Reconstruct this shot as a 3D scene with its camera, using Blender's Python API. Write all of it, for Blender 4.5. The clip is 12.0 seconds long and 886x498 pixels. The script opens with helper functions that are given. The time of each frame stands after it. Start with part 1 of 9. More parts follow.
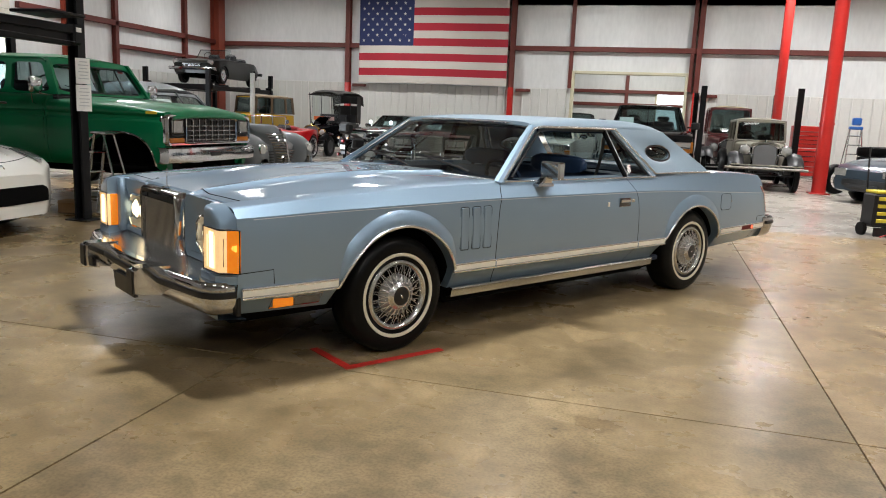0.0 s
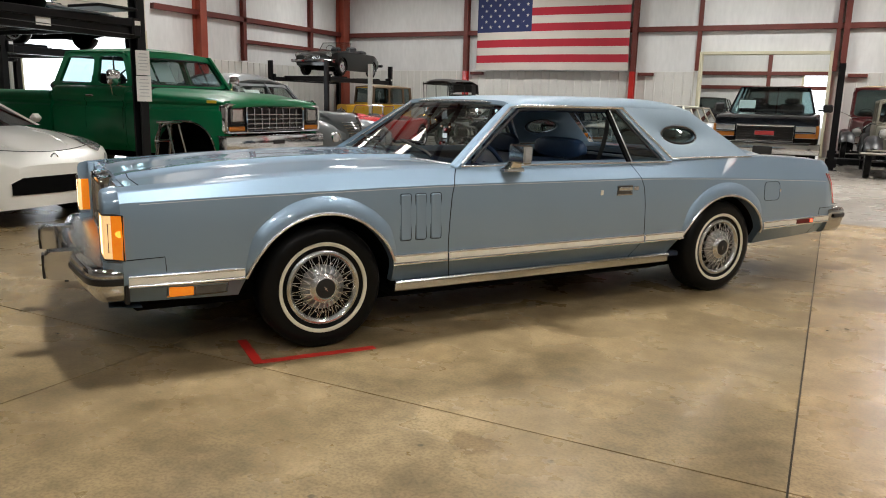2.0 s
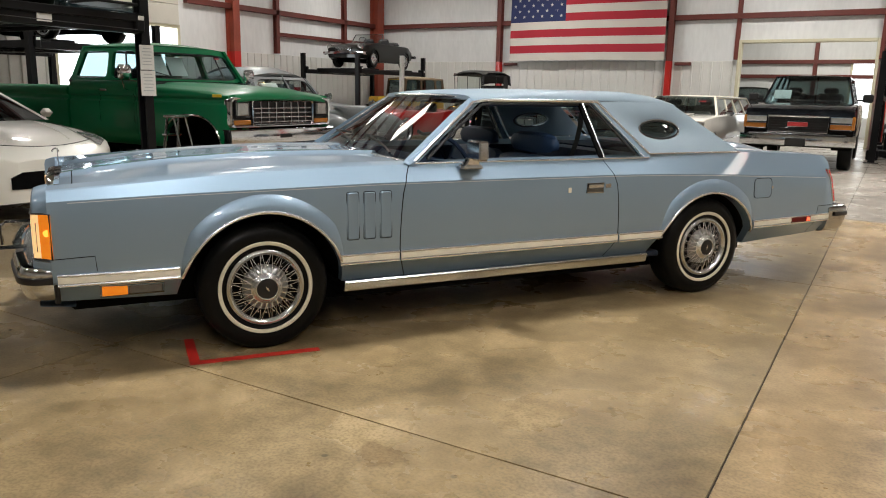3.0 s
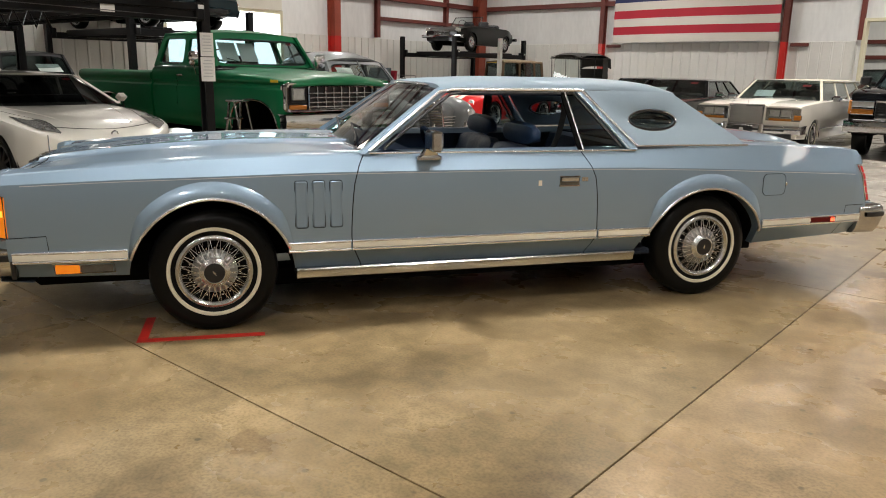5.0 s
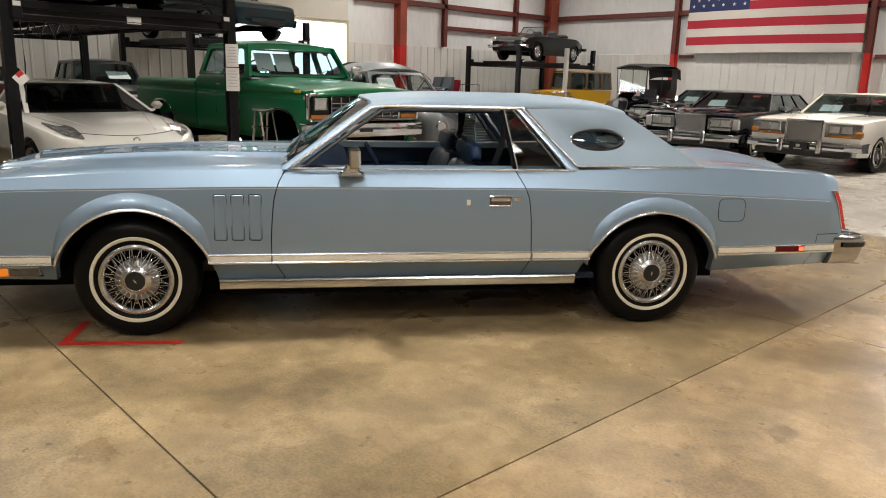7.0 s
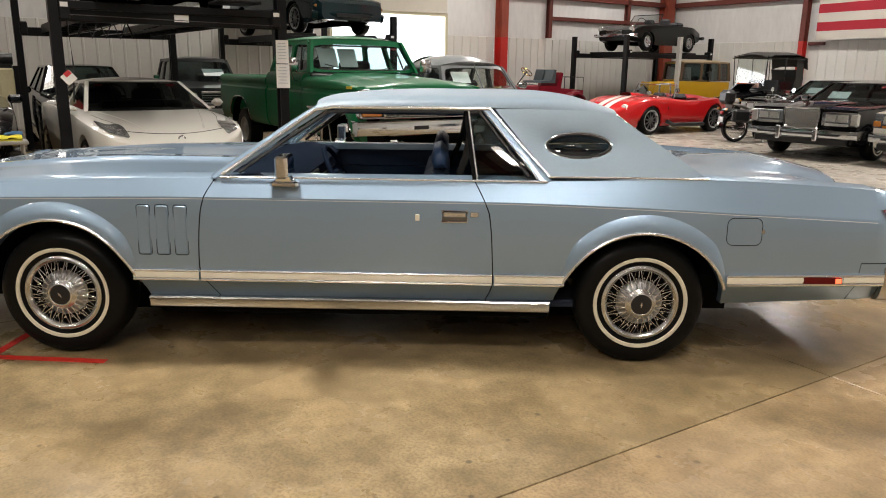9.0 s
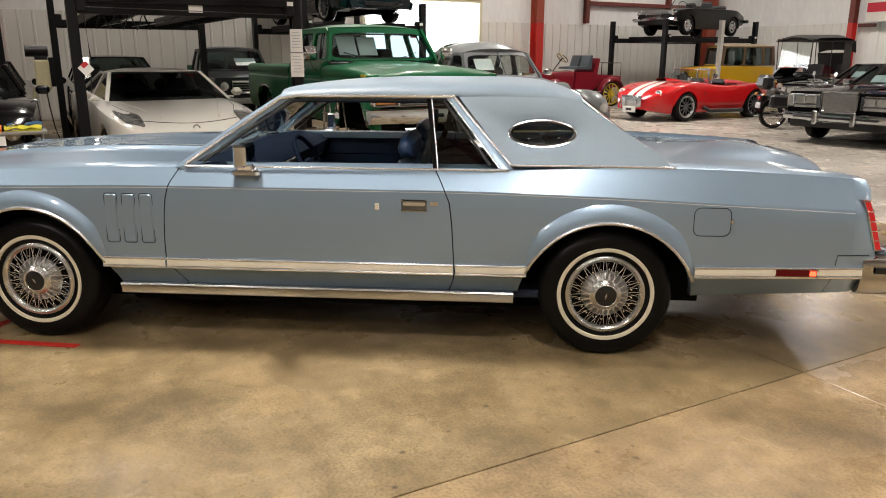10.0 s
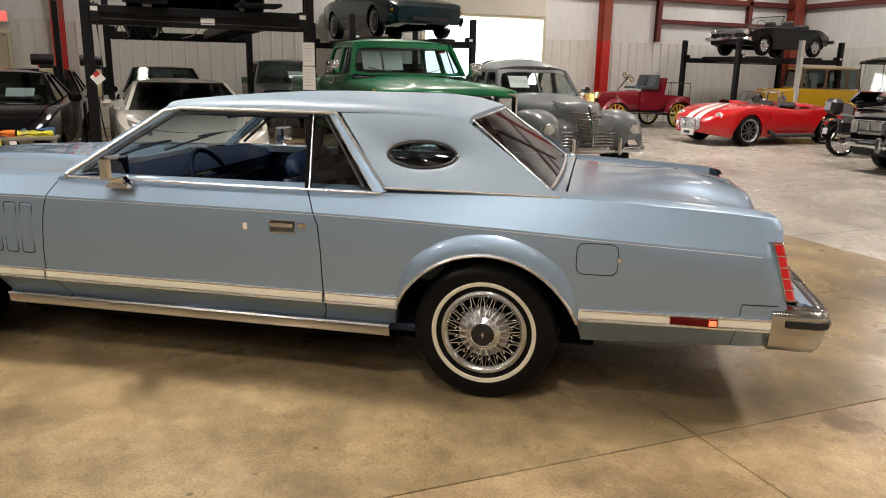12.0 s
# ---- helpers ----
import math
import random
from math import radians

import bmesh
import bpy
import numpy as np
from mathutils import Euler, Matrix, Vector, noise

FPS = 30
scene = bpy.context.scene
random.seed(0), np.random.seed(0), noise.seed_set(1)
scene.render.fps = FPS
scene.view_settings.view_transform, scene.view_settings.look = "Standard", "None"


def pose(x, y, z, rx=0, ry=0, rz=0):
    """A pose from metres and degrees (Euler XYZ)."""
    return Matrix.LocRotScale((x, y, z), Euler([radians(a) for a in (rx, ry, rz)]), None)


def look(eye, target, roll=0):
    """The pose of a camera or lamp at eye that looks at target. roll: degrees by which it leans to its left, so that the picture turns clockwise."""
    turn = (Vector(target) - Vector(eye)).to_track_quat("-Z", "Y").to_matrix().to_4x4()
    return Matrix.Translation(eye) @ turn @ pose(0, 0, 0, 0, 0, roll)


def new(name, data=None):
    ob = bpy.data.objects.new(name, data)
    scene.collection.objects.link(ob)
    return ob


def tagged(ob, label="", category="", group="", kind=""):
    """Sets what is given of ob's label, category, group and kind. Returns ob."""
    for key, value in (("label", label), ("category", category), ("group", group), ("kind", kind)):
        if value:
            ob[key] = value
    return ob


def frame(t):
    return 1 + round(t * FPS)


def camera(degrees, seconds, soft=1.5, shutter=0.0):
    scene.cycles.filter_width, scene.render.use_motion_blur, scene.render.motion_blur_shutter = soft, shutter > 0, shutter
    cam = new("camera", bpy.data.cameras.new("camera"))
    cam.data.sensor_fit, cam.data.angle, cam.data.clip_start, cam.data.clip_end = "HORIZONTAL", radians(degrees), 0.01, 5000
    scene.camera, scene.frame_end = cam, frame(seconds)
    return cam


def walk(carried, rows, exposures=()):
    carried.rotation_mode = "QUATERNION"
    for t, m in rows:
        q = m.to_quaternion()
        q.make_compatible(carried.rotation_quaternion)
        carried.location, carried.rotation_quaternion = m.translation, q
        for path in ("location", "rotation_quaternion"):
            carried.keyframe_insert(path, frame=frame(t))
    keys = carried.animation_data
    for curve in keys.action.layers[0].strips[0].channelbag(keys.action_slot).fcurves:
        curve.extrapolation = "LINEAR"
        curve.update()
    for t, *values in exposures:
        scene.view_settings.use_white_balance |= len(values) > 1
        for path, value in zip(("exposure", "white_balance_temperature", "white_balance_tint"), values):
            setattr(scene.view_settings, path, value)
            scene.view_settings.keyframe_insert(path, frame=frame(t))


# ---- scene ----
cam = camera(61.8, 12.0, soft=1.0)
PATH = [
    (0, (0.031, 0.153, 1.351), (-0.503, 2.049, 1.001), 2.5),
    (0.5, (0.253, 0.331, 1.331), (-0.353, 2.2, 0.957), 2.4),
    (1, (0.45, 0.558, 1.343), (-0.247, 2.393, 0.956), 2.1),
    (1.5, (0.755, 0.749, 1.34), (-0.059, 2.535, 0.954), 1.7),
    (2, (1.001, 0.935, 1.327), (0.102, 2.678, 0.938), 1.5),
    (2.5, (1.187, 1.135, 1.352), (0.234, 2.846, 0.948), 1.4),
    (2.7, (1.274, 1.202, 1.357), (0.301, 2.9, 0.948), 1.3),
    (4.3, (1.849, 1.781, 1.381), (0.66, 3.332, 0.956), 0.6),
    (4.5, (1.913, 1.814, 1.39), (0.692, 3.34, 0.961), 0.5),
    (5, (2.127, 1.912, 1.417), (0.868, 3.394, 0.951), 1.1),
    (5.5, (2.292, 1.993, 1.436), (0.977, 3.42, 0.95), 0.4),
    (6, (2.448, 2.15, 1.483), (1.083, 3.527, 0.993), 1.0),
    (6.5, (2.589, 2.353, 1.501), (1.198, 3.711, 1.031), 1.3),
    (7, (2.774, 2.613, 1.491), (1.343, 3.935, 1.039), 1.6),
    (7.5, (2.844, 2.9, 1.49), (1.357, 4.161, 1.046), 1.8),
    (7.7, (2.845, 3.044, 1.496), (1.331, 4.273, 1.054), 1.8),
    (9.3, (2.975, 3.872, 1.533), (1.324, 4.889, 1.044), 0.5),
    (9.5, (3.022, 3.968, 1.534), (1.36, 4.964, 1.038), 0.3),
    (10, (3.126, 4.133, 1.534), (1.433, 5.067, 1.024), 0.2),
    (10.5, (3.172, 4.337, 1.532), (1.448, 5.218, 1.03), 0.8),
    (11, (3.28, 4.603, 1.545), (1.522, 5.426, 1.066), 1.3),
    (11.5, (3.355, 4.918, 1.533), (1.568, 5.682, 1.063), 0.9),
    (12, (3.328, 5.212, 1.536), (1.524, 5.936, 1.064), 1.2),
]
# the clip's camera warms and brightens its picture a little on the way
walk(cam, [(t, look(eye, target, roll)) for t, eye, target, roll in PATH], [(0, -0.130, 6100, 9), (2.5, -0.160, 6330, 9), (5.5, -0.120, 6560, 10), (7.5, -0.060, 6600, 11), (9.5, -0.030, 6720, 12), (12, -0.020, 6760, 13)])

# ---- light ----
world = bpy.data.worlds.new("world")
scene.world = world
world.use_nodes = True
wn = world.node_tree.nodes
sky = wn.new("ShaderNodeTexSky")
sky.sky_type = "NISHITA"
sky.sun_disc = False
sky.sun_elevation = radians(40)
sky.sun_rotation = radians(250)
wn["Background"].inputs[1].default_value = 0.12
world.node_tree.links.new(sky.outputs[0], wn["Background"].inputs[0])


def area(name, m, sx, sy, watts, colour):
    d = bpy.data.lights.new(name, "AREA")
    d.shape, d.size, d.size_y, d.energy, d.color = "RECTANGLE", sx, sy, watts, colour
    ob = new(name, d)
    ob.matrix_world = m
    return ob


CEIL = 6.3
LAMPS = [(x, y) for y in (-1.8, 4.6, 10.8, 16.5, 22.5) for x in (-14.0, -8.8, -1.9, 3.4, 8.8)]
for lx, ly in LAMPS:
    # reflector lamps that throw their light down in a cone
    edge = lx < -12 or ly > 20
    if ly > 20:
        watts = 110 if lx < -12 else 290 if lx > 0 else 185
    elif ly > 8:
        watts = 110 if lx < -12 else 140 if ly < 12 and lx == -1.9 else 240
    elif ly > 0:
        watts = {-14.0: 45, -8.8: 75, -1.9: 240, 3.4: 135, 8.8: 90}[lx]
    else:
        watts = {-14.0: 60, -8.8: 60, -1.9: 90, 3.4: 225, 8.8: 220}[lx]
    area("bay_lamp", pose(lx, ly, CEIL - 0.42), 0.85, 0.32, watts, (1.0, 0.965, 0.915)).data.spread = radians(165 if edge or ly < 0 else 122)
area("door_daylight", pose(-16.9, 13.9, 1.6, 0, -90, 0), 3.0, 4.6, 330, (0.93, 0.97, 1.0))

# ---- materials ----


def mat(name, colour, rough=0.5, metal=0.0, var=0.12, scales=(2.0, 30.0), bump=0.0, bscale=120.0, coat=0.0, emit=0.0, rvar=0.08, spec=0.5, stretch=None, world_space=False):
    m = bpy.data.materials.new(name)
    m.use_nodes = True
    n, l = m.node_tree.nodes, m.node_tree.links
    b = n["Principled BSDF"]
    tc = n.new("ShaderNodeNewGeometry") if world_space else n.new("ShaderNodeTexCoord")
    co = tc.outputs["Position"] if world_space else tc.outputs["Object"]
    if stretch:
        mp = n.new("ShaderNodeMapping")
        mp.inputs["Scale"].default_value = stretch
        l.new(co, mp.inputs[0])
        co = mp.outputs[0]
    big, small = n.new("ShaderNodeTexNoise"), n.new("ShaderNodeTexNoise")
    big.inputs["Scale"].default_value, small.inputs["Scale"].default_value = scales
    big.inputs["Detail"].default_value, small.inputs["Detail"].default_value = 4, 3
    l.new(co, big.inputs["Vector"])
    l.new(co, small.inputs["Vector"])
    add = n.new("ShaderNodeMath")
    add.operation = "MULTIPLY_ADD"
    add.inputs[1].default_value = 0.6
    l.new(big.outputs[0], add.inputs[0])
    sm = n.new("ShaderNodeMath")
    sm.operation = "MULTIPLY"
    sm.inputs[1].default_value = 0.4
    l.new(small.outputs[0], sm.inputs[0])
    l.new(sm.outputs[0], add.inputs[2])
    ramp = n.new("ShaderNodeValToRGB")
    e = ramp.color_ramp.elements
    e[0].position, e[1].position = 0.3, 0.7
    e[0].color = (*[c * (1 - var) for c in colour], 1)
    e[1].color = (*[min(1, c * (1 + var)) for c in colour], 1)
    l.new(add.outputs[0], ramp.inputs[0])
    l.new(ramp.outputs[0], b.inputs["Base Color"])
    b.inputs["Metallic"].default_value = metal
    b.inputs["Specular IOR Level"].default_value = spec
    rr = n.new("ShaderNodeMapRange")
    rr.inputs["To Min"].default_value = max(0.02, rough - rvar)
    rr.inputs["To Max"].default_value = min(1, rough + rvar)
    l.new(add.outputs[0], rr.inputs[0])
    l.new(rr.outputs[0], b.inputs["Roughness"])
    if coat:
        b.inputs["Coat Weight"].default_value = coat
        b.inputs["Coat Roughness"].default_value = 0.04
    if bump:
        bp = n.new("ShaderNodeBump")
        bt = n.new("ShaderNodeTexNoise")
        bt.inputs["Scale"].default_value = bscale
        bt.inputs["Detail"].default_value = 3
        l.new(co, bt.inputs["Vector"])
        bp.inputs["Strength"].default_value = bump
        bp.inputs["Distance"].default_value = 0.01
        l.new(bt.outputs[0], bp.inputs["Height"])
        l.new(bp.outputs[0], b.inputs["Normal"])
    if emit:
        b.inputs["Emission Color"].default_value = (*colour, 1)
        b.inputs["Emission Strength"].default_value = emit
    return m


def glass(name, tint, gloss=0.02):
    """Thin pane: lets light straight through and mirrors by its Fresnel share."""
    m = bpy.data.materials.new(name)
    m.use_nodes = True
    n, l = m.node_tree.nodes, m.node_tree.links
    n.remove(n["Principled BSDF"])
    t, g, mix, lw = n.new("ShaderNodeBsdfTransparent"), n.new("ShaderNodeBsdfGlossy"), n.new("ShaderNodeMixShader"), n.new("ShaderNodeLayerWeight")
    power, share = n.new("ShaderNodeMath"), n.new("ShaderNodeMath")
    power.operation, share.operation = "POWER", "MULTIPLY_ADD"
    power.inputs[1].default_value, share.inputs[1].default_value, share.inputs[2].default_value = 4.0, 0.75, 0.085
    t.inputs[0].default_value = (*tint, 1)
    g.inputs["Roughness"].default_value = gloss
    lw.inputs[0].default_value = 0.5
    l.new(lw.outputs["Facing"], power.inputs[0])
    l.new(power.outputs[0], share.inputs[0])
    l.new(share.outputs[0], mix.inputs[0])
    l.new(t.outputs[0], mix.inputs[1])
    l.new(g.outputs[0], mix.inputs[2])
    l.new(mix.outputs[0], n["Material Output"].inputs[0])
    return m


def concrete(name, dark, mid, pale, stains=()):
    """Polished concrete: cloudy tone, mottling, grit and a few stains of their own shape at (x, y, radius, colour)."""
    m = mat(name, mid, rough=0.27, var=0.0, world_space=True)
    n, l = m.node_tree.nodes, m.node_tree.links
    b = n["Principled BSDF"]
    b.inputs["Specular IOR Level"].default_value = 0.36
    geo = n.new("ShaderNodeNewGeometry")
    info = n.new("ShaderNodeObjectInfo")
    cloud, mott, grit, scratch, fine = (n.new("ShaderNodeTexNoise") for _ in range(5))
    for t, s, d in ((cloud, 0.55, 6), (mott, 1.9, 7), (grit, 70.0, 3), (scratch, 9.0, 5), (fine, 11.0, 7)):
        t.inputs["Scale"].default_value, t.inputs["Detail"].default_value = s, d
        l.new(geo.outputs["Position"], t.inputs["Vector"])
    cloud.inputs["Distortion"].default_value = 0.3
    cloud.inputs["Roughness"].default_value = 0.6
    mott.inputs["Roughness"].default_value = 0.55
    r1 = n.new("ShaderNodeValToRGB")
    e = r1.color_ramp.elements
    e[0].position, e[0].color = 0.30, (*dark, 1)
    e[1].position, e[1].color = 0.70, (*pale, 1)
    r1.color_ramp.elements.new(0.5).color = (*mid, 1)
    l.new(cloud.outputs[0], r1.inputs[0])

    def times(colour, tex, p0, v0, p1, v1):
        r = n.new("ShaderNodeValToRGB")
        e = r.color_ramp.elements
        e[0].position, e[0].color = p0, (v0, v0 * 0.985, v0 * 0.96, 1)
        e[1].position, e[1].color = p1, (v1, v1, v1, 1)
        l.new(tex.outputs[0], r.inputs[0])
        mx = n.new("ShaderNodeMix")
        mx.data_type, mx.blend_type = "RGBA", "MULTIPLY"
        mx.inputs["Factor"].default_value = 1.0
        l.new(colour, mx.inputs[6])
        l.new(r.outputs[0], mx.inputs[7])
        return mx.outputs[2]
    col = times(r1.outputs[0], mott, 0.31, 0.56, 0.64, 1.20)
    col = times(col, fine, 0.33, 0.78, 0.62, 1.09)
    col = times(col, grit, 0.34, 0.74, 0.58, 1.05)
    speck = n.new("ShaderNodeTexVoronoi")
    speck.inputs["Scale"].default_value = 4.5
    l.new(geo.outputs["Position"], speck.inputs["Vector"])
    col = times(col, speck, 0.045, 0.42, 0.075, 1.0)
    for sx, sy, rad, tone in stains:
        away = n.new("ShaderNodeVectorMath")
        away.operation = "DISTANCE"
        away.inputs[1].default_value = (sx, sy, 0)
        l.new(geo.outputs["Position"], away.inputs[0])
        wob = n.new("ShaderNodeTexNoise")
        wob.inputs["Scale"].default_value, wob.inputs["Detail"].default_value = 1.1 / rad, 6
        l.new(geo.outputs["Position"], wob.inputs["Vector"])
        sm = n.new("ShaderNodeMath")
        sm.operation = "MULTIPLY_ADD"
        sm.inputs[1].default_value = rad * 2.2
        l.new(wob.outputs[0], sm.inputs[0])
        l.new(away.outputs["Value"], sm.inputs[2])
        edge = n.new("ShaderNodeMapRange")
        edge.inputs["From Min"].default_value, edge.inputs["From Max"].default_value = rad * 1.75, rad * 2.0
        edge.inputs["To Min"].default_value, edge.inputs["To Max"].default_value = 0.75, 0.0
        l.new(sm.outputs[0], edge.inputs[0])
        mx = n.new("ShaderNodeMix")
        mx.data_type, mx.blend_type = "RGBA", "MULTIPLY"
        l.new(edge.outputs[0], mx.inputs["Factor"])
        l.new(col, mx.inputs[6])
        mx.inputs[7].default_value = (*tone, 1)
        col = mx.outputs[2]
    hsv = n.new("ShaderNodeHueSaturation")
    vr = n.new("ShaderNodeMapRange")
    vr.inputs["To Min"].default_value, vr.inputs["To Max"].default_value = 0.95, 1.05
    l.new(info.outputs["Random"], vr.inputs[0])
    l.new(vr.outputs[0], hsv.inputs["Value"])
    l.new(col, hsv.inputs["Color"])
    l.new(hsv.outputs[0], b.inputs["Base Color"])
    rr = n.new("ShaderNodeMapRange")
    rr.inputs["From Min"].default_value, rr.inputs["From Max"].default_value = 0.35, 0.65
    rr.inputs["To Min"].default_value, rr.inputs["To Max"].default_value = 0.34, 0.24
    l.new(mott.outputs[0], rr.inputs[0])
    l.new(rr.outputs[0], b.inputs["Roughness"])
    bp = n.new("ShaderNodeBump")
    bp.inputs["Strength"].default_value, bp.inputs["Distance"].default_value = 0.10, 0.003
    l.new(scratch.outputs[0], bp.inputs["Height"])
    l.new(bp.outputs[0], b.inputs["Normal"])
    return m


def paint(name, colour, metal=0.0, rough=0.35, coat=1.0, var=0.03, spec=0.2):
    return mat(name, colour, rough=rough, spec=spec, metal=metal, var=var, scales=(1.5, 400.0), coat=coat, rvar=0.04)


CONCRETE = concrete("polished_tan_concrete", (0.155, 0.110, 0.053), (0.258, 0.190, 0.101), (0.338, 0.257, 0.147), ((-0.1, 3.43, 0.13, (0.66, 0.62, 0.58)), (-0.6, 2.2, 0.16, (1.25, 1.08, 0.85)), (1.9, 4.6, 0.05, (0.5, 0.45, 0.4))))
WARMCONCRETE = concrete("polished_warm_concrete", (0.190, 0.130, 0.066), (0.325, 0.234, 0.130), (0.418, 0.311, 0.183), ((1.12, 8.10, 0.13, (0.50, 0.44, 0.38)), (1.6, 5.78, 0.10, (0.6, 0.55, 0.5))))
GREYCONCRETE = concrete("polished_grey_concrete", (0.285, 0.257, 0.222), (0.365, 0.332, 0.290), (0.435, 0.402, 0.356))
JOINT = mat("joint_filler", (0.045, 0.035, 0.025), rough=0.8, world_space=True)
BLUE = paint("light_blue_metallic_paint", (0.236, 0.330, 0.430), metal=0.55, rough=0.40, spec=0.5)
VINYL = mat("light_blue_vinyl_roof", (0.215, 0.282, 0.340), rough=0.42, var=0.06, scales=(4.0, 90.0), bump=0.12, bscale=500, spec=0.4)
CHROME = mat("chrome", (0.60, 0.615, 0.64), rough=0.09, metal=1.0, var=0.04, rvar=0.03)
TRIM = mat("polished_bright_trim", (0.74, 0.755, 0.775), rough=0.24, metal=0.9, var=0.0, rvar=0.0)
WIREM = mat("polished_wire", (0.92, 0.92, 0.92), rough=0.22, metal=0.95, var=0.0, rvar=0.0)
STEEL = mat("brushed_stainless", (0.56, 0.565, 0.565), rough=0.24, metal=1.0, var=0.05, rvar=0.05)
CREAM = mat("ivory_vinyl_strip", (0.76, 0.715, 0.60), rough=0.4, var=0.05)
RUBBER = mat("tyre_rubber", (0.0045, 0.0045, 0.0045), rough=0.30, spec=0.12, var=0.2, scales=(6, 80), bump=0.1, bscale=250)
WHITEWALL = mat("whitewall_rubber", (0.66, 0.61, 0.48), rough=0.5, var=0.06)
BLACK = mat("black_plastic", (0.006, 0.006, 0.007), rough=0.4, var=0.2)
UNDER = mat("dark_underbody", (0.003, 0.003, 0.003), rough=0.9, spec=0.06, var=0.3)
NAVY = mat("navy_vinyl_trim", (0.021, 0.048, 0.11), rough=0.42, var=0.12, bump=0.15, bscale=300)
NAVYDARK = mat("dark_navy_dashboard", (0.0045, 0.011, 0.028), rough=0.75, spec=0.12, var=0.15, bump=0.1, bscale=300)
CARPET = mat("navy_carpet", (0.012, 0.018, 0.035), rough=0.95, var=0.3, bump=0.5, bscale=600)
GLASS = glass("clear_glass", (0.74, 0.80, 0.79))
WINDSHIELD = glass("shaded_windshield_glass", (0.50, 0.56, 0.56))
TINT = glass("tinted_glass", (0.30, 0.37, 0.37))
DARKGLASS = glass("dark_tinted_glass", (0.10, 0.11, 0.11))
AMBER = mat("lit_amber_lens", (0.9, 0.23, 0.012), rough=0.2, emit=0.55, var=0.35, scales=(8, 60))
REFLECTAMBER = mat("bright_amber_bulb", (1.0, 0.42, 0.05), rough=0.2, emit=1.5, var=0.2)
LAMPGLOW = mat("softly_lit_lens", (1.0, 0.72, 0.36), rough=0.15, emit=1.25, var=0.25, scales=(30, 160))
AMBEROFF = mat("amber_lens", (0.36, 0.13, 0.02), rough=0.15, coat=0.6, var=0.15)
LAMPWHITE = mat("lit_headlamp", (1.0, 0.80, 0.48), rough=0.15, emit=2.6, var=0.1)
LENSWARM = mat("warm_lit_lens", (1.0, 0.62, 0.28), rough=0.15, emit=0.75, var=0.22, scales=(30, 160), coat=0.6)
LENS = mat("lamp_glass", (0.46, 0.46, 0.44), rough=0.12, metal=0.35, coat=0.8, var=0.2, scales=(20, 120))
LENSDARK = mat("dark_clear_lens", (0.10, 0.10, 0.10), rough=0.1, metal=0.3, coat=0.8, var=0.3, scales=(20, 120))
RED = mat("red_lens", (0.13, 0.002, 0.003), rough=0.2, coat=0.3, emit=1.1, var=0.15, scales=(30, 200))
REDLIT = mat("lit_red_lens", (1.0, 0.10, 0.04), rough=0.2, emit=3.0)
TAILRED = mat("lit_tail_lens", (0.30, 0.006, 0.007), rough=0.25, coat=0.2, emit=0.6, var=0.25, scales=(12, 90))
REDDARK = mat("dark_red_lens", (0.10, 0.002, 0.003), rough=0.35, spec=0.2, var=0.2, scales=(30, 200))
TAPE = mat("red_floor_tape", (0.52, 0.018, 0.012), rough=0.55, var=0.2, scales=(5, 40))
STRIPE = mat("white_pin_stripe", (0.56, 0.58, 0.60), rough=0.4)
PAPER = mat("white_paper", (0.78, 0.77, 0.74), rough=0.8, var=0.04)
INK = mat("grey_print", (0.50, 0.50, 0.51), rough=0.8)

# ---- mesh helpers ----


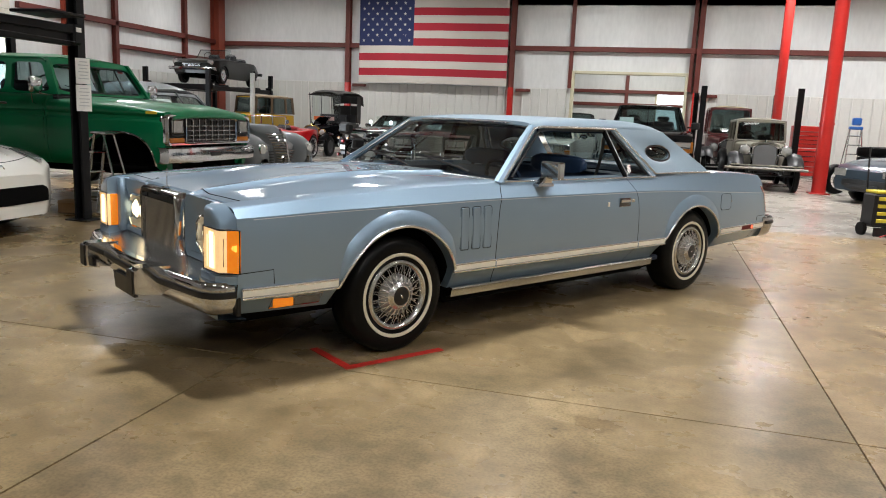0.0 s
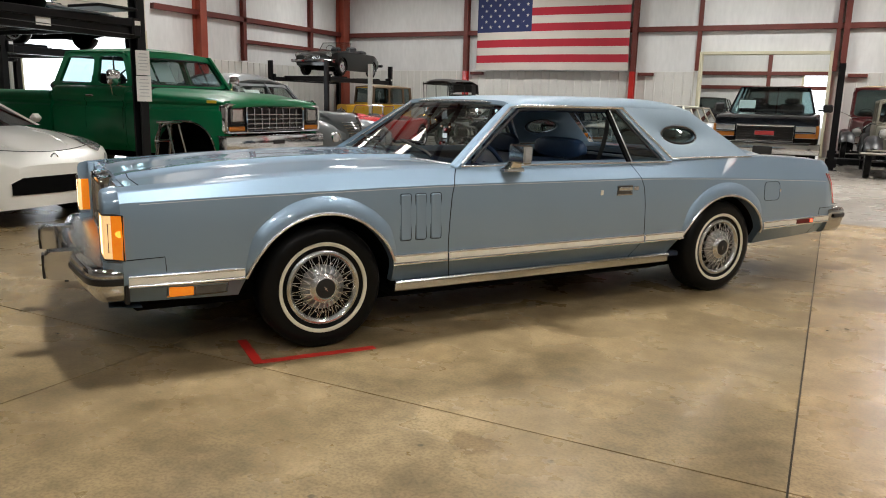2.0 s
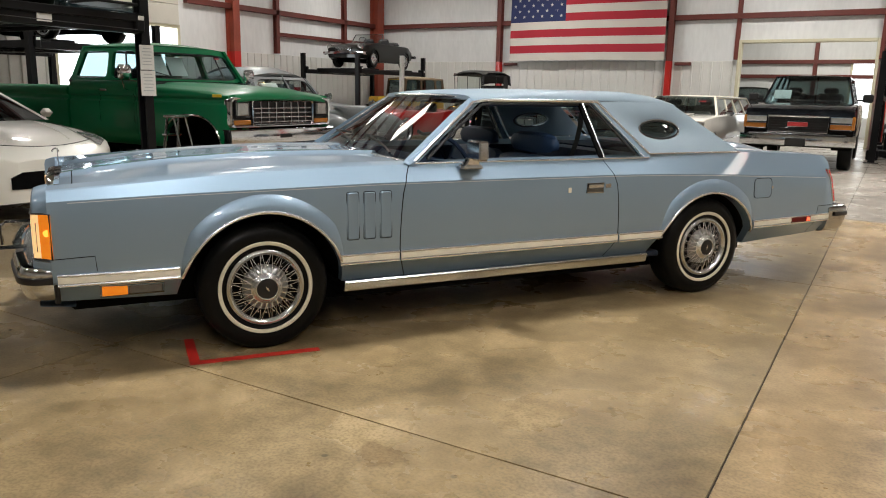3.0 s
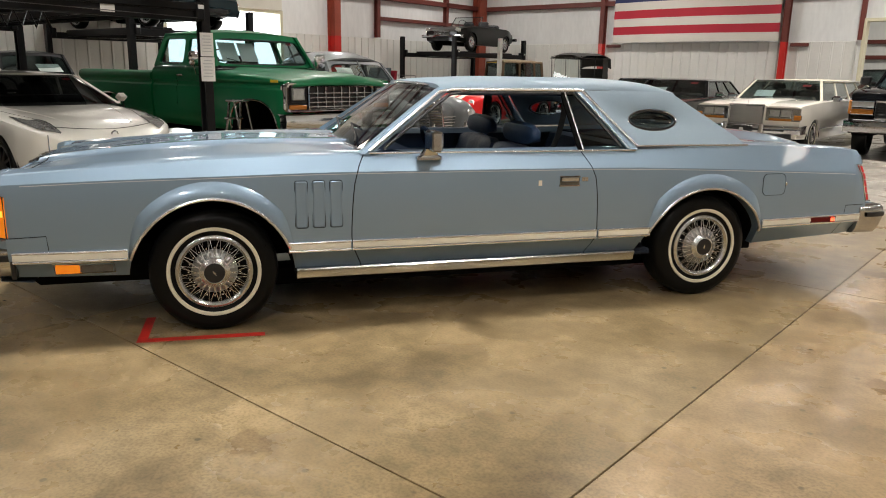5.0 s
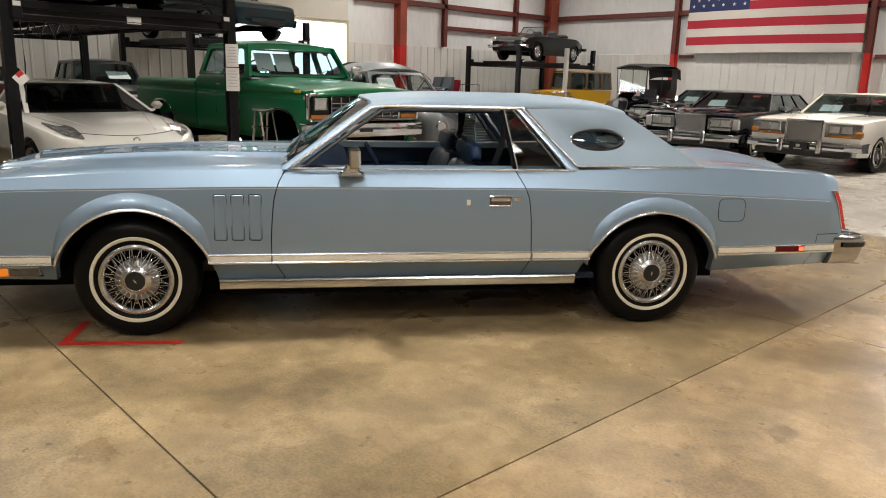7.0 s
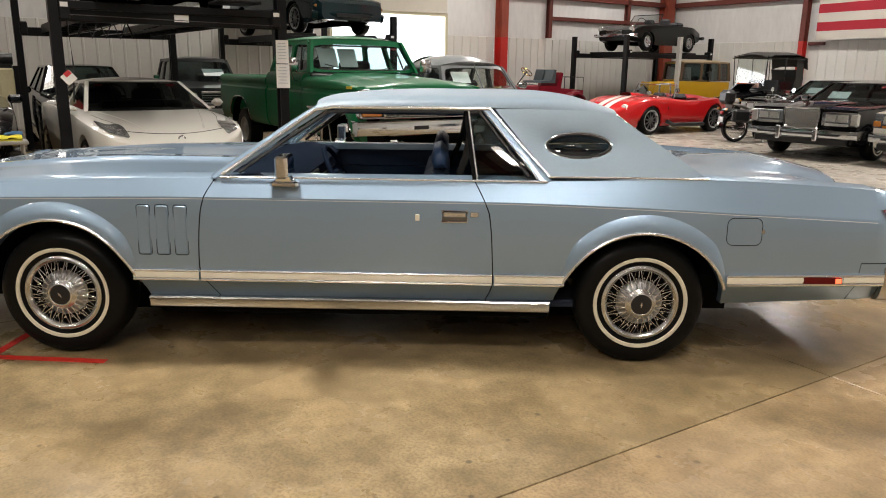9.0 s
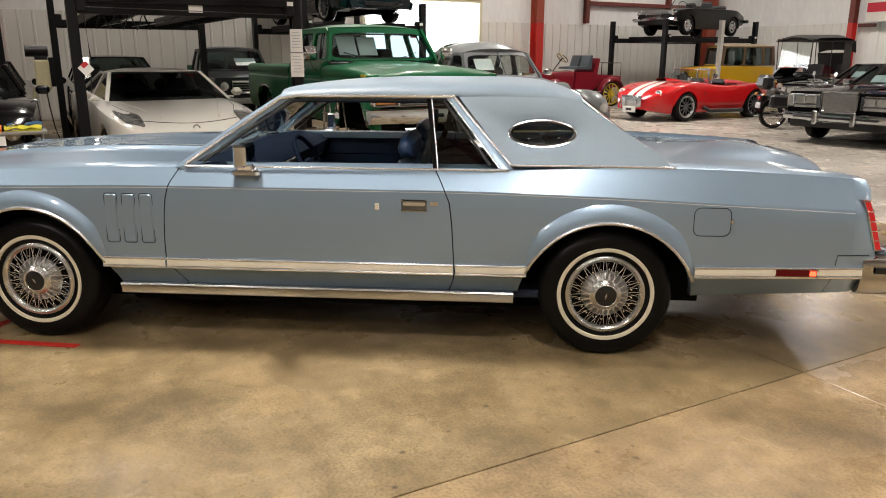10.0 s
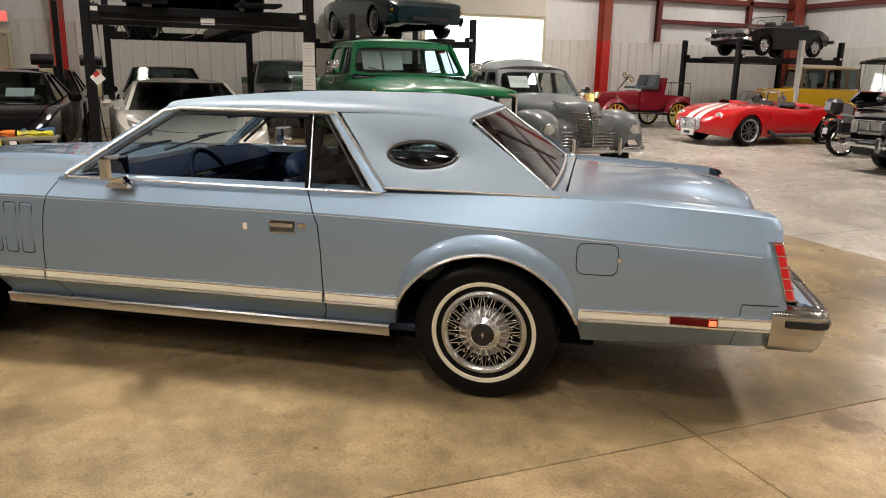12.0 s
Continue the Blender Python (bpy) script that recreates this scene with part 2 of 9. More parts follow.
class Shape:
    """Collects vertices and faces of one mesh."""

    def __init__(self, m=None):
        self.v, self.f, self.m = [], [], m or Matrix()

    def pts(self, ps):
        k = len(self.v)
        self.v += [tuple(self.m @ Vector(p)) for p in ps]
        return k

    def quad(self, a, b, c, d):
        k = self.pts((a, b, c, d))
        self.f.append((k, k + 1, k + 2, k + 3))
        return self

    def poly(self, ps):
        k = self.pts(ps)
        self.f.append(tuple(range(k, k + len(ps))))
        return self

    def box(self, c, s, bev=0.0, m=None):
        """A box with chamfered edges: centre, full sizes, chamfer."""
        keep = self.m
        if m is not None:
            self.m = keep @ m
        hx, hy, hz = s[0] / 2, s[1] / 2, s[2] / 2
        b = min(bev, hx * 0.98, hy * 0.98, hz * 0.98)
        if b <= 0:
            k = self.pts([(c[0] + x * hx, c[1] + y * hy, c[2] + z * hz) for z in (-1, 1) for y in (-1, 1) for x in (-1, 1)])
            self.f += [tuple(k + i for i in q) for q in ((0, 2, 3, 1), (4, 5, 7, 6), (0, 1, 5, 4), (2, 6, 7, 3), (0, 4, 6, 2), (1, 3, 7, 5))]
        else:
            idx = {}
            for x in (-1, 1):
                for y in (-1, 1):
                    for z in (-1, 1):
                        for ax in range(3):
                            h = [hx - b, hy - b, hz - b]
                            h[ax] += b
                            idx[x, y, z, ax] = self.pts([(c[0] + x * h[0], c[1] + y * h[1], c[2] + z * h[2])])
            for s1 in (-1, 1):
                for ax in range(3):
                    o = [a for a in range(3) if a != ax]
                    ring = []
                    for p, q in ((-1, -1), (1, -1), (1, 1), (-1, 1)):
                        key = [0, 0, 0]
                        key[ax], key[o[0]], key[o[1]] = s1, p, q
                        ring.append(idx[key[0], key[1], key[2], ax])
                    flip = (s1 > 0) == (ax == 1)
                    self.f.append(tuple(reversed(ring)) if flip else tuple(ring))
            for ax in range(3):
                o = [a for a in range(3) if a != ax]
                for p in (-1, 1):
                    for q in (-1, 1):
                        ring = []
                        for e, w in ((-1, o[0]), (1, o[0]), (1, o[1]), (-1, o[1])):
                            key = [0, 0, 0]
                            key[ax], key[o[0]], key[o[1]] = e, p, q
                            ring.append(idx[key[0], key[1], key[2], w])
                        self.f.append(tuple(ring))
            for x in (-1, 1):
                for y in (-1, 1):
                    for z in (-1, 1):
                        self.f.append(tuple(idx[x, y, z, a] for a in range(3)))
        self.m = keep
        return self

    def loft(self, rings, closed=False, caps=False):
        n = len(rings[0])
        ks = [self.pts(r) for r in rings]
        for a, b in zip(ks, ks[1:]):
            for i in range(n if closed else n - 1):
                j = (i + 1) % n
                self.f.append((a + i, a + j, b + j, b + i))
        if caps:
            self.f.append(tuple(ks[0] + i for i in reversed(range(n))))
            self.f.append(tuple(ks[-1] + i for i in range(n)))
        return self

    def cyl(self, p0, p1, r0, r1=None, n=14, caps=True):
        p0, p1 = Vector(p0), Vector(p1)
        r1 = r0 if r1 is None else r1
        q = (p1 - p0).to_track_quat("Z", "Y").to_matrix()
        rings = [[p + q @ Vector((r * math.cos(2 * math.pi * i / n), r * math.sin(2 * math.pi * i / n), 0)) for i in range(n)] for p, r in ((p0, r0), (p1, r1))]
        return self.loft(rings, True, caps)

    def tube(self, ps, r, n=8, closed=False):
        ps = [Vector(p) for p in ps]
        rings = []
        for i, p in enumerate(ps):
            a = ps[i - 1] if i or closed else p
            b = ps[(i + 1) % len(ps)] if i < len(ps) - 1 or closed else p
            q = (b - a).to_track_quat("Z", "Y").to_matrix()
            rings.append([p + q @ Vector((r * math.cos(2 * math.pi * k / n), r * math.sin(2 * math.pi * k / n), 0)) for k in range(n)])
        if closed:
            rings.append(rings[0])
        return self.loft(rings, True, not closed)

    def lathe(self, prof, n=32, c=(0, 0, 0)):
        """Turned about the y axis: profile of (radius, y)."""
        rings = []
        for i in range(n + 1):
            a = 2 * math.pi * i / n
            rings.append([(c[0] + r * math.cos(a), c[1] + y, c[2] + r * math.sin(a)) for r, y in prof])
        return self.loft(rings)

    def prism(self, ps, d):
        """A flat outline pushed along d."""
        d = Vector(d)
        k = self.pts([Vector(p) for p in ps])
        j = self.pts([Vector(p) + d for p in ps])
        n = len(ps)
        self.f.append(tuple(k + i for i in reversed(range(n))))
        self.f.append(tuple(j + i for i in range(n)))
        for i in range(n):
            e = (i + 1) % n
            self.f.append((k + i, k + e, j + e, j + i))
        return self

    def both(self):
        """Adds the mirror image across y = 0."""
        k = len(self.v)
        inv = self.m.inverted()
        self.v += [tuple(self.m @ Vector((p.x, -p.y, p.z))) for p in (inv @ Vector(v) for v in self.v[:k])]
        self.f += [tuple(k + i for i in reversed(f)) for f in self.f]
        return self

    def mesh(self, name, material, sharp=35):
        me = bpy.data.meshes.new(name)
        me.from_pydata(self.v, [], self.f)
        b = bmesh.new()
        b.from_mesh(me)
        bmesh.ops.remove_doubles(b, verts=b.verts, dist=1e-5)
        bmesh.ops.recalc_face_normals(b, faces=b.faces)
        b.to_mesh(me)
        b.free()
        me.materials.append(material)
        me.shade_smooth()
        me.set_sharp_from_angle(angle=radians(sharp))
        return me


def part(name, shape, material, parent, label="", sharp=35, at=None):
    """One mesh object under a thing or a part."""
    me = shape if isinstance(shape, bpy.types.Mesh) else shape.mesh(name, material, sharp)
    ob = new(name, me)
    ob.parent = parent
    if at is not None:
        ob.matrix_basis = at
    if label:
        ob["label"] = label
    return ob


def thing(name, m, label, category, group="", kind=""):
    ob = new(name)
    ob.empty_display_size = 0.2
    ob.matrix_world = m
    return tagged(ob, label, category, group, kind)


def solo(name, shape, material, label, category, kind="", sharp=35, m=None, group=""):
    """A thing of one mesh."""
    ob = new(name, shape.mesh(name, material, sharp))
    if m is not None:
        ob.matrix_world = m
    return tagged(ob, label, category, group, kind)


def lerp(table, x):
    """Straight interpolation in rows of (x, value)."""
    if x <= table[0][0]:
        return table[0][1]
    for (a, u), (b, w) in zip(table, table[1:]):
        if x <= b:
            return u + (w - u) * (x - a) / (b - a)
    return table[-1][1]


def ease(table, x):
    """Like lerp, with a cubic in each step."""
    pts = table
    if x <= pts[0][0]:
        return pts[0][1]
    if x >= pts[-1][0]:
        return pts[-1][1]
    for i in range(len(pts) - 1):
        if x <= pts[i + 1][0]:
            x0, y0 = pts[i]
            x1, y1 = pts[i + 1]
            h = x1 - x0
            s = (y1 - y0) / h
            sa = (y0 - pts[i - 1][1]) / (x0 - pts[i - 1][0]) if i else s
            sb = (pts[i + 2][1] - y1) / (pts[i + 2][0] - x1) if i + 2 < len(pts) else s
            m0 = 0 if sa * s <= 0 else 2 * sa * s / (sa + s)
            m1 = 0 if sb * s <= 0 else 2 * sb * s / (sb + s)
            t = (x - x0) / h
            return y0 * (1 + 2 * t) * (1 - t) ** 2 + m0 * h * t * (1 - t) ** 2 + y1 * t * t * (3 - 2 * t) + m1 * h * t * t * (t - 1)
    return pts[-1][1]

# ---- hall ----
WX0, WX1, WY0, WY1 = -16.6, 13.5, -9.0, 25.95
WHITE = mat("white_insulation_sheet", (0.755, 0.76, 0.75), rough=0.45, var=0.10, scales=(0.6, 6.0), bump=0.9, bscale=2.4, world_space=True, stretch=(1.6, 1.6, 0.45))
LINER = mat("white_ribbed_sheet_metal", (0.70, 0.69, 0.65), rough=0.4, var=0.05, scales=(0.8, 20), world_space=True)
OXIDE = mat("red_oxide_steel", (0.135, 0.030, 0.022), rough=0.5, var=0.2, scales=(2, 25))
ORANGERED = mat("orange_red_steel", (0.30, 0.062, 0.035), rough=0.45, var=0.18, scales=(2, 25))
SAFERED = mat("bright_red_paint", (0.50, 0.022, 0.016), rough=0.35, var=0.12, scales=(2, 20), coat=0.3)
CEILM = mat("white_ceiling_insulation", (0.45, 0.44, 0.42), rough=0.6, var=0.08, scales=(0.5, 5), bump=0.3, bscale=2, world_space=True)
UNSEENWALL = mat("cream_wall_sheet", (0.70, 0.685, 0.64), rough=0.55, var=0.08, scales=(0.6, 6.0), world_space=True)
BEIGE = mat("cream_trim_paint", (0.62, 0.58, 0.42), rough=0.5, var=0.06)


def wall_box(name, c, s, label, material=WHITE, hole=None):
    """A wall slab; hole: list of boxes that stand in for it where it has openings."""
    sh = Shape()
    for cc, ss in hole or [(c, s)]:
        sh.box(cc, ss)
    return solo(name, sh, material, label, "wall", "structure")


DX0, DX1, DZ = -2.98, 0.76, 3.08      # opening in the far wall
GY0, GY1, GZ = 12.45, 16.19, 3.0       # open roller door in the wall along x = WX0
T = 0.2
YN = WY1 + T / 2
wall_box("wall_north", None, None, "white insulated metal wall with an open doorway", hole=[
    (((WX0 + DX0) / 2, YN, CEIL / 2), (DX0 - WX0, T, CEIL)), (((WX1 + DX1) / 2, YN, CEIL / 2), (WX1 - DX1, T, CEIL)),
    (((DX0 + DX1) / 2, YN, (CEIL + DZ) / 2), (DX1 - DX0, T, CEIL - DZ))])
XW = WX0 - T / 2
wall_box("wall_west", None, None, "white insulated metal wall with an open roller door", hole=[
    ((XW, (WY0 + GY0) / 2, CEIL / 2), (T, GY0 - WY0, CEIL)), ((XW, (WY1 + GY1) / 2, CEIL / 2), (T, WY1 - GY1, CEIL)),
    ((XW, (GY0 + GY1) / 2, (CEIL + GZ) / 2), (T, GY1 - GY0, CEIL - GZ))])
# unseen walls added to close the hall; their tone is set for bounced light
wall_box("wall_east", (WX1 + T / 2, (WY0 + WY1) / 2, CEIL / 2), (T, WY1 - WY0, CEIL), "unseen plain cream wall added to close the hall", material=UNSEENWALL)
wall_box("wall_south", ((WX0 + WX1) / 2, WY0 - T / 2, CEIL / 2), (WX1 - WX0, T, CEIL), "unseen plain cream wall added to close the hall", material=UNSEENWALL)

# ceiling with purlins and rafters in its one mesh
sh = Shape()
sh.box(((WX0 + WX1) / 2, (WY0 + WY1) / 2, CEIL + 0.1), (WX1 - WX0, WY1 - WY0, 0.2))
solo("ceiling", sh, CEILM, "white insulated ceiling of the hall", "ceiling", "structure")
for k, yy in enumerate((3.5, 11.0, 18.5)):
    sh = Shape()
    sh.box(((WX0 + WX1) / 2, yy, CEIL - 0.02), (WX1 - WX0, 0.2, 0.02))
    sh.box(((WX0 + WX1) / 2, yy, CEIL - 0.25), (WX1 - WX0, 0.02, 0.46))
    sh.box(((WX0 + WX1) / 2, yy, CEIL - 0.49), (WX1 - WX0, 0.2, 0.02))
    solo("roof_rafter", sh, OXIDE, "red oxide steel roof rafter", "beam", "structure", group="rafters")
for k in range(18):
    xx = WX0 + 1.0 + k * 1.7
    sh = Shape().box((xx, (WY0 + WY1) / 2, CEIL - 0.1), (0.07, WY1 - WY0, 0.18))
    solo("roof_purlin", sh, OXIDE, "red oxide steel roof purlin", "beam", "structure", group="purlins")
BAY = mat("lit_lamp_diffuser", (1.0, 0.94, 0.84), rough=0.4, emit=9.0)
HOUSING = mat("white_lamp_housing", (0.7, 0.7, 0.68), rough=0.4)
for lx, ly in LAMPS:
    lamp = thing("bay_light", pose(lx, ly, CEIL - 0.30), "white suspended high-bay light, lit", "light", "bay lights")
    part("housing", Shape().box((0, 0, 0.02), (1.4, 0.6, 0.08), 0.02), HOUSING, lamp)
    part("diffuser", Shape().box((0, 0, -0.035), (1.3, 0.5, 0.02), 0.004), BAY, lamp)
    for hx in (-0.5, 0.5):
        part("hanger", Shape().cyl((hx, 0, 0.05), (hx, 0, 0.30), 0.006, n=6), STEEL, lamp)


def ribs(name, a, b, z1, n_in, skip=None):
    """Lower liner of ribbed sheet: raised ribs every 0.3 m from a to b."""
    a, b = Vector(a), Vector(b)
    d = (b - a).normalized()
    inn = Vector(n_in)
    length = (b - a).length
    prof = []
    x = 0.0
    while x < length:
        for u, o in ((0.0, 0.012), (0.225, 0.012), (0.24, 0.035), (0.275, 0.035), (0.29, 0.012)):
            if x + u <= length:
                prof.append((x + u, o))
        x += 0.3
    sh = Shape()
    sh.loft([[a + d * u + inn * o + Vector((0, 0, z)) for u, o in prof] for z in (0.02, z1)])
    sh.loft([[a + d * u + inn * o + Vector((0, 0, z1)) for u, o in prof], [a + d * u + Vector((0, 0, z1 + 0.01)) for u, o in prof]])
    return solo(name, sh, LINER, "white ribbed sheet metal lining on the lower wall", "wall panel", "structure", sharp=20)


ribs("wall_liner", (WX0, WY1, 0), (DX0 - 0.1, WY1, 0), 2.46, (0, -1, 0))
ribs("wall_liner", (DX1 + 0.1, WY1, 0), (WX1, WY1, 0), 2.46, (0, -1, 0))
ribs("wall_liner", (WX0, GY1 + 0.12, 0), (WX0, WY1, 0), 2.46, (1, 0, 0))
ribs("wall_liner", (WX0, WY0, 0), (WX0, GY0 - 0.12, 0), 2.46, (1, 0, 0))


def h_beam(name, p0, p1, across, w, d, material, label):
    """An I-section bar from p0 to p1; across: the direction of its depth."""
    p0, p1, a = Vector(p0), Vector(p1), Vector(across).normalized()
    s = (p1 - p0).normalized().cross(a)
    t = 0.018
    out = []
    for sx, sa in ((-1, -1), (1, -1), (1, -1 + 2 * t / d), (t / w, -1 + 2 * t / d), (t / w, 1 - 2 * t / d), (1, 1 - 2 * t / d), (1, 1), (-1, 1), (-1, 1 - 2 * t / d), (-t / w, 1 - 2 * t / d), (-t / w, -1 + 2 * t / d), (-1, -1 + 2 * t / d)):
        out.append(s * (sx * w / 2) + a * (sa * d / 2))
    sh = Shape()
    sh.loft([[p0 + o for o in out], [p1 + o for o in out]], True, True)
    return solo(name, sh, material, label, "column" if abs((p1 - p0).z) > 1 else "beam", "structure", sharp=20)


# far wall columns: bright red foot, red oxide above
for cx in (-11.08, -5.03, 1.02, 7.07):
    h_beam("steel_column", (cx, WY1 - 0.16, 2.46), (cx, WY1 - 0.16, CEIL), (0, 1, 0), 0.16, 0.22, OXIDE, "red oxide steel wall column")
    h_beam("steel_column_foot", (cx, WY1 - 0.16, 0), (cx, WY1 - 0.16, 2.46), (0, 1, 0), 0.16, 0.22, SAFERED, "bright red painted foot of a steel column")
    solo("column_bracket", Shape().box((cx + 0.42, WY1 - 0.10, 2.38), (0.5, 0.12, 0.10), 0.01), OXIDE, "red oxide bracket beside a steel column", "bracket", "structure")
for cx in (DX0 - 0.05, DX1 + 0.06):
    h_beam("wall_post", (cx, WY1 - 0.10, 2.5), (cx, WY1 - 0.10, CEIL), (0, 1, 0), 0.12, 0.14, OXIDE, "red oxide steel wall post")
solo("wall_girt", Shape().box(((WX0 + WX1) / 2, WY1 - 0.10, 3.78), (WX1 - WX0 - 0.4, 0.16, 0.16), 0.008), OXIDE, "red oxide horizontal wall girt", "beam", "structure")
# corner column and the columns of the roller-door wall
h_beam("corner_column", (WX0 + 0.25, WY1 - 0.35, 0), (WX0 + 0.25, WY1 - 0.35, CEIL), (1, 0, 0), 0.42, 0.36, ORANGERED, "orange-red steel corner column")
for cy in (3.5, 18.2):
    h_beam("steel_column", (WX0 + 0.2, cy, 2.46), (WX0 + 0.2, cy, CEIL), (1, 0, 0), 0.26, 0.34, ORANGERED, "orange-red steel wall column")
    h_beam("steel_column_foot", (WX0 + 0.2, cy, 0), (WX0 + 0.2, cy, 2.46), (1, 0, 0), 0.26, 0.34, SAFERED, "bright red painted foot of a steel column")
for cy in (20.2, 23.75):
    h_beam("wall_post", (WX0 + 0.1, cy, 2.5), (WX0 + 0.1, cy, CEIL), (1, 0, 0), 0.14, 0.16, OXIDE, "red oxide steel wall post")
solo("wall_girt", Shape().box((WX0 + 0.1, 21.2, 3.80), (0.16, 9.4, 0.16), 0.008), OXIDE, "red oxide horizontal wall girt", "beam", "structure")
solo("wall_girt", Shape().box((WX0 + 0.08, 22.9, 3.12), (0.14, 5.2, 0.12), 0.008), OXIDE, "red oxide horizontal wall girt", "beam", "structure")
solo("wall_girt", Shape().box((WX0 + 0.1, 4.0, 3.80), (0.16, 14.0, 0.16), 0.008), OXIDE, "red oxide horizontal wall girt", "beam", "structure")

# doorway frame in the far wall and the room behind it
sh = Shape()
for cx in (DX0 + 0.04, DX1 - 0.04):
    sh.box((cx, WY1 + 0.02, DZ / 2), (0.09, 0.34, DZ), 0.008)
sh.box(((DX0 + DX1) / 2, WY1 + 0.02, DZ - 0.045), (DX1 - DX0 - 0.18, 0.335, 0.09), 0.008)
solo("door_frame", sh, BEIGE, "cream painted steel frame of the wide doorway", "door frame", "structure")
RY = WY1 + 7.0
sh = Shape()
sh.box(((DX0 + DX1) / 2, RY + 0.1, 2.6), (12, 0.2, 5.2)).box((DX0 - 4.2, WY1 + 3.6, 2.6), (0.2, 7.0, 5.2)).box((DX1 + 4.2, WY1 + 3.6, 2.6), (0.2, 7.0, 5.2)).box(((DX0 + DX1) / 2, WY1 + 3.6, 5.3), (12, 7.2, 0.2))
solo("back_room", sh, WHITE, "white insulated walls of the room behind the doorway", "wall", "structure")
for z in (2.2, 2.74):
    solo("wall_girt", Shape().box((-1.1, RY - 0.08, z), (9.5, 0.14, 0.14), 0.006), OXIDE, "red oxide girt of the back room", "beam", "structure")
solo("wall_post", Shape().box((-1.45, RY - 0.10, 2.6), (0.14, 0.16, 5.2), 0.006), OXIDE, "red oxide post of the back room", "column", "structure")
SKYGLOW = mat("bright_daylight", (0.95, 0.98, 1.0), rough=0.9, emit=2.4, var=0.02)
sh = Shape().box((0.55, RY - 0.03, 1.75), (1.5, 0.03, 2.0), 0.004)
win = thing("window_1", pose(0, 0, 0), "bright window pane in the back room wall", "window", kind="structure")
part("pane", sh, SKYGLOW, win)
part("window_frame", Shape().box((0.55, RY - 0.03, 2.79), (1.7, 0.08, 0.08), 0.01).box((-0.24, RY - 0.03, 1.75), (0.08, 0.08, 2.0), 0.01), BEIGE, win)
# unseen fill without a fixture, added to brighten the back room
area("back_room_fill", pose(-1.0, WY1 + 3.5, 5.0), 1.6, 0.6, 260, (1.0, 0.95, 0.86))

# open roller door: daylight, frame and the raised curtain panels
solo("backdrop", Shape().box((WX0 - 3.0, 14.0, 2.0), (0.1, 16.0, 8.0)), SKYGLOW, "white overexposed daylight outside the roller door", "backdrop", "structure")
sh = Shape()
for cy in (GY0, GY1):
    sh.box((WX0 + 0.02, cy, GZ / 2), (0.26, 0.10, GZ), 0.008)
sh.box((WX0 + 0.02, (GY0 + GY1) / 2, GZ + 0.03), (0.255, GY1 - GY0 + 0.1, 0.10), 0.008)
solo("door_frame", sh, BEIGE, "cream steel frame of the open roller door", "door frame", "structure")
rd = thing("door_1", pose(0, 0, 0), "cream sectional door raised above its opening", "door", kind="structure")
for k in range(3):
    part("panel", Shape().box((WX0 + 0.16, (GY0 + GY1) / 2, GZ + 0.34 + 0.56 * k), (0.05, GY1 - GY0, 0.55), 0.012), mat("cream_door_panel", (0.66, 0.63, 0.55), rough=0.5, var=0.05) if k == 0 else bpy.data.materials["cream_door_panel"], rd)
# personnel door, exit sign
pd = thing("door_2", pose(WX0 + 0.04, 1.95, 0), "closed beige metal personnel door", "door", kind="structure")
part("leaf", Shape().box((0.02, 0, 1.04), (0.05, 0.95, 2.06), 0.006), mat("beige_door_paint", (0.50, 0.44, 0.32), rough=0.5, var=0.06), pd)
part("notice", Shape().box((0.05, 0.1, 1.75), (0.006, 0.26, 0.09)), mat("yellow_label", (0.62, 0.47, 0.08), rough=0.6), pd)
part("door_handle", Shape().cyl((0.05, 0.38, 1.0), (0.11, 0.38, 1.0), 0.012).box((0.11, 0.33, 1.0), (0.02, 0.12, 0.02), 0.005), STEEL, pd)
part("frame", Shape().box((0.03, -0.52, 1.06), (0.09, 0.07, 2.12), 0.006).box((0.03, 0.52, 1.06), (0.09, 0.07, 2.12), 0.006).box((0.03, 0, 2.16), (0.088, 1.12, 0.07), 0.006), BEIGE, pd)
ex = thing("exit_sign", pose(WX0 + 0.06, 2.25, 2.5), "lit red and white exit sign on the wall", "exit sign")
part("case", Shape().box((0.02, 0, 0), (0.06, 0.52, 0.30), 0.012), HOUSING, ex)
part("face", Shape().box((0.054, 0, 0), (0.008, 0.44, 0.20), 0.003), mat("lit_exit_red", (1.0, 0.12, 0.10), emit=1.2, rough=0.4), ex)

# ---- flag ----
FX0, FX1, FZ0 = -10.6, -5.15, 2.46
FRED = mat("red_flag_cloth", (0.42, 0.022, 0.040), rough=0.85, var=0.10, scales=(1.2, 120), bump=0.2, bscale=400)
FWHITE = mat("off_white_flag_cloth", (0.62, 0.58, 0.52), rough=0.85, var=0.06, scales=(1.2, 120), bump=0.2, bscale=400)
FBLUE = mat("navy_flag_cloth", (0.025, 0.036, 0.115), rough=0.85, var=0.12, scales=(1.2, 120), bump=0.2, bscale=400)
flag = thing("flag", pose(0, 0, 0), "large red white and blue striped flag hung on the wall", "flag")


def fy(u, v):
    """Soft folds of the hanging cloth."""
    return WY1 - 0.30 + 0.018 * math.sin(u * 3.1 + v) + 0.012 * math.sin(u * 7.0 - v * 2.3) - 0.02 * (u / 5.5)


def fz(u, v):
    return FZ0 + v + 0.03 * math.sin(u * 0.55 + 0.4) + 0.035 * (u / 5.5) ** 2


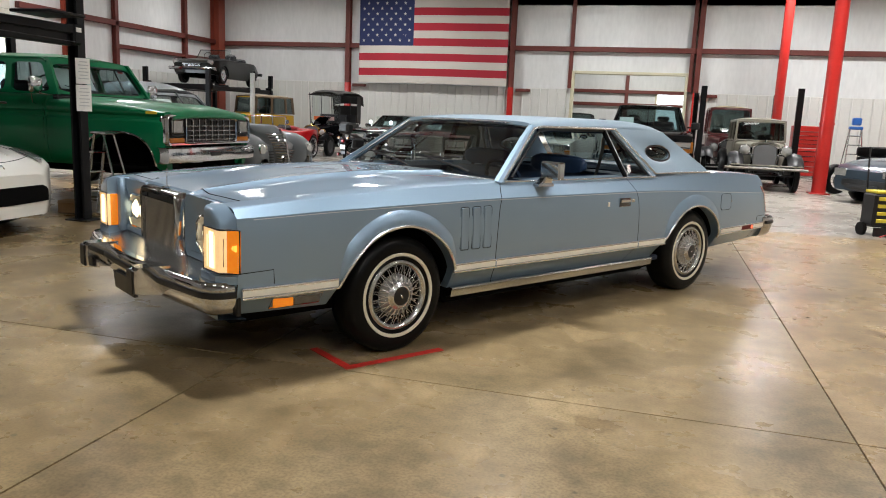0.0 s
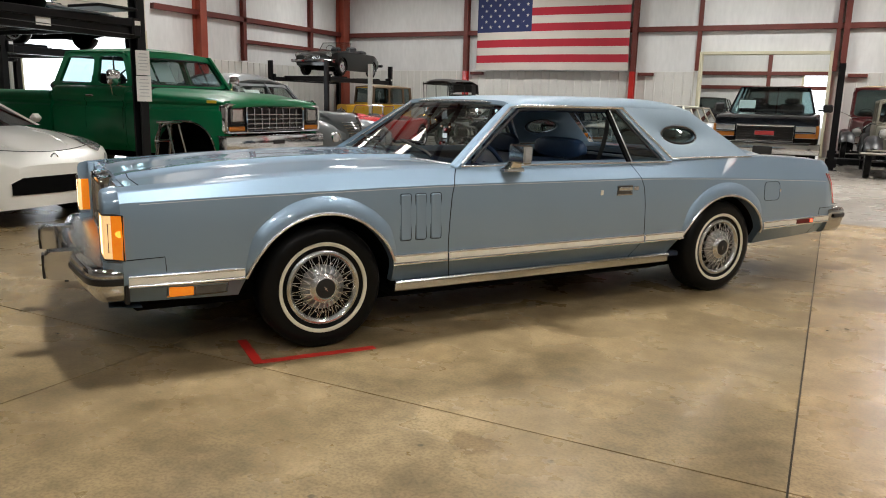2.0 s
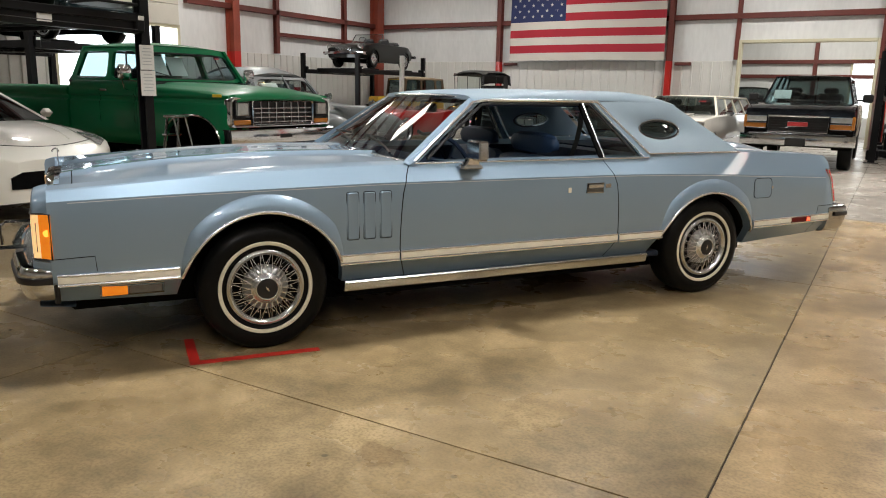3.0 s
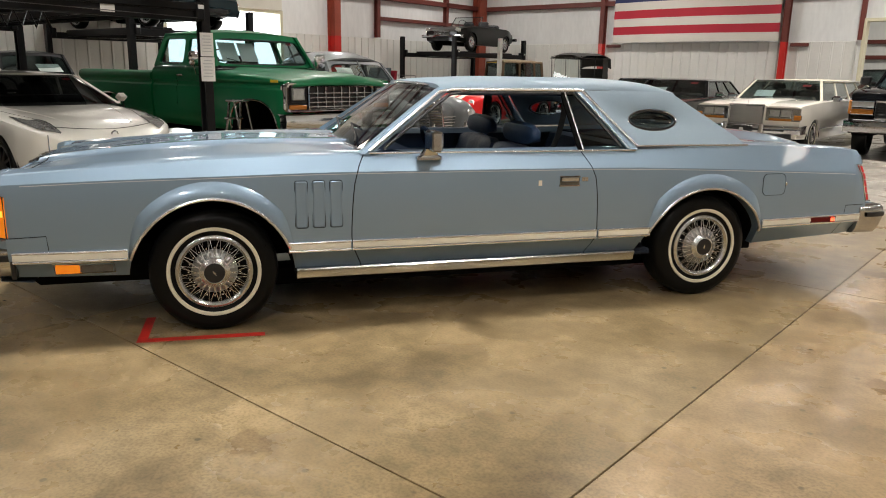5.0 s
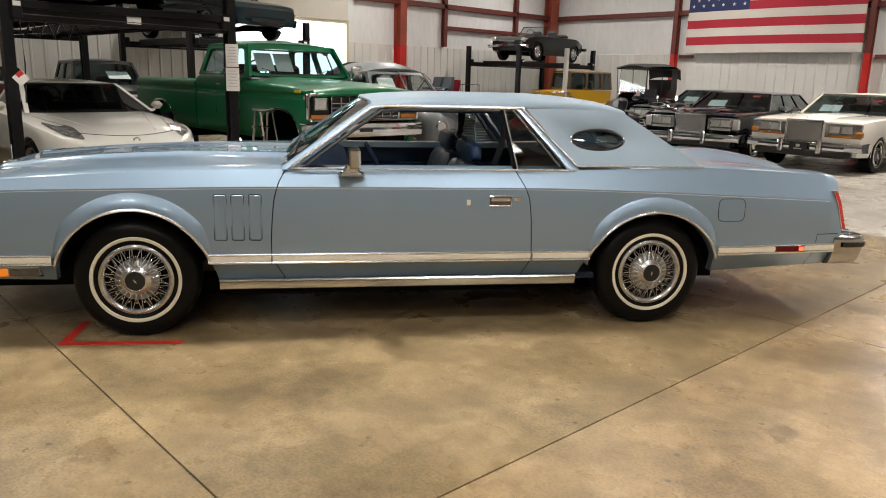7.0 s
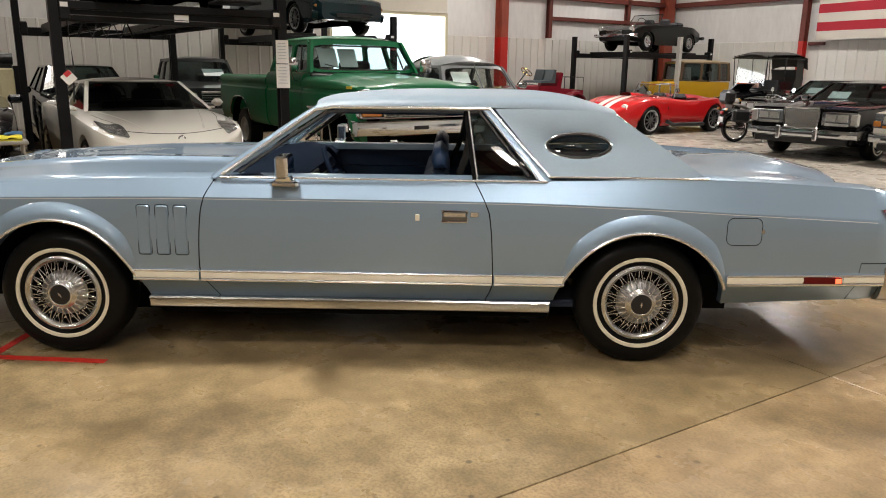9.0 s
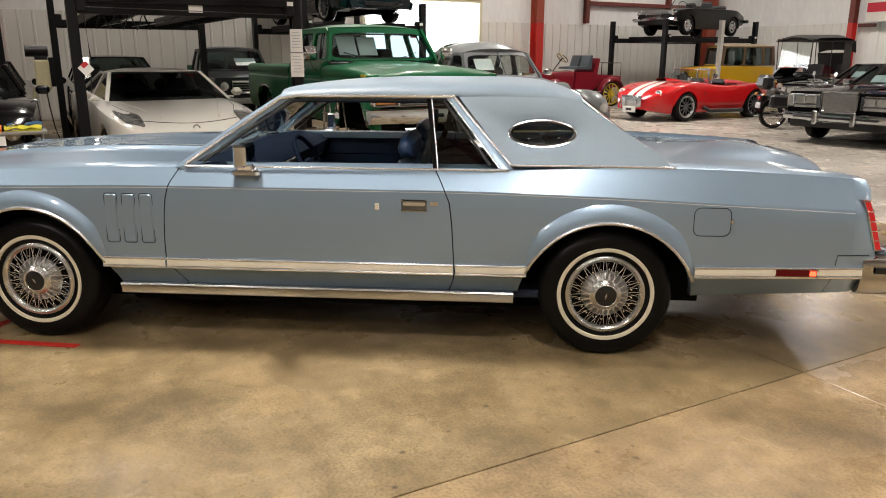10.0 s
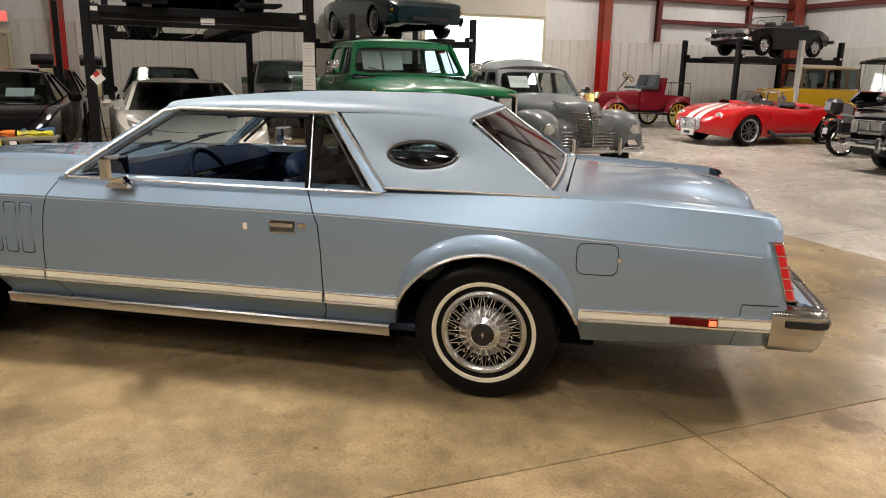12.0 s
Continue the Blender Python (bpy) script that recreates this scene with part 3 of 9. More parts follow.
def cloth(name, u0, u1, v0, v1, material, off=0.0):
    nu = max(2, int((u1 - u0) / 0.16))
    sh = Shape()
    rows = []
    for v in (v0, (v0 + v1) / 2, v1):
        rows.append([(FX0 + u0 + (u1 - u0) * i / nu - 0.012 * v * (u0 + (u1 - u0) * i / nu) / 5.5, fy(u0 + (u1 - u0) * i / nu, v) - off, fz(u0 + (u1 - u0) * i / nu, v)) for i in range(nu + 1)])
    sh.loft(rows)
    back = [[(x, y + 0.006, z) for x, y, z in r] for r in rows]
    sh.loft(list(reversed(back)))
    return part(name, sh, material, flag)


st = 0.258
FH = 12 * st
CU = 2.05
for k in range(12):
    cloth("stripe", CU if k >= 5 else 0.0, FX1 - FX0, k * st, (k + 1) * st, FRED if k % 2 else FWHITE)
cloth("canton", 0.0, CU, 5 * st, FH, FBLUE)
for r in range(9):
    for c in range(6 if r % 2 == 0 else 5):
        u = CU * (c * 2 + 1 + (r % 2)) / 12
        v = 5 * st + 7 * st * (r + 1) / 10
        ps = []
        for i in range(10):
            a = math.pi / 2 + i * math.pi / 5
            rad = 0.062 if i % 2 == 0 else 0.025
            uu, vv = u + rad * math.cos(a), v + rad * math.sin(a)
            ps.append((FX0 + uu, fy(uu, vv) - 0.006, fz(uu, vv)))
        part("star", Shape().poly(ps), FWHITE, flag)
for u in (0.02, 1.4, 2.75, 4.1, FX1 - FX0 - 0.02):
    part("flag_hook", Shape().tube([(FX0 + u, WY1 + 0.01, fz(u, FH) + 0.02), (FX0 + u, fy(u, FH) + 0.02, fz(u, FH) + 0.02), (FX0 + u, fy(u, FH) + 0.003, fz(u, FH) - 0.03)], 0.006, 6), STEEL, flag)

# ---- light blue coupe: x runs back from the front axle, y across, z up ----
CX, CY, CANG = -1.303, 4.050, 56.76
coupe = thing("coupe", pose(CX, CY, 0, 0, 0, CANG) @ pose(0, 1.0, 0), "light blue metallic two-door coupe with lit lamps on concrete", "car")

ZC = [(-1.0, 0.835), (-0.5, 0.852), (0.0, 0.861), (0.75, 0.872), (2.2, 0.870), (3.0, 0.852), (3.55, 0.830), (4.31, 0.795)]
ZS = [(-1.0, 0.872), (-0.8, 0.886), (-0.4, 0.915), (0.0, 0.938), (0.76, 0.957), (2.2, 0.962), (2.6, 0.966), (3.35, 0.985), (3.9, 0.965), (4.31, 0.938)]
ZH = [(-1.0, 0.874), (-0.9, 0.888), (-0.3, 0.955), (0.3, 0.980), (0.8, 0.974)]
AR = [(0.0, 0.440, 0.738), (3.056, 0.452, 0.718)]
ZSILL = 0.312


def half_width(x):
    return lerp([(-1.0, 0.985), (-0.7, 1.0), (3.5, 1.0), (4.27, 0.975)], x)


def side_y(x, z):
    """Half width of the body at height z."""
    c, s = ease(ZC, x), ease(ZS, x)
    w = ease([(0.22, 0.825), (0.31, 0.888), (0.415, 0.966), (0.44, 0.986), (0.50, 0.998), (0.62, 1.0), (0.75, 0.997), (c - 0.004, 0.987)], z)
    if z > c - 0.004:
        f = min(1, (z - c + 0.004) / (s - c + 0.004))
        w = 0.987 + (lerp([(-1.0, 0.945), (-0.4, 0.932), (0.3, 0.918), (0.76, 0.915), (4.3, 0.915)], x) - 0.987) * f
    return w * half_width(x)


def arch(x):
    """Height of the wheel opening at x, or None."""
    for c, a, top in AR:
        if abs(x - c) < a:
            return 0.26 + (top - 0.26) * math.sqrt(max(0, 1 - ((x - c) / a) ** 2))
    return None


DF = [(0.30, 0.822), (0.327, 0.813), (0.40, 0.775), (0.467, 0.747), (0.58, 0.748), (0.72, 0.757), (0.834, 0.772), (0.90, 0.798), (0.97, 0.838)]
DR = [(0.30, 2.238), (0.328, 2.246), (0.36, 2.262), (0.427, 2.277), (0.70, 2.262), (0.821, 2.246), (0.90, 2.206), (0.97, 2.166)]


def bottom(x):
    if x < -0.3:
        return lerp([(-1.0, 0.345), (-0.4, 0.325)], x)
    if x > 3.3:
        return lerp([(3.45, 0.315), (4.3, 0.362)], x)
    return ZSILL


def side_panel(cols, x_low, x_high):
    """A skin of the body side over the columns; its ends follow x_low(z) and x_high(z)."""
    sh = Shape()
    rings = []
    for x in cols:
        a = arch(x)
        zb = max(a or 0, bottom(x))
        c, s = ease(ZC, x), ease(ZS, x)
        zs = [zb + (c - 0.004 - zb) * k / 9 for k in range(10)] + [c + 0.004, c + (s - c) * 0.25, (c + s) / 2, c + (s - c) * 0.75, s - 0.004, s]
        ring = []
        for z in zs:
            xx = x
            if x_high and x > x_high[1]:
                f = (x - x_high[1]) / (x_high[2] - x_high[1])
                xx = x + (lerp(x_high[0], z) - x_high[2]) * f
            if x_low and x < x_low[1]:
                f = (x_low[1] - x) / (x_low[1] - x_low[2])
                xx = x + (lerp(x_low[0], z) - x_low[2]) * f
            ring.append((xx, -side_y(xx, z), z))
        # the crown turns over towards the hood or the glass
        ring.append((ring[-1][0], ring[-1][1] + 0.018, s + 0.006))
        ring.append((ring[-1][0], -half_width(ring[-1][0]) * 0.915 + 0.115, s + 0.013))
        ring.append((ring[-1][0], ring[-1][1] + 0.004, s - 0.03))
        ring = [(ring[0][0], ring[0][1] + 0.06, ring[0][2] + 0.0)] + ring
        rings.append(ring)
    sh.loft(rings)
    return sh


def spread(a, b, n):
    return [a + (b - a) * i / n for i in range(n + 1)]


def round_spread(c, a, n):
    """Columns that crowd towards both ends of a wheel opening."""
    return [c - a * 0.9995 * math.cos(math.pi * i / n) for i in range(n + 1)]


G = 0.003
front_cols = spread(-0.985, -0.4405, 12) + round_spread(0, 0.44, 30) + spread(0.4405, 0.75, 8)
door_cols = spread(0.75, 2.26, 26)
rear_cols = spread(2.26, 2.6035, 8) + round_spread(3.056, 0.452, 30) + spread(3.5085, 4.245, 15)
for name, cols, lo, hi in (("front_fender", front_cols, None, (DF, 0.52, 0.75 + G)), ("door", door_cols, (DF, 1.2, 0.75 - G), (DR, 1.8, 2.26 + G)), ("rear_quarter", rear_cols, (DR, 2.5, 2.26 - G), None)):
    part(name, side_panel(cols, lo, hi), BLUE, coupe, sharp=15)
    mir = side_panel(cols, lo, hi)
    mir.v = [(x, -y, z) for x, y, z in mir.v]
    part(name, mir, BLUE, coupe, sharp=28)

# dark shell behind the gaps, floor pan and wheel housings
sh = Shape()
rings = []
for x in spread(0.45, 2.575, 10):
    rings.append([(x, -0.60, 0.25), (x, -0.82, 0.27), (x, -0.865, 0.34), (x, -0.92, 0.42), (x, -0.955, 0.55), (x, -0.95, 0.85), (x, -0.90, 0.93)])
sh.loft(rings)
sh.both()
part("inner_shell", sh, UNDER, coupe)
part("floor_pan", Shape().box((1.53, 0, 0.235), (2.15, 1.70, 0.07), 0.02), UNDER, coupe)
part("engine_tray", Shape().box((-0.55, 0, 0.36), (0.8, 1.55, 0.22), 0.04), UNDER, coupe)
part("fuel_tank", Shape().box((3.84, 0, 0.47), (0.80, 1.60, 0.20), 0.05), UNDER, coupe)
# added dark plates that block a lamp's reflection behind the rear wheels
for s in (-1, 1):
    part("wheel_light_baffle", Shape().box((3.485, s * 0.80, 0.36), (0.16, 0.02, 0.20), 0.004), UNDER, coupe)
part("trunk_floor", Shape().box((3.40, 0, 0.585), (1.70, 1.12, 0.02), 0.004).box((2.61, 0, 0.42), (0.02, 1.12, 0.34), 0.004), UNDER, coupe)
# unseen block, added to keep bright reflections off the floor under the tail
part("underbody_light_baffle", Shape().box((3.58, 0, 0.30), (0.78, 0.56, 0.32), 0.06), UNDER, coupe)
for y in (-0.52, 0.52):
    part("frame_rail", Shape().box((1.5, y, 0.19), (3.2, 0.12, 0.13), 0.02), UNDER, coupe)
part("exhaust_pipe", Shape().tube([(0.3, 0.2, 0.17), (1.6, 0.22, 0.17), (3.3, 0.2, 0.19)], 0.035, 10), UNDER, coupe)
for x, z in ((3.056, 0.33), (0.0, 0.30)):
    part("axle", Shape().cyl((x, -0.8, z), (x, 0.8, z), 0.045), UNDER, coupe)
for c, a, top in AR:
    for s in (-1, 1):
        sh = Shape()
        rings = []
        for y in (0.975, 0.55):
            hoop = [(c - (a + 0.012) * math.cos(math.pi * i / 20), max(0.345, 0.24 + (top - 0.225) * math.sin(math.pi * i / 20))) for i in range(21)]
            rings.append([(x, s * min(y, side_y(x, z) - 0.012), z) for x, z in hoop])
        sh.loft(rings)
        sh.poly(rings[1])
        part("wheel_housing", sh, UNDER, coupe)

# flared arch lips and their bright trim
for c, a, top in AR:
    for s in (-1, 1):
        lip, trim, rings = Shape(), [], []
        for i in range(41):
            ang = math.pi * (0.115 + 0.77 * i / 40)
            ca, sa = -math.cos(ang), math.sin(ang)
            x0, z0 = c + a * ca, 0.26 + (top - 0.26) * sa
            nx, nz = ca / a, sa / (top - 0.26)
            nl = math.hypot(nx, nz)
            nx, nz = nx / nl, nz / nl
            fade = min(1, (z0 - 0.44) / 0.14 + 0.15)
            wide = (0.055 + 0.04 * sa) * max(0.15, min(1, (z0 - 0.40) / 0.2))
            ring = []
            for n, o in ((1.0, 0.0005), (0.82, 0.010), (0.5, 0.020), (0.2, 0.026), (0.03, 0.024), (0.0, 0.012), (0.0, -0.05)):
                x, z = x0 + nx * n * wide, z0 + nz * n * wide
                ring.append((x, s * (side_y(x, z) + o * max(0.3, fade)), z))
            rings.append(ring)
            trim.append((x0 + nx * 0.004, s * (side_y(x0, z0) + 0.021 * max(0.3, fade) + 0.003), z0 + nz * 0.004))
        lip.loft(rings)
        part("arch_flare", lip, BLUE, coupe, sharp=50)
        part("arch_trim", Shape().tube(trim, 0.0095, 8), TRIM, coupe, "bright wheel arch trim")

# ivory side strip in chrome edges, sill moulding
ZT = [(-1.0, 0.490), (0.4, 0.484), (2.6, 0.484), (3.48, 0.502), (4.31, 0.512)]
for s in (-1, 1):
    for x0, x1 in ((-0.965, -0.425), (0.398, 0.742), (0.752, 2.270), (2.283, 2.645), (3.487, 4.306)):
        ins, edge = Shape(), Shape()
        r1, r2, r3 = [], [], []
        for x in spread(x0, x1, 8):
            zt = lerp(ZT, x)
            y = side_y(x, zt - 0.014)
            r1.append([(x, s * (y - 0.002), zt - 0.008), (x, s * (y + 0.010), zt - 0.012), (x, s * (y + 0.012), zt - 0.027), (x, s * (y + 0.010), zt - 0.042), (x, s * (y - 0.002), zt - 0.046)])
            for rr, zz in ((r2, zt - 0.004), (r3, zt - 0.050)):
                rr.append([(x, s * (y - 0.002), zz + 0.007), (x, s * (y + 0.012), zz + 0.006), (x, s * (y + 0.014), zz), (x, s * (y + 0.012), zz - 0.006), (x, s * (y - 0.002), zz - 0.007)])
        mould = part("side_moulding", Shape().loft(r1, False), CREAM, coupe, "ivory strip with bright edges")
        part("moulding_edge", Shape().loft(r2).loft(r3), TRIM, mould)
    sill = Shape()
    rings = []
    for x in spread(0.445, 2.585, 8):
        rings.append([(x, s * 0.85, 0.320), (x, s * 0.934, 0.318), (x, s * 0.940, 0.309), (x, s * 0.932, 0.297), (x, s * 0.926, 0.262), (x, s * 0.914, 0.254), (x, s * 0.88, 0.254)])
    sill.loft(rings)
    part("sill_moulding", sill, STEEL, coupe, "brushed bright sill moulding")


def catwalk_y(x):
    return half_width(x) * 0.915 - 0.118


# hood with its raised middle
def hood_z(x, y):
    e, h = ease(ZS, x) + 0.012, ease(ZH, x)
    w = catwalk_y(x)
    t = min(1, abs(y) / w)
    z = e + (h - e) * (1 - t ** 2.4)
    z += 0.012 * max(0, 1 - (abs(abs(y) - 0.36) / 0.05)) * (1 if -0.9 < x else 0)
    if abs(y) < 0.36:
        z += 0.012
    return z


sh = Shape()
ys = [-1, -0.9, -0.75, -0.62, -0.53, -0.49, -0.46, -0.43, -0.3, -0.15, 0, 0.15, 0.3, 0.43, 0.46, 0.49, 0.53, 0.62, 0.75, 0.9, 1]
rows = []
for x in spread(-0.935, 0.80, 24):
    bow = lambda t: 0.05 * (1 - t * t) * max(0, (x - 0.4) / 0.4)
    rows.append([(x + bow(t), t * (catwalk_y(x) - 0.004), hood_z(x, t * catwalk_y(x))) for t in ys])
lip = [(p[0] - 0.012, p[1], p[2] - 0.02) for p in rows[0]]
lip2 = [(p[0] - 0.004, p[1], p[2] - 0.11) for p in rows[0]]
sh.loft([lip2, lip] + rows + [[(p[0] + 0.005, p[1], p[2] - 0.03) for p in rows[-1]]])
part("hood", sh, BLUE, coupe, sharp=22)

for s in (-1, 1):
    part("hood_seam", Shape().tube([(-0.885 + 0.01 * abs(y), s * y, hood_z(-0.885 + 0.01 * abs(y), s * y) + 0.0005) for y in spread(0.30, catwalk_y(-0.88) - 0.005, 12)], 0.0026, 5), UNDER, coupe)

# cowl with air grille and wipers
sh = Shape()
sh.loft([[(x, y, z - 0.02 + 0.0) for y in spread(-0.86, 0.86, 12)] for x, z in ((0.78, 0.975), (0.95, 0.985))])
part("cowl", sh, BLACK, coupe)
for y0, y1 in ((-0.62, -0.10), (0.05, 0.58)):
    part("wiper", Shape().tube([(0.83, y0, 1.00), (0.86, y0 + 0.15, 1.025), (0.90, y1, 1.065)], 0.007, 6).box((0.91, (y0 + y1) / 2 + 0.18, 1.068), (0.012, 0.34, 0.012), 0.003), BLACK, coupe)

# deck lid with the raised round hump at its back edge
def deck_z(x, y):
    s = ease(ZS, x) + 0.013
    t = abs(y) / 0.80
    z = s - 0.018 + 0.014 * (1 - t ** 2) * (1 if x < 4.0 else max(0, (4.26 - x) / 0.26))
    hump = 0.058 * max(0, 1 - (y / 0.46) ** 4) * max(0, min(1, (x - 3.55) / 0.5)) ** 1.5
    return z + hump - max(0, x - 3.95) * 0.10


rows = []
for x in spread(3.40, 4.265, 18):
    rows.append([(x, t * 0.795, deck_z(x, t * 0.795)) for t in spread(-1, 1, 32)])
sh = Shape()
fall = [[(4.265 + dx + 0.03 * max(0, 1 - (t * 0.795 / 0.46) ** 4) * k, t * 0.795, deck_z(4.265, t * 0.795) + dz) for t in spread(-1, 1, 32)] for dx, dz, k in ((0.018, -0.02, 0.6), (0.03, -0.07, 1.2), (0.045, -0.20, 1.6), (0.06, -0.34, 1.0), (0.065, -0.40, 0.0))]
sh.loft([[(p[0] - 0.004, p[1], p[2] - 0.03) for p in rows[0]]] + rows + fall)
part("deck_lid", sh, BLUE, coupe, sharp=30)
sh = Shape().loft([[(x, y, z) for y in spread(-0.84, 0.84, 10)] for x, z in ((3.28, 0.985), (3.392, 0.996))])
part("deck_panel", sh, BLUE, coupe)

# ---- roof and glass ----
def wy(z):
    """Half width of the cabin at height z."""
    return 0.925 - (z - 0.965) * 0.60


ROOF_X0, ROOF_X1 = 1.33, 2.92


def roof_ring(x):
    t = (x - ROOF_X0) / (ROOF_X1 - ROOF_X0)
    top = ease([(0, 1.352), (0.12, 1.374), (0.4, 1.392), (0.75, 1.392), (0.9, 1.372), (1, 1.325)], t)
    rail = ease([(0, 1.312), (0.1, 1.318), (0.6, 1.322), (0.9, 1.312), (1, 1.295)], t)
    w = wy(rail) - 0.005
    out = []
    for f, k in ((1.0, 0.0), (0.995, 0.18), (0.975, 0.42), (0.935, 0.66), (0.87, 0.82), (0.75, 0.92), (0.55, 0.97), (0.3, 0.993), (0.0, 1.0)):
        out.append((x, -w * f, rail + (top - rail) * k))
    return out + [(p[0], -p[1], p[2]) for p in reversed(out[:-1])]


sh = Shape()
xs = spread(ROOF_X0, ROOF_X1, 22)
rings = [roof_ring(x) for x in xs]
rings = [[(p[0] + 0.045 * (1 - (p[1] / 0.72) ** 2) * (-0.6 if i < 1 else 0), p[1], p[2]) for p in r] for i, r in enumerate(rings)]
sh.loft([[(p[0], p[1], p[2] - 0.03) for p in rings[0]]] + rings + [[(p[0] + 0.006, p[1], p[2] - 0.03) for p in rings[-1]]])
part("roof", sh, VINYL, coupe, "light blue vinyl roof", sharp=40)
sh = Shape().loft([[(x, y, 1.325 - 0.02 * (y / 0.7) ** 2) for y in spread(-0.69, 0.69, 8)] for x in spread(1.36, 2.85, 6)])
part("headliner", sh, NAVY, coupe)

OV = (2.712, 1.140, 0.163, 0.055)
for s in (-1, 1):
    # sail panel with its oval opening
    outl = [(2.275, 1.318), (2.56, 0.985), (3.36, 0.990), (3.30, 1.040), (2.90, 1.305), (2.75, 1.316), (2.50, 1.32)]
    dens = []
    for (a, b), (c, d) in zip(outl, outl[1:] + outl[:1]):
        n = max(1, int(math.hypot(c - a, d - b) / 0.035))
        dens += [(a + (c - a) * i / n, b + (d - b) * i / n) for i in range(n)]
    sh = Shape()
    oval, mid, outer = [], [], []
    for x, z in dens:
        ang = math.atan2((z - OV[1]) / OV[3], (x - OV[0]) / OV[2])
        ex, ez = OV[0] + OV[2] * math.cos(ang), OV[1] + OV[3] * math.sin(ang)
        outer.append((x, s * (wy(z) - 0.0), z))
        mx_, mz_ = OV[0] + OV[2] * 1.22 * math.cos(ang), OV[1] + OV[3] * 1.45 * math.sin(ang)
        mid.append((mx_, s * (wy(mz_) + 0.004), mz_))
        oval.append((ex, s * (wy(ez) - 0.012), ez))
    inner = [(x, y - s * 0.03, z) for x, y, z in oval]
    sh.loft([outer, mid, oval, inner], True)
    part("sail_panel", sh, VINYL, coupe, "vinyl covered rear roof quarter", sharp=45)
    ring = [(OV[0] + (OV[2] + 0.002) * math.cos(i * math.pi / 24), s * (wy(OV[1] + OV[3] * math.sin(i * math.pi / 24)) - 0.006), OV[1] + (OV[3] + 0.002) * math.sin(i * math.pi / 24)) for i in range(48)]
    op = part("opera_window", Shape().loft([[(OV[0] + (x - OV[0]) * f, s * wy(OV[1]) * (1 - f) + y * f - s * (0.012 - 0.016 * (1 - f * f)), OV[1] + (z - OV[1]) * f) for x, y, z in ring] for f in (1.0, 0.8, 0.55, 0.3, 0.1)], True), TINT, coupe, "oval opera window")
    op.visible_shadow = False
    part("window_trim", Shape().tube(ring, 0.007, 8, True), BLACK, op)
    part("window_bezel", Shape().tube([(OV[0] + (p[0] - OV[0]) * 1.045, p[1] + s * 0.002, OV[1] + (p[2] - OV[1]) * 1.13) for p in ring], 0.004, 6, True), CHROME, op)
    tr = Shape().tube([(x, s * (wy(z) + 0.006), z) for x, z in ((2.245, 1.325), (2.40, 1.155), (2.555, 0.990))], 0.008, 8)
    tr.tube([(x, s * (wy(z) + 0.004), z) for x, z in ((2.555, 0.988), (2.95, 0.990), (3.375, 0.988))], 0.006, 8)
    part("sail_trim", tr, TRIM, coupe)
    # door glass frame, pillar post, quarter glass, drip rail
    bz = 0.968
    part("belt_trim", Shape().tube([(x, s * (wy(bz) + 0.003), bz - 0.004) for x in (0.86, 1.4, 2.0, 2.545)], 0.006, 8), TRIM, coupe)
    part("drip_rail", Shape().tube([(0.865, s * (wy(0.975) + 0.002), 0.975), (1.10, s * (wy(1.142) + 0.003), 1.142), (1.325, s * (wy(1.302) + 0.004), 1.302), (1.42, s * (wy(1.316) + 0.006), 1.316), (1.9, s * (wy(1.318) + 0.006), 1.318), (2.26, s * (wy(1.318) + 0.006), 1.318)], 0.0095, 8), TRIM, coupe)
    ap = Shape()
    ap.loft([[(x - 0.028, s * (wy(z) - 0.040), z + 0.014), (x - 0.022, s * (wy(z) - 0.010), z + 0.010), (x, s * (wy(z) + 0.0), z), (x + 0.026, s * (wy(z) - 0.006), z - 0.012), (x + 0.018, s * (wy(z) - 0.05), z - 0.01)] for x, z in ((0.83, 0.955), (1.0, 1.075), (1.2, 1.215), (1.36, 1.318))], True)
    part("windshield_pillar", ap, BLUE, coupe)
    part("window_channel", Shape().tube([(0.95, s * (wy(0.985) - 0.012), 0.985), (1.16, s * (wy(1.135) - 0.012), 1.135), (1.39, s * (wy(1.288) - 0.012), 1.288), (1.5, s * (wy(1.297) - 0.012), 1.297), (2.195, s * (wy(1.299) - 0.012), 1.299), (2.452, s * (wy(0.985) - 0.012), 0.985)], 0.010, 6), BLACK, coupe)
    band = [[(x, s * (wy(z) + o), z) for x, o in ((xi, -0.012), (xi + 0.006, 0.001), (xi + 0.03, 0.004), (xo, 0.003), (xo + 0.01, -0.004))] for z, xi, xo in ((0.970, 2.494, 2.560), (1.08, 2.401, 2.460), (1.20, 2.300, 2.352), (1.316, 2.202, 2.246))]
    part("quarter_frame", Shape().loft(band), BLUE, coupe)
    part("quarter_frame_trim", Shape().tube([(2.498, s * (wy(0.975) + 0.002), 0.975), (2.226, s * (wy(1.30) + 0.002), 1.30)], 0.004, 6), TRIM, coupe)
    part("centre_post", Shape().loft([[(x + dx, s * (wy(z) - dy), z) for dx, dy in ((-0.012, 0.002), (-0.004, 0.0), (0.004, 0.0), (0.012, 0.002), (0.010, 0.03), (-0.010, 0.03))] for x, z in ((2.172, 0.965), (2.122, 1.305))], True), UNDER, coupe)
    part("post_trim", Shape().tube([(2.186, s * (wy(0.965) + 0.002), 0.965), (2.136, s * (wy(1.305) + 0.002), 1.305)], 0.0045, 6), TRIM, coupe)
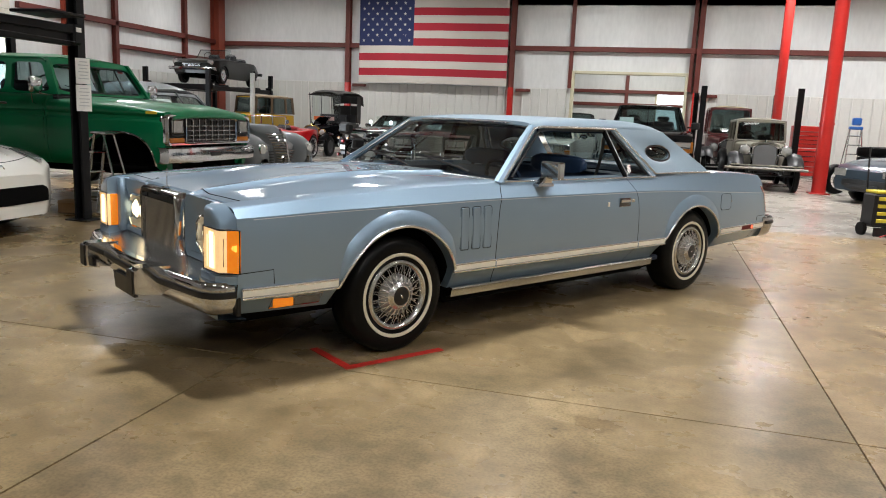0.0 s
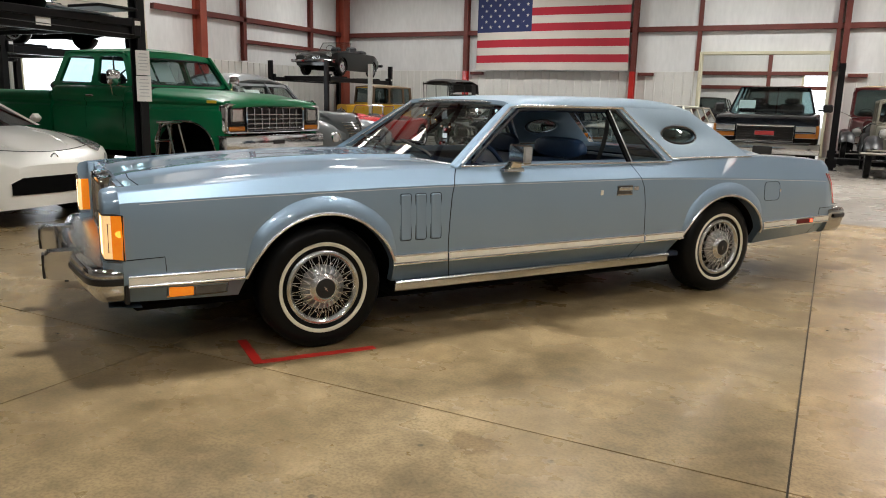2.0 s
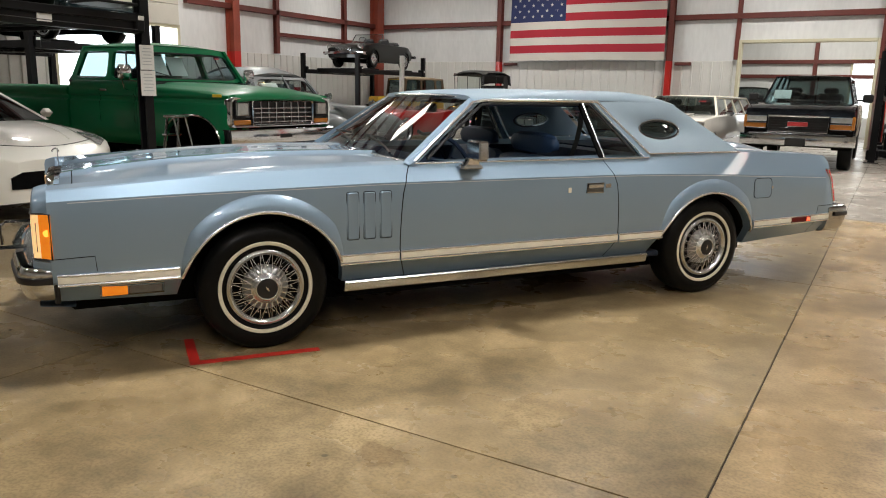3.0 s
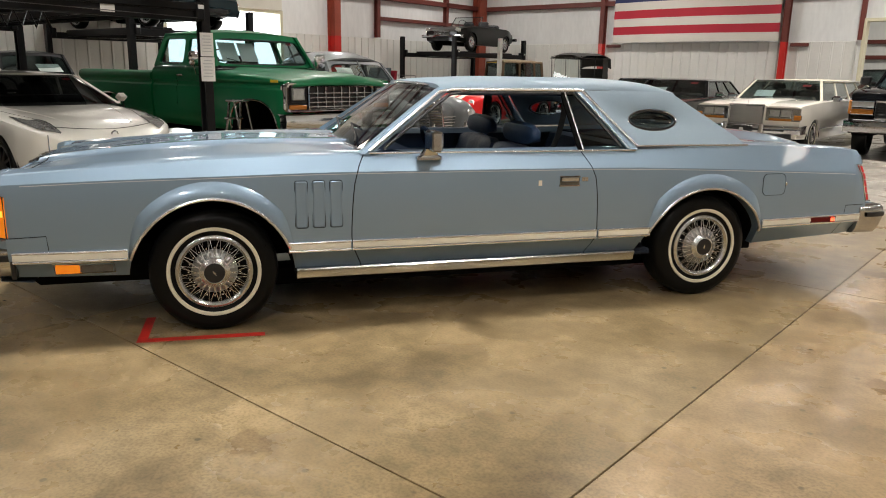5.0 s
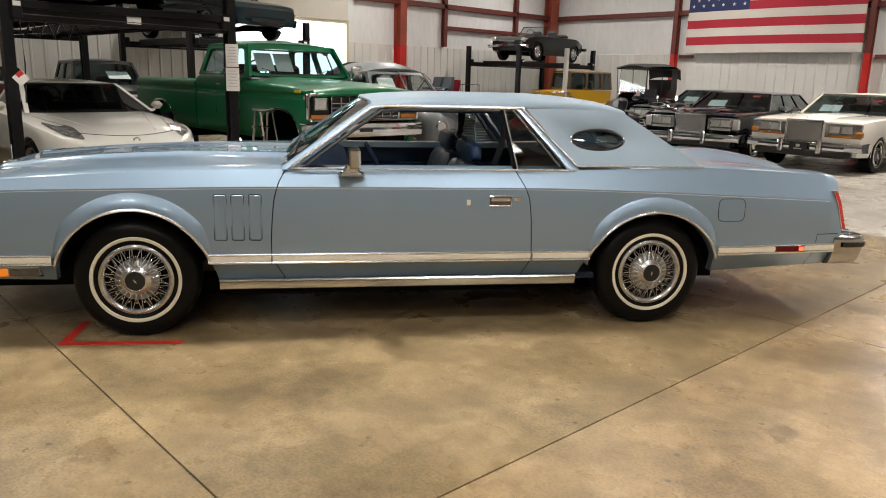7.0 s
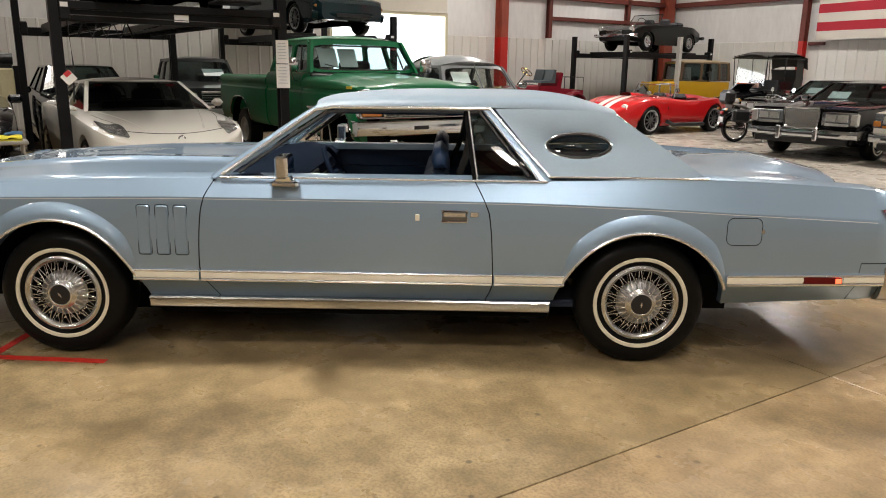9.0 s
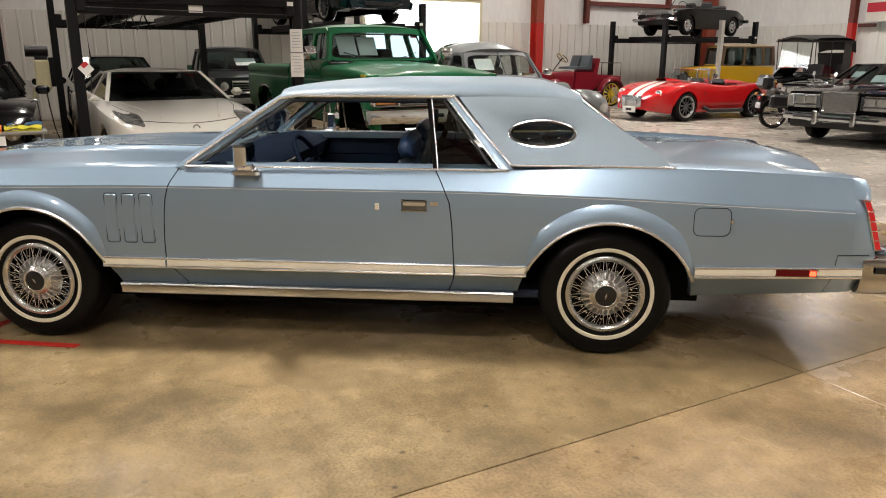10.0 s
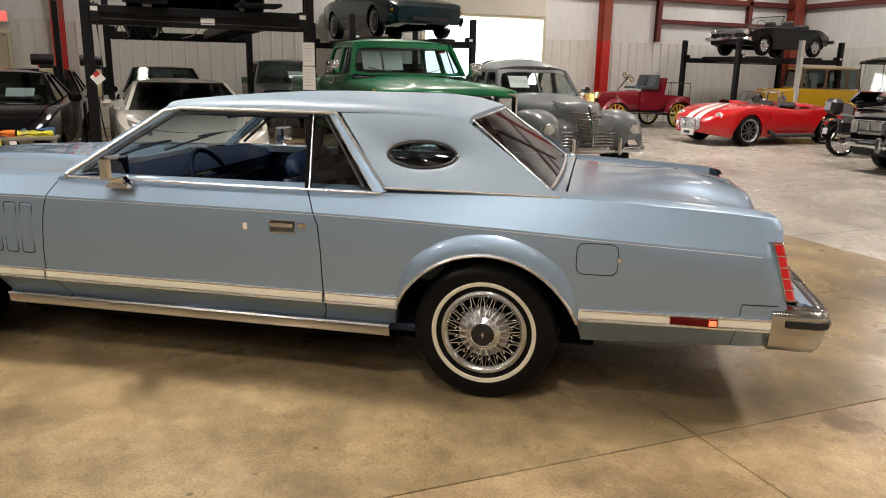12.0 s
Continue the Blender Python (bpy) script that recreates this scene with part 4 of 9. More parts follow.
    pane = [[(2.185 - 0.048 * v + (0.317 - 0.226 * v) * u, s * (wy(0.97 + 0.33 * v) - 0.018 + 0.013 * (1 - (2 * v - 1) ** 2) + 0.004 * (1 - (2 * u - 1) ** 2)), 0.97 + 0.33 * v) for u in spread(0, 1, 6)] for v in spread(0, 1, 8)]
    q = part("quarter_glass", Shape().loft(pane), TINT, coupe, "fixed tinted quarter glass")
    q.visible_shadow = False


def pane_grid(low, high, bow_low, bow_high, n=12):
    """A bowed pane between two half edges (x, y, z), given for y > 0."""
    rows = []
    for f in (0, 0.25, 0.5, 0.75, 1.0):
        p = Vector(low).lerp(Vector(high), f)
        bw = bow_low + (bow_high - bow_low) * f
        rows.append([(p.x + bw * (1 - (t * t)), t * p.y, p.z + 0.01 * (1 - t * t)) for t in spread(-1, 1, n)])
    return rows


r = pane_grid((0.855, 0.885, 0.965), (1.345, 0.665, 1.330), -0.07, -0.045)
w = part("windshield", Shape().loft(r), WINDSHIELD, coupe, "curved windshield glass")
part("windshield_trim", Shape().tube([p for p in r[0]], 0.009, 6).tube([p for p in r[-1]], 0.011, 6).tube([q[0] for q in r], 0.010, 6).tube([q[-1] for q in r], 0.010, 6), TRIM, w)
r = pane_grid((3.325, 0.795, 1.000), (2.925, 0.655, 1.300), 0.02, 0.03)
w = part("rear_window", Shape().loft(r), TINT, coupe, "tinted sloping rear window")
part("rear_window_trim", Shape().tube([p for p in r[0]], 0.010, 6).tube([p for p in r[-1]], 0.005, 6).tube([q[0] for q in r], 0.005, 6).tube([q[-1] for q in r], 0.005, 6), TRIM, w)

# ---- wheels with whitewalls and wire covers ----
def wire_wheel():
    """Tyre with a whitewall band; a dull ring, crossing wires, a pierced dish and a broad hub."""
    ty = Shape().lathe([(0.195, -0.055), (0.205, -0.092), (0.24, -0.108), (0.285, -0.112), (0.32, -0.100), (0.338, -0.078), (0.342, -0.045), (0.342, 0.045), (0.338, 0.078), (0.32, 0.100), (0.24, 0.108), (0.195, 0.06)], 56)
    ww = Shape().lathe([(0.227, -0.106), (0.230, -0.1125), (0.238, -0.1145), (0.245, -0.1145), (0.248, -0.1105)], 56)
    rim = Shape().lathe([(0.168, -0.080), (0.171, -0.094), (0.177, -0.105), (0.188, -0.112), (0.198, -0.110), (0.205, -0.104), (0.208, -0.094)], 56)
    spokes, back = Shape(), Shape()
    for da in (-0.13, 0.13):
        spokes.cyl((0.079 * math.cos(da * -0.35), -0.122, 0.079 * math.sin(da * -0.35)), (0.176 * math.cos(da), -0.099, 0.176 * math.sin(da)), 0.0019, 0.0017, 5, False)
    spokes.cyl((0.135, -0.098, 0.0), (0.135, -0.106, 0.0), 0.0055, 0.004, 6)
    for i in range(24):
        a = 2 * math.pi * i / 24
        back.cyl((0.092 * math.cos(a), -0.117, 0.092 * math.sin(a)), (0.124 * math.cos(a), -0.100, 0.124 * math.sin(a)), 0.0020, 0.0018, 4, False)
        back.cyl((0.120 * math.cos(a + 0.05), -0.090, 0.120 * math.sin(a + 0.05)), (0.174 * math.cos(a - 0.11), -0.084, 0.174 * math.sin(a - 0.11)), 0.0015, 0.0015, 4, False)
    dish = Shape()
    dish.loft([[(r * math.cos(2 * math.pi * i / 96), y - f * (0.0045 if i % 4 < 2 else 0), r * math.sin(2 * math.pi * i / 96)) for r, y, f in ((0.121, -0.076, 0), (0.119, -0.088, 0.5), (0.114, -0.094, 1), (0.100, -0.104, 1), (0.088, -0.111, 1), (0.080, -0.116, 0))] for i in range(97)])
    hub = Shape().lathe([(0.083, -0.112), (0.083, -0.119), (0.079, -0.124), (0.073, -0.127), (0.067, -0.133), (0.061, -0.138), (0.056, -0.139), (0.053, -0.136)], 40)
    cap = Shape().lathe([(0.0, -0.140), (0.040, -0.139), (0.054, -0.136)], 28)
    mark = Shape(pose(0, 0, 0, 0, 35, 0)).box((0, -0.1405, 0), (0.030, 0.003, 0.0045), 0.001).box((0, -0.1405, 0), (0.008, 0.003, 0.012), 0.002)
    disc = Shape().lathe([(0.0, -0.045), (0.15, -0.052), (0.19, -0.07)], 24)
    return [("tyre", ty.mesh("tyre", RUBBER), ""), ("whitewall", ww.mesh("whitewall", WHITEWALL), "narrow ivory sidewall band"), ("rim", rim.mesh("rim", STEEL), "dull bright wheel ring"), ("wire_lattice", back.mesh("wire_lattice", STEEL), ""), ("dish", dish.mesh("dish", mat("grey_pierced_dish", (0.30, 0.30, 0.30), rough=0.30, metal=1.0, var=0.1)), ""), ("hub", hub.mesh("hub", STEEL), ""), ("hub_cap", cap.mesh("hub_cap", BLACK), "black hub centre"), ("hub_mark", mark.mesh("hub_mark", CHROME), ""), ("brake_disc", disc.mesh("brake_disc", UNDER), "")], spokes.mesh("wire_spoke", WIREM)


WIRE, SPOKE = wire_wheel()
for x in (0.0, 3.056):
    for s in (-1, 1):
        wh = part("wheel", WIRE[0][1], None, coupe, "whitewall tyre with chrome wire cover", at=pose(x, s * 0.868, 0.336, 0, 20 + x * 13, 0 if s < 0 else 180))
        for nm, me, lab in WIRE[1:]:
            part(nm, me, None, wh, lab)
        for k in range(20):
            part("wire_spoke", SPOKE, None, wh, at=pose(0, 0, 0, 0, k * 18.0, 0))

# ---- front ----
for s in (-1, 1):
    # corner lamp in its bright housing
    cap = Shape()
    edge = [(0.757, 0.892), (0.868, 0.885), (0.902, 0.872), (0.971, 0.838), (0.983, 0.70), (0.984, 0.60), (0.968, 0.50), (0.757, 0.50)]
    rings = []
    for x, d, h in ((-0.9840, 0, 0), (-0.9946, 0.012, 0.002), (-1.0144, 0.040, 0.006), (-1.0408, 0.056, 0.014), (-1.0500, 0.064, 0.024), (-1.0553, 0.086, 0.045)):
        rings.append([(x, s * (y - d * (1 if y > 0.95 else 0.8 if y > 0.8 else 0)), z - h * (z > 0.8) + (0.02 if x < -1.05 and z < 0.55 else 0)) for y, z in edge])
    cap.loft(rings, True, True)
    part("fender_cap", cap, BLUE, coupe, sharp=60)
    clear = [(-1.0084, 0.956), (-1.0474, 0.935), (-1.0566, 0.918), (-1.0586, 0.76), (-1.0342, 0.76), (-1.0276, 0.88), (-1.0084, 0.90)]
    lamp = part("corner_lamp", Shape().loft([[(x, s * y, z) for x, y in clear] for z in (0.568, 0.774)], True, True), LENSWARM, coupe, "lit clear corner lamp with amber edge")
    side = [(-1.0240, 0.951), (-1.0084, 0.963), (-0.974, 0.995), (-0.974, 0.94), (-1.0084, 0.90)]
    part("amber_edge", Shape().loft([[(x, s * y, z) for x, y in side] for z in (0.568, 0.774)], True, True), AMBER, lamp)
    ring = [(-1.0586, 0.76), (-1.0573, 0.921), (-1.0480, 0.938), (-1.0084, 0.959), (-0.978, 0.992)]
    part("inner_lens", Shape().box((-1.050, s * 0.757, 0.671), (0.020, 0.012, 0.204), 0.003), LENSWARM, lamp)
    part("inner_amber", Shape().box((-1.017, s * 0.757, 0.671), (0.046, 0.012, 0.204), 0.003), AMBER, lamp)
    part("lamp_bezel", Shape().tube([(x, s * y, 0.565) for x, y in ring] + [(x, s * y, 0.778) for x, y in reversed(ring)], 0.0048, 6, True), BLACK, lamp)
    for k, (y0, y1, z1) in enumerate(((0.792, 0.812, 0.742), (0.822, 0.846, 0.760), (0.850, 0.872, 0.760), (0.880, 0.892, 0.748))):
        part("lit_flute", Shape().loft([[(-1.0575, s * y0, z), (-1.0600, s * (y0 + 0.004), z), (-1.0600, s * (y1 - 0.004), z), (-1.0575, s * y1, z)] for z in (0.582, 0.588, z1 - 0.006, z1)]), LAMPGLOW if k in (0, 3) else LAMPWHITE, lamp, "bright bulb glow in the lens")
    part("amber_spot", Shape().cyl((-1.000, s * 0.966, 0.690), (-0.992, s * 0.984, 0.690), 0.012, 0.017, 10), REFLECTAMBER, lamp)
    part("lamp_rib", Shape().tube([(x, s * (y + 0.001), z) for x, y, z in ((-1.0210, 0.950, 0.60), (-1.0381, 0.941, 0.60), (-1.0381, 0.941, 0.735), (-1.0210, 0.950, 0.735))], 0.0022, 5, True), STEEL, lamp)
    part("lamp_ledge", Shape().loft([[(x, s * y, z) for x, y in ((-1.0639, 0.735), (-1.0639, 0.905), (-1.0342, 0.945), (-0.9946, 0.975), (-0.955, 0.986), (-0.955, 0.735))] for z in (0.512, 0.546, 0.552)], True, True), BLUE, coupe)
    # headlamp in its opened eight-sided pocket; the ivory colour stands for lamp glow inside
    eye = [(0.450, 0.785), (0.640, 0.785), (0.710, 0.725), (0.710, 0.635), (0.655, 0.578), (0.465, 0.578), (0.400, 0.635), (0.400, 0.735)]
    rim8 = [(0.33, 0.883), (0.72, 0.878), (0.755, 0.845), (0.755, 0.560), (0.720, 0.545), (0.31, 0.545), (0.285, 0.570), (0.285, 0.860)]
    part("headlamp_surround", Shape().loft([[(-0.930, s * y, z) for y, z in rim8], [(-0.962, s * y, z) for y, z in rim8], [(-0.958, s * (y * 0.9 + 0.045), 0.7 + (z - 0.7) * 0.8) for y, z in rim8], [(-0.940, s * y, z) for y, z in eye]], True).box((-0.958, s * 0.745, 0.710), (0.075, 0.10, 0.345), 0.004), BLUE, coupe, sharp=50)
    part("headlamp_bezel", Shape().tube([(-0.944, s * y, z) for y, z in eye], 0.007, 6, True), CHROME, coupe)
    deep = [(0.555 + (y - 0.555) * 0.86, 0.682 + (z - 0.682) * 0.84) for y, z in eye]
    hp = part("headlamp_pocket", Shape().loft([[(-0.940, s * y, z) for y, z in eye], [(-0.88, s * y, z) for y, z in deep]], True).poly([(-0.88, s * y, z) for y, z in deep]), CREAM, coupe)
    for dy in (0.492, 0.628):
        part("headlamp", Shape(pose(-0.915, s * dy, 0.688, 0, 0, 90)).lathe([(0.0, 0.028), (0.035, 0.022), (0.052, 0.004), (0.060, -0.006), (0.062, -0.02)], 24), LAMPWHITE, hp, "lit round headlamp")
        part("lamp_ring", Shape(pose(-0.915, s * dy, 0.688, 0, 0, 90)).lathe([(0.060, 0.004), (0.066, 0.010), (0.071, 0.0), (0.071, -0.03)], 24), CHROME, hp)
# upright grille: bars set back below the overhanging brow of a chrome shell
gr = part("grille", Shape().box((-0.945, 0, 0.685), (0.06, 0.50, 0.36), 0.01), BLACK, coupe, "upright chrome grille with fine vertical bars")
bar = Shape().box((0, 0, 0), (0.022, 0.0095, 0.315), 0.002).mesh("grille_bar", STEEL)
for k in range(28):
    part("grille_bar", bar, None, gr, at=pose(-0.982, -0.2376 + k * 0.0176, 0.655))
prof = [(-0.262, 0.505), (-0.280, 0.585), (-0.280, 0.846), (-0.256, 0.876), (0.256, 0.876), (0.280, 0.846), (0.280, 0.585), (0.262, 0.505)]
inner = [(-0.246, 0.505), (-0.250, 0.585), (-0.250, 0.838), (-0.240, 0.848), (0.240, 0.848), (0.250, 0.838), (0.250, 0.585), (0.246, 0.505)]
rings = [[(x + (0.03 if z < 0.55 else 0), y * f, z + dz) for y, z in shape] for shape, x, f, dz in ((prof, -0.905, 1.04, 0.010), (prof, -0.960, 1.0, 0.005), (prof, -0.998, 1.0, 0.0), (prof, -1.012, 0.975, -0.008), (inner, -1.010, 1.0, 0.0), (inner, -0.965, 1.0, 0.0))]
part("grille_shell", Shape().loft(rings), CHROME, gr, "chrome grille shell")
part("shell_rib", Shape().tube([(-1.006, 0.0, 0.875), (-0.955, 0.0, 0.886), (-0.915, 0.0, 0.890)], 0.006, 6), CHROME, gr)
part("hood_ornament", Shape().box((-0.950, 0, 0.889), (0.05, 0.02, 0.014), 0.003).box((-0.950, 0, 0.946), (0.006, 0.008, 0.10), 0.002), CHROME, coupe, "small upright chrome hood ornament")
# bumper with rub strip and guards
def bumper_skin(line, section, keep=9):
    return [[(p.x + q.x * o, p.y + q.y * o, z) for o, z in section] for p, q in line if abs(p.y) <= keep]


SECTION = [(-0.055, 0.006), (-0.045, 0.018), (-0.012, 0.016), (0.002, 0.0), (0.004, -0.020), (0.0, -0.070), (-0.004, -0.095), (-0.022, -0.135), (-0.040, -0.150), (-0.09, -0.152)]
RUB = [(0.0, -0.026), (0.012, -0.030), (0.015, -0.045), (0.012, -0.060), (0.0, -0.064)]


def bumper_from(line, name, top, label):
    rings = bumper_skin(line, [(o, top + z) for o, z in SECTION])
    b = part(name, Shape().loft(rings).poly(rings[0]).poly(rings[-1]), CHROME, coupe, label, sharp=40)
    part("rub_strip", Shape().loft(bumper_skin(line, [(o, top + z) for o, z in RUB])), BLACK, b)
    return b


def square_line():
    """Plan of the front bumper: a slight prow and tight corners."""
    half = [(-0.985, 0.962), (-1.03, 0.960), (-1.065, 0.951), (-1.095, 0.930), (-1.117, 0.900), (-1.130, 0.860), (-1.142, 0.78), (-1.165, 0.60), (-1.190, 0.36), (-1.205, 0.12)]
    pts = [Vector((x, -y)) for x, y in half] + [Vector((x, y)) for x, y in reversed(half)]
    out = []
    for k, p in enumerate(pts):
        d = pts[min(k + 1, len(pts) - 1)] - pts[max(k - 1, 0)]
        out.append((p, Vector((-d.y, d.x)).normalized()))
    return out


fb = bumper_from(square_line(), "front_bumper", 0.505, "chrome front bumper with black rub strip")
for s in (-1, 1):
    gp = ((-1.13, 0.530), (-1.285, 0.530), (-1.302, 0.515), (-1.306, 0.46), (-1.300, 0.395), (-1.27, 0.385), (-1.13, 0.375))
    rr = [[(x + (0.012 if abs(dy) > 0.04 else 0), s * (0.42 + dy), z) for x, z in gp] for dy in (-0.052, -0.040, 0.040, 0.052)]
    gd = part("bumper_guard", Shape().loft(rr).poly(rr[0]).poly(rr[-1]), CHROME, fb)
    part("guard_pad", Shape().box((-1.304, s * 0.42, 0.455), (0.016, 0.086, 0.125), 0.005), BLACK, gd)
    part("bumper_seal", Shape().box((-0.972, s * 0.945, 0.430), (0.024, 0.05, 0.165), 0.006), BLACK, fb)
part("bumper_shelf", Shape().loft([[(p.x - q.x * 0.03, p.y - q.y * 0.03, 0.512), (max(p.x + 0.12, -1.03), p.y * 0.95, 0.522), (-0.93, p.y * 0.93, 0.548)] for p, q in square_line()]), STEEL, fb, "bright bumper top")
part("valance", Shape().loft([[(-1.10 + 0.06 * (abs(y)) ** 3, y, 0.37), (-1.05, y, 0.325), (-0.9, y, 0.31)] for y in spread(-0.90, 0.90, 10)]), BLUE, coupe)
part("plate_bracket", Shape().loft([[(-1.215, y, 0.40), (-1.205, y, 0.30), (-1.185, y, 0.30), (-1.19, y, 0.40)] for y in (-0.16, 0.16)], True, True), BLACK, coupe, "black plate holder tilted under the bumper")

# ---- sides: lamps, gills, handle, mirror, fuel door ----
def patch(x0, x1, z0, z1, off, s=-1, n=6, r=0.02):
    """A rounded oblong lying on the body side."""
    cs = [(x0 + r, z0 + r, 180), (x1 - r, z0 + r, 270), (x1 - r, z1 - r, 0), (x0 + r, z1 - r, 90)]
    out = []
    for cx, cz, a0 in cs:
        for k in range(5):
            a = radians(a0 + 90 * k / 4)
            x, z = cx + r * math.cos(a), cz + r * math.sin(a)
            out.append((x, s * (side_y(x, z) + off), z))
    return out


for s in (-1, 1):
    for x0 in (0.440, 0.535, 0.630):
        p0, p1 = patch(x0, x0 + 0.064, 0.567, 0.822, 0.0, s, r=0.012), patch(x0 + 0.004, x0 + 0.060, 0.571, 0.818, 0.007, s, r=0.010)
        p2 = patch(x0 + 0.010, x0 + 0.054, 0.577, 0.812, 0.006, s, r=0.008)
        gl = part("fender_louvre", Shape().loft([p0, p1, p2], True).poly(p2), BLUE, coupe)
        part("louvre_gap", Shape().tube([(x, y + s * 0.0006, z) for x, y, z in patch(x0 - 0.003, x0 + 0.067, 0.564, 0.825, 0.0, s, r=0.013)], 0.0018, 5, True), UNDER, gl)
    fd = part("fuel_door" if s < 0 else "side_plate", Shape().poly(patch(3.468, 3.640, 0.667, 0.799, 0.0025, s, r=0.03)), BLUE, coupe)
    part("door_gap", Shape().tube(patch(3.464, 3.644, 0.663, 0.803, 0.0006, s, r=0.033), 0.0018, 5, True), UNDER, fd)
    part("finger_notch", Shape().box((3.650, s * (side_y(3.65, 0.735) + 0.002), 0.735), (0.014, 0.004, 0.02), 0.001), CHROME, fd)
    # handle
    y = s * (side_y(2.07, 0.79) + 0.001)
    hd = part("door_handle", Shape().tube([(x, y + s * 0.004, z) for x, z in ((2.006, 0.762), (2.136, 0.762), (2.136, 0.818), (2.006, 0.818))], 0.005, 6, True).box((2.071, y + s * 0.012, 0.801), (0.115, 0.014, 0.026), 0.005), CHROME, coupe, "chrome pull handle")
    part("handle_recess", Shape().quad(*[(x, y + s * 0.001, z) for x, z in ((2.008, 0.764), (2.134, 0.764), (2.134, 0.816), (2.008, 0.816))]), LENSDARK, hd)
    part("door_lock", Shape().box((2.172, y + s * 0.003, 0.800), (0.042, 0.006, 0.026), 0.002), CHROME, coupe)
    part("lock_cylinder", Shape().cyl((2.172, y, 0.80), (2.172, y + s * 0.009, 0.80), 0.008, n=10), STEEL, coupe)
    part("keypad_badge", Shape().box((1.880, s * (side_y(1.88, 0.78) + 0.002), 0.781), (0.022, 0.005, 0.032), 0.0015), CREAM, coupe, "small ivory badge")
    # front side marker and cornering lamp
    yy = s * (side_y(-0.65, 0.395) + 0.001)
    mk = part("side_marker_bezel", Shape().tube([(x, s * (side_y(x, z) + 0.003), z) for x, z in ((-0.79, 0.425), (-0.50, 0.418), (-0.50, 0.355), (-0.79, 0.355))], 0.005, 6, True), CHROME, coupe)
    part("side_marker", Shape().box((-0.725, yy + s * 0.002, 0.391), (0.115, 0.012, 0.056), 0.004), AMBER, mk, "lit amber side marker")
    part("cornering_lamp", Shape().box((-0.585, yy + s * 0.001, 0.388), (0.155, 0.010, 0.05), 0.004), LENSDARK, mk, "clear cornering lamp")
    # rear side marker in the strip
    ym = s * (side_y(3.995, 0.48) + 0.012)
    rm = part("rear_marker", Shape().box((3.985, ym, 0.481), (0.20, 0.012, 0.036), 0.003), REDDARK, coupe, "red rear side marker, lit at one end")
    part("marker_bulb", Shape().box((4.065, ym + s * 0.002, 0.481), (0.036, 0.011, 0.030), 0.004), REDLIT, rm)
    part("marker_edge", Shape().tube([(x, ym + s * 0.004, z) for x, z in ((3.882, 0.462), (4.09, 0.462), (4.09, 0.501), (3.882, 0.501))], 0.003, 5, True), CHROME, rm)
    # panel seam low on the fender and rear quarter
    part("extension_seam", Shape().tube([(x, s * (side_y(x, z) + 0.0004), z) for x, z in ((-0.97, 0.565), (-0.80, 0.572), (-0.795, 0.50))], 0.0022, 5), UNDER, coupe)
    part("extension_seam", Shape().tube([(x, s * (side_y(x, z) + 0.0004), z) for x, z in ((4.33, 0.575), (4.18, 0.572), (4.175, 0.52))], 0.0022, 5), UNDER, coupe)
    part("extension_seam", Shape().tube([(x, s * (side_y(x, z) + 0.0004), z) for x, z in ((4.17, 0.455), (4.16, 0.36))], 0.0022, 5), UNDER, coupe)
    # pin stripe under the crease
    part("pin_stripe", Shape().loft([[(x, s * (side_y(x, ease(ZC, x) - 0.012) + 0.0012), ease(ZC, x) - 0.0125), (x, s * (side_y(x, ease(ZC, x) - 0.018) + 0.0012), ease(ZC, x) - 0.0155)] for x in spread(-0.9, 4.24, 60)]), STRIPE, coupe)
    # mirror on its foot
    foot = [[(1.200 + dx * w_, s * (0.955 + o + dy * d_), z) for dx, dy in ((-1, -0.6), (-0.8, -1), (0.8, -1), (1, -0.6), (1, 0.6), (0.8, 1), (-0.8, 1), (-1, 0.6))] for z, w_, d_, o in ((0.930, 0.075, 0.042, 0.0), (0.946, 0.072, 0.040, 0.002), (0.955, 0.050, 0.034, 0.006), (0.980, 0.036, 0.028, 0.018), (0.992, 0.034, 0.026, 0.024))]
    mi = part("door_mirror", Shape().loft(foot, True, True).box((1.212, s * 1.018, 1.038), (0.062, 0.165, 0.112), 0.010), CHROME, coupe, "chrome door mirror", sharp=25)
    part("mirror_glass", Shape().box((1.2440, s * 1.018, 1.038), (0.003, 0.145, 0.092), 0.001), mat("mirror_glass", (0.85, 0.87, 0.88), rough=0.02, metal=1.0, var=0.0, rvar=0.0) if s < 0 else bpy.data.materials["mirror_glass"], mi)

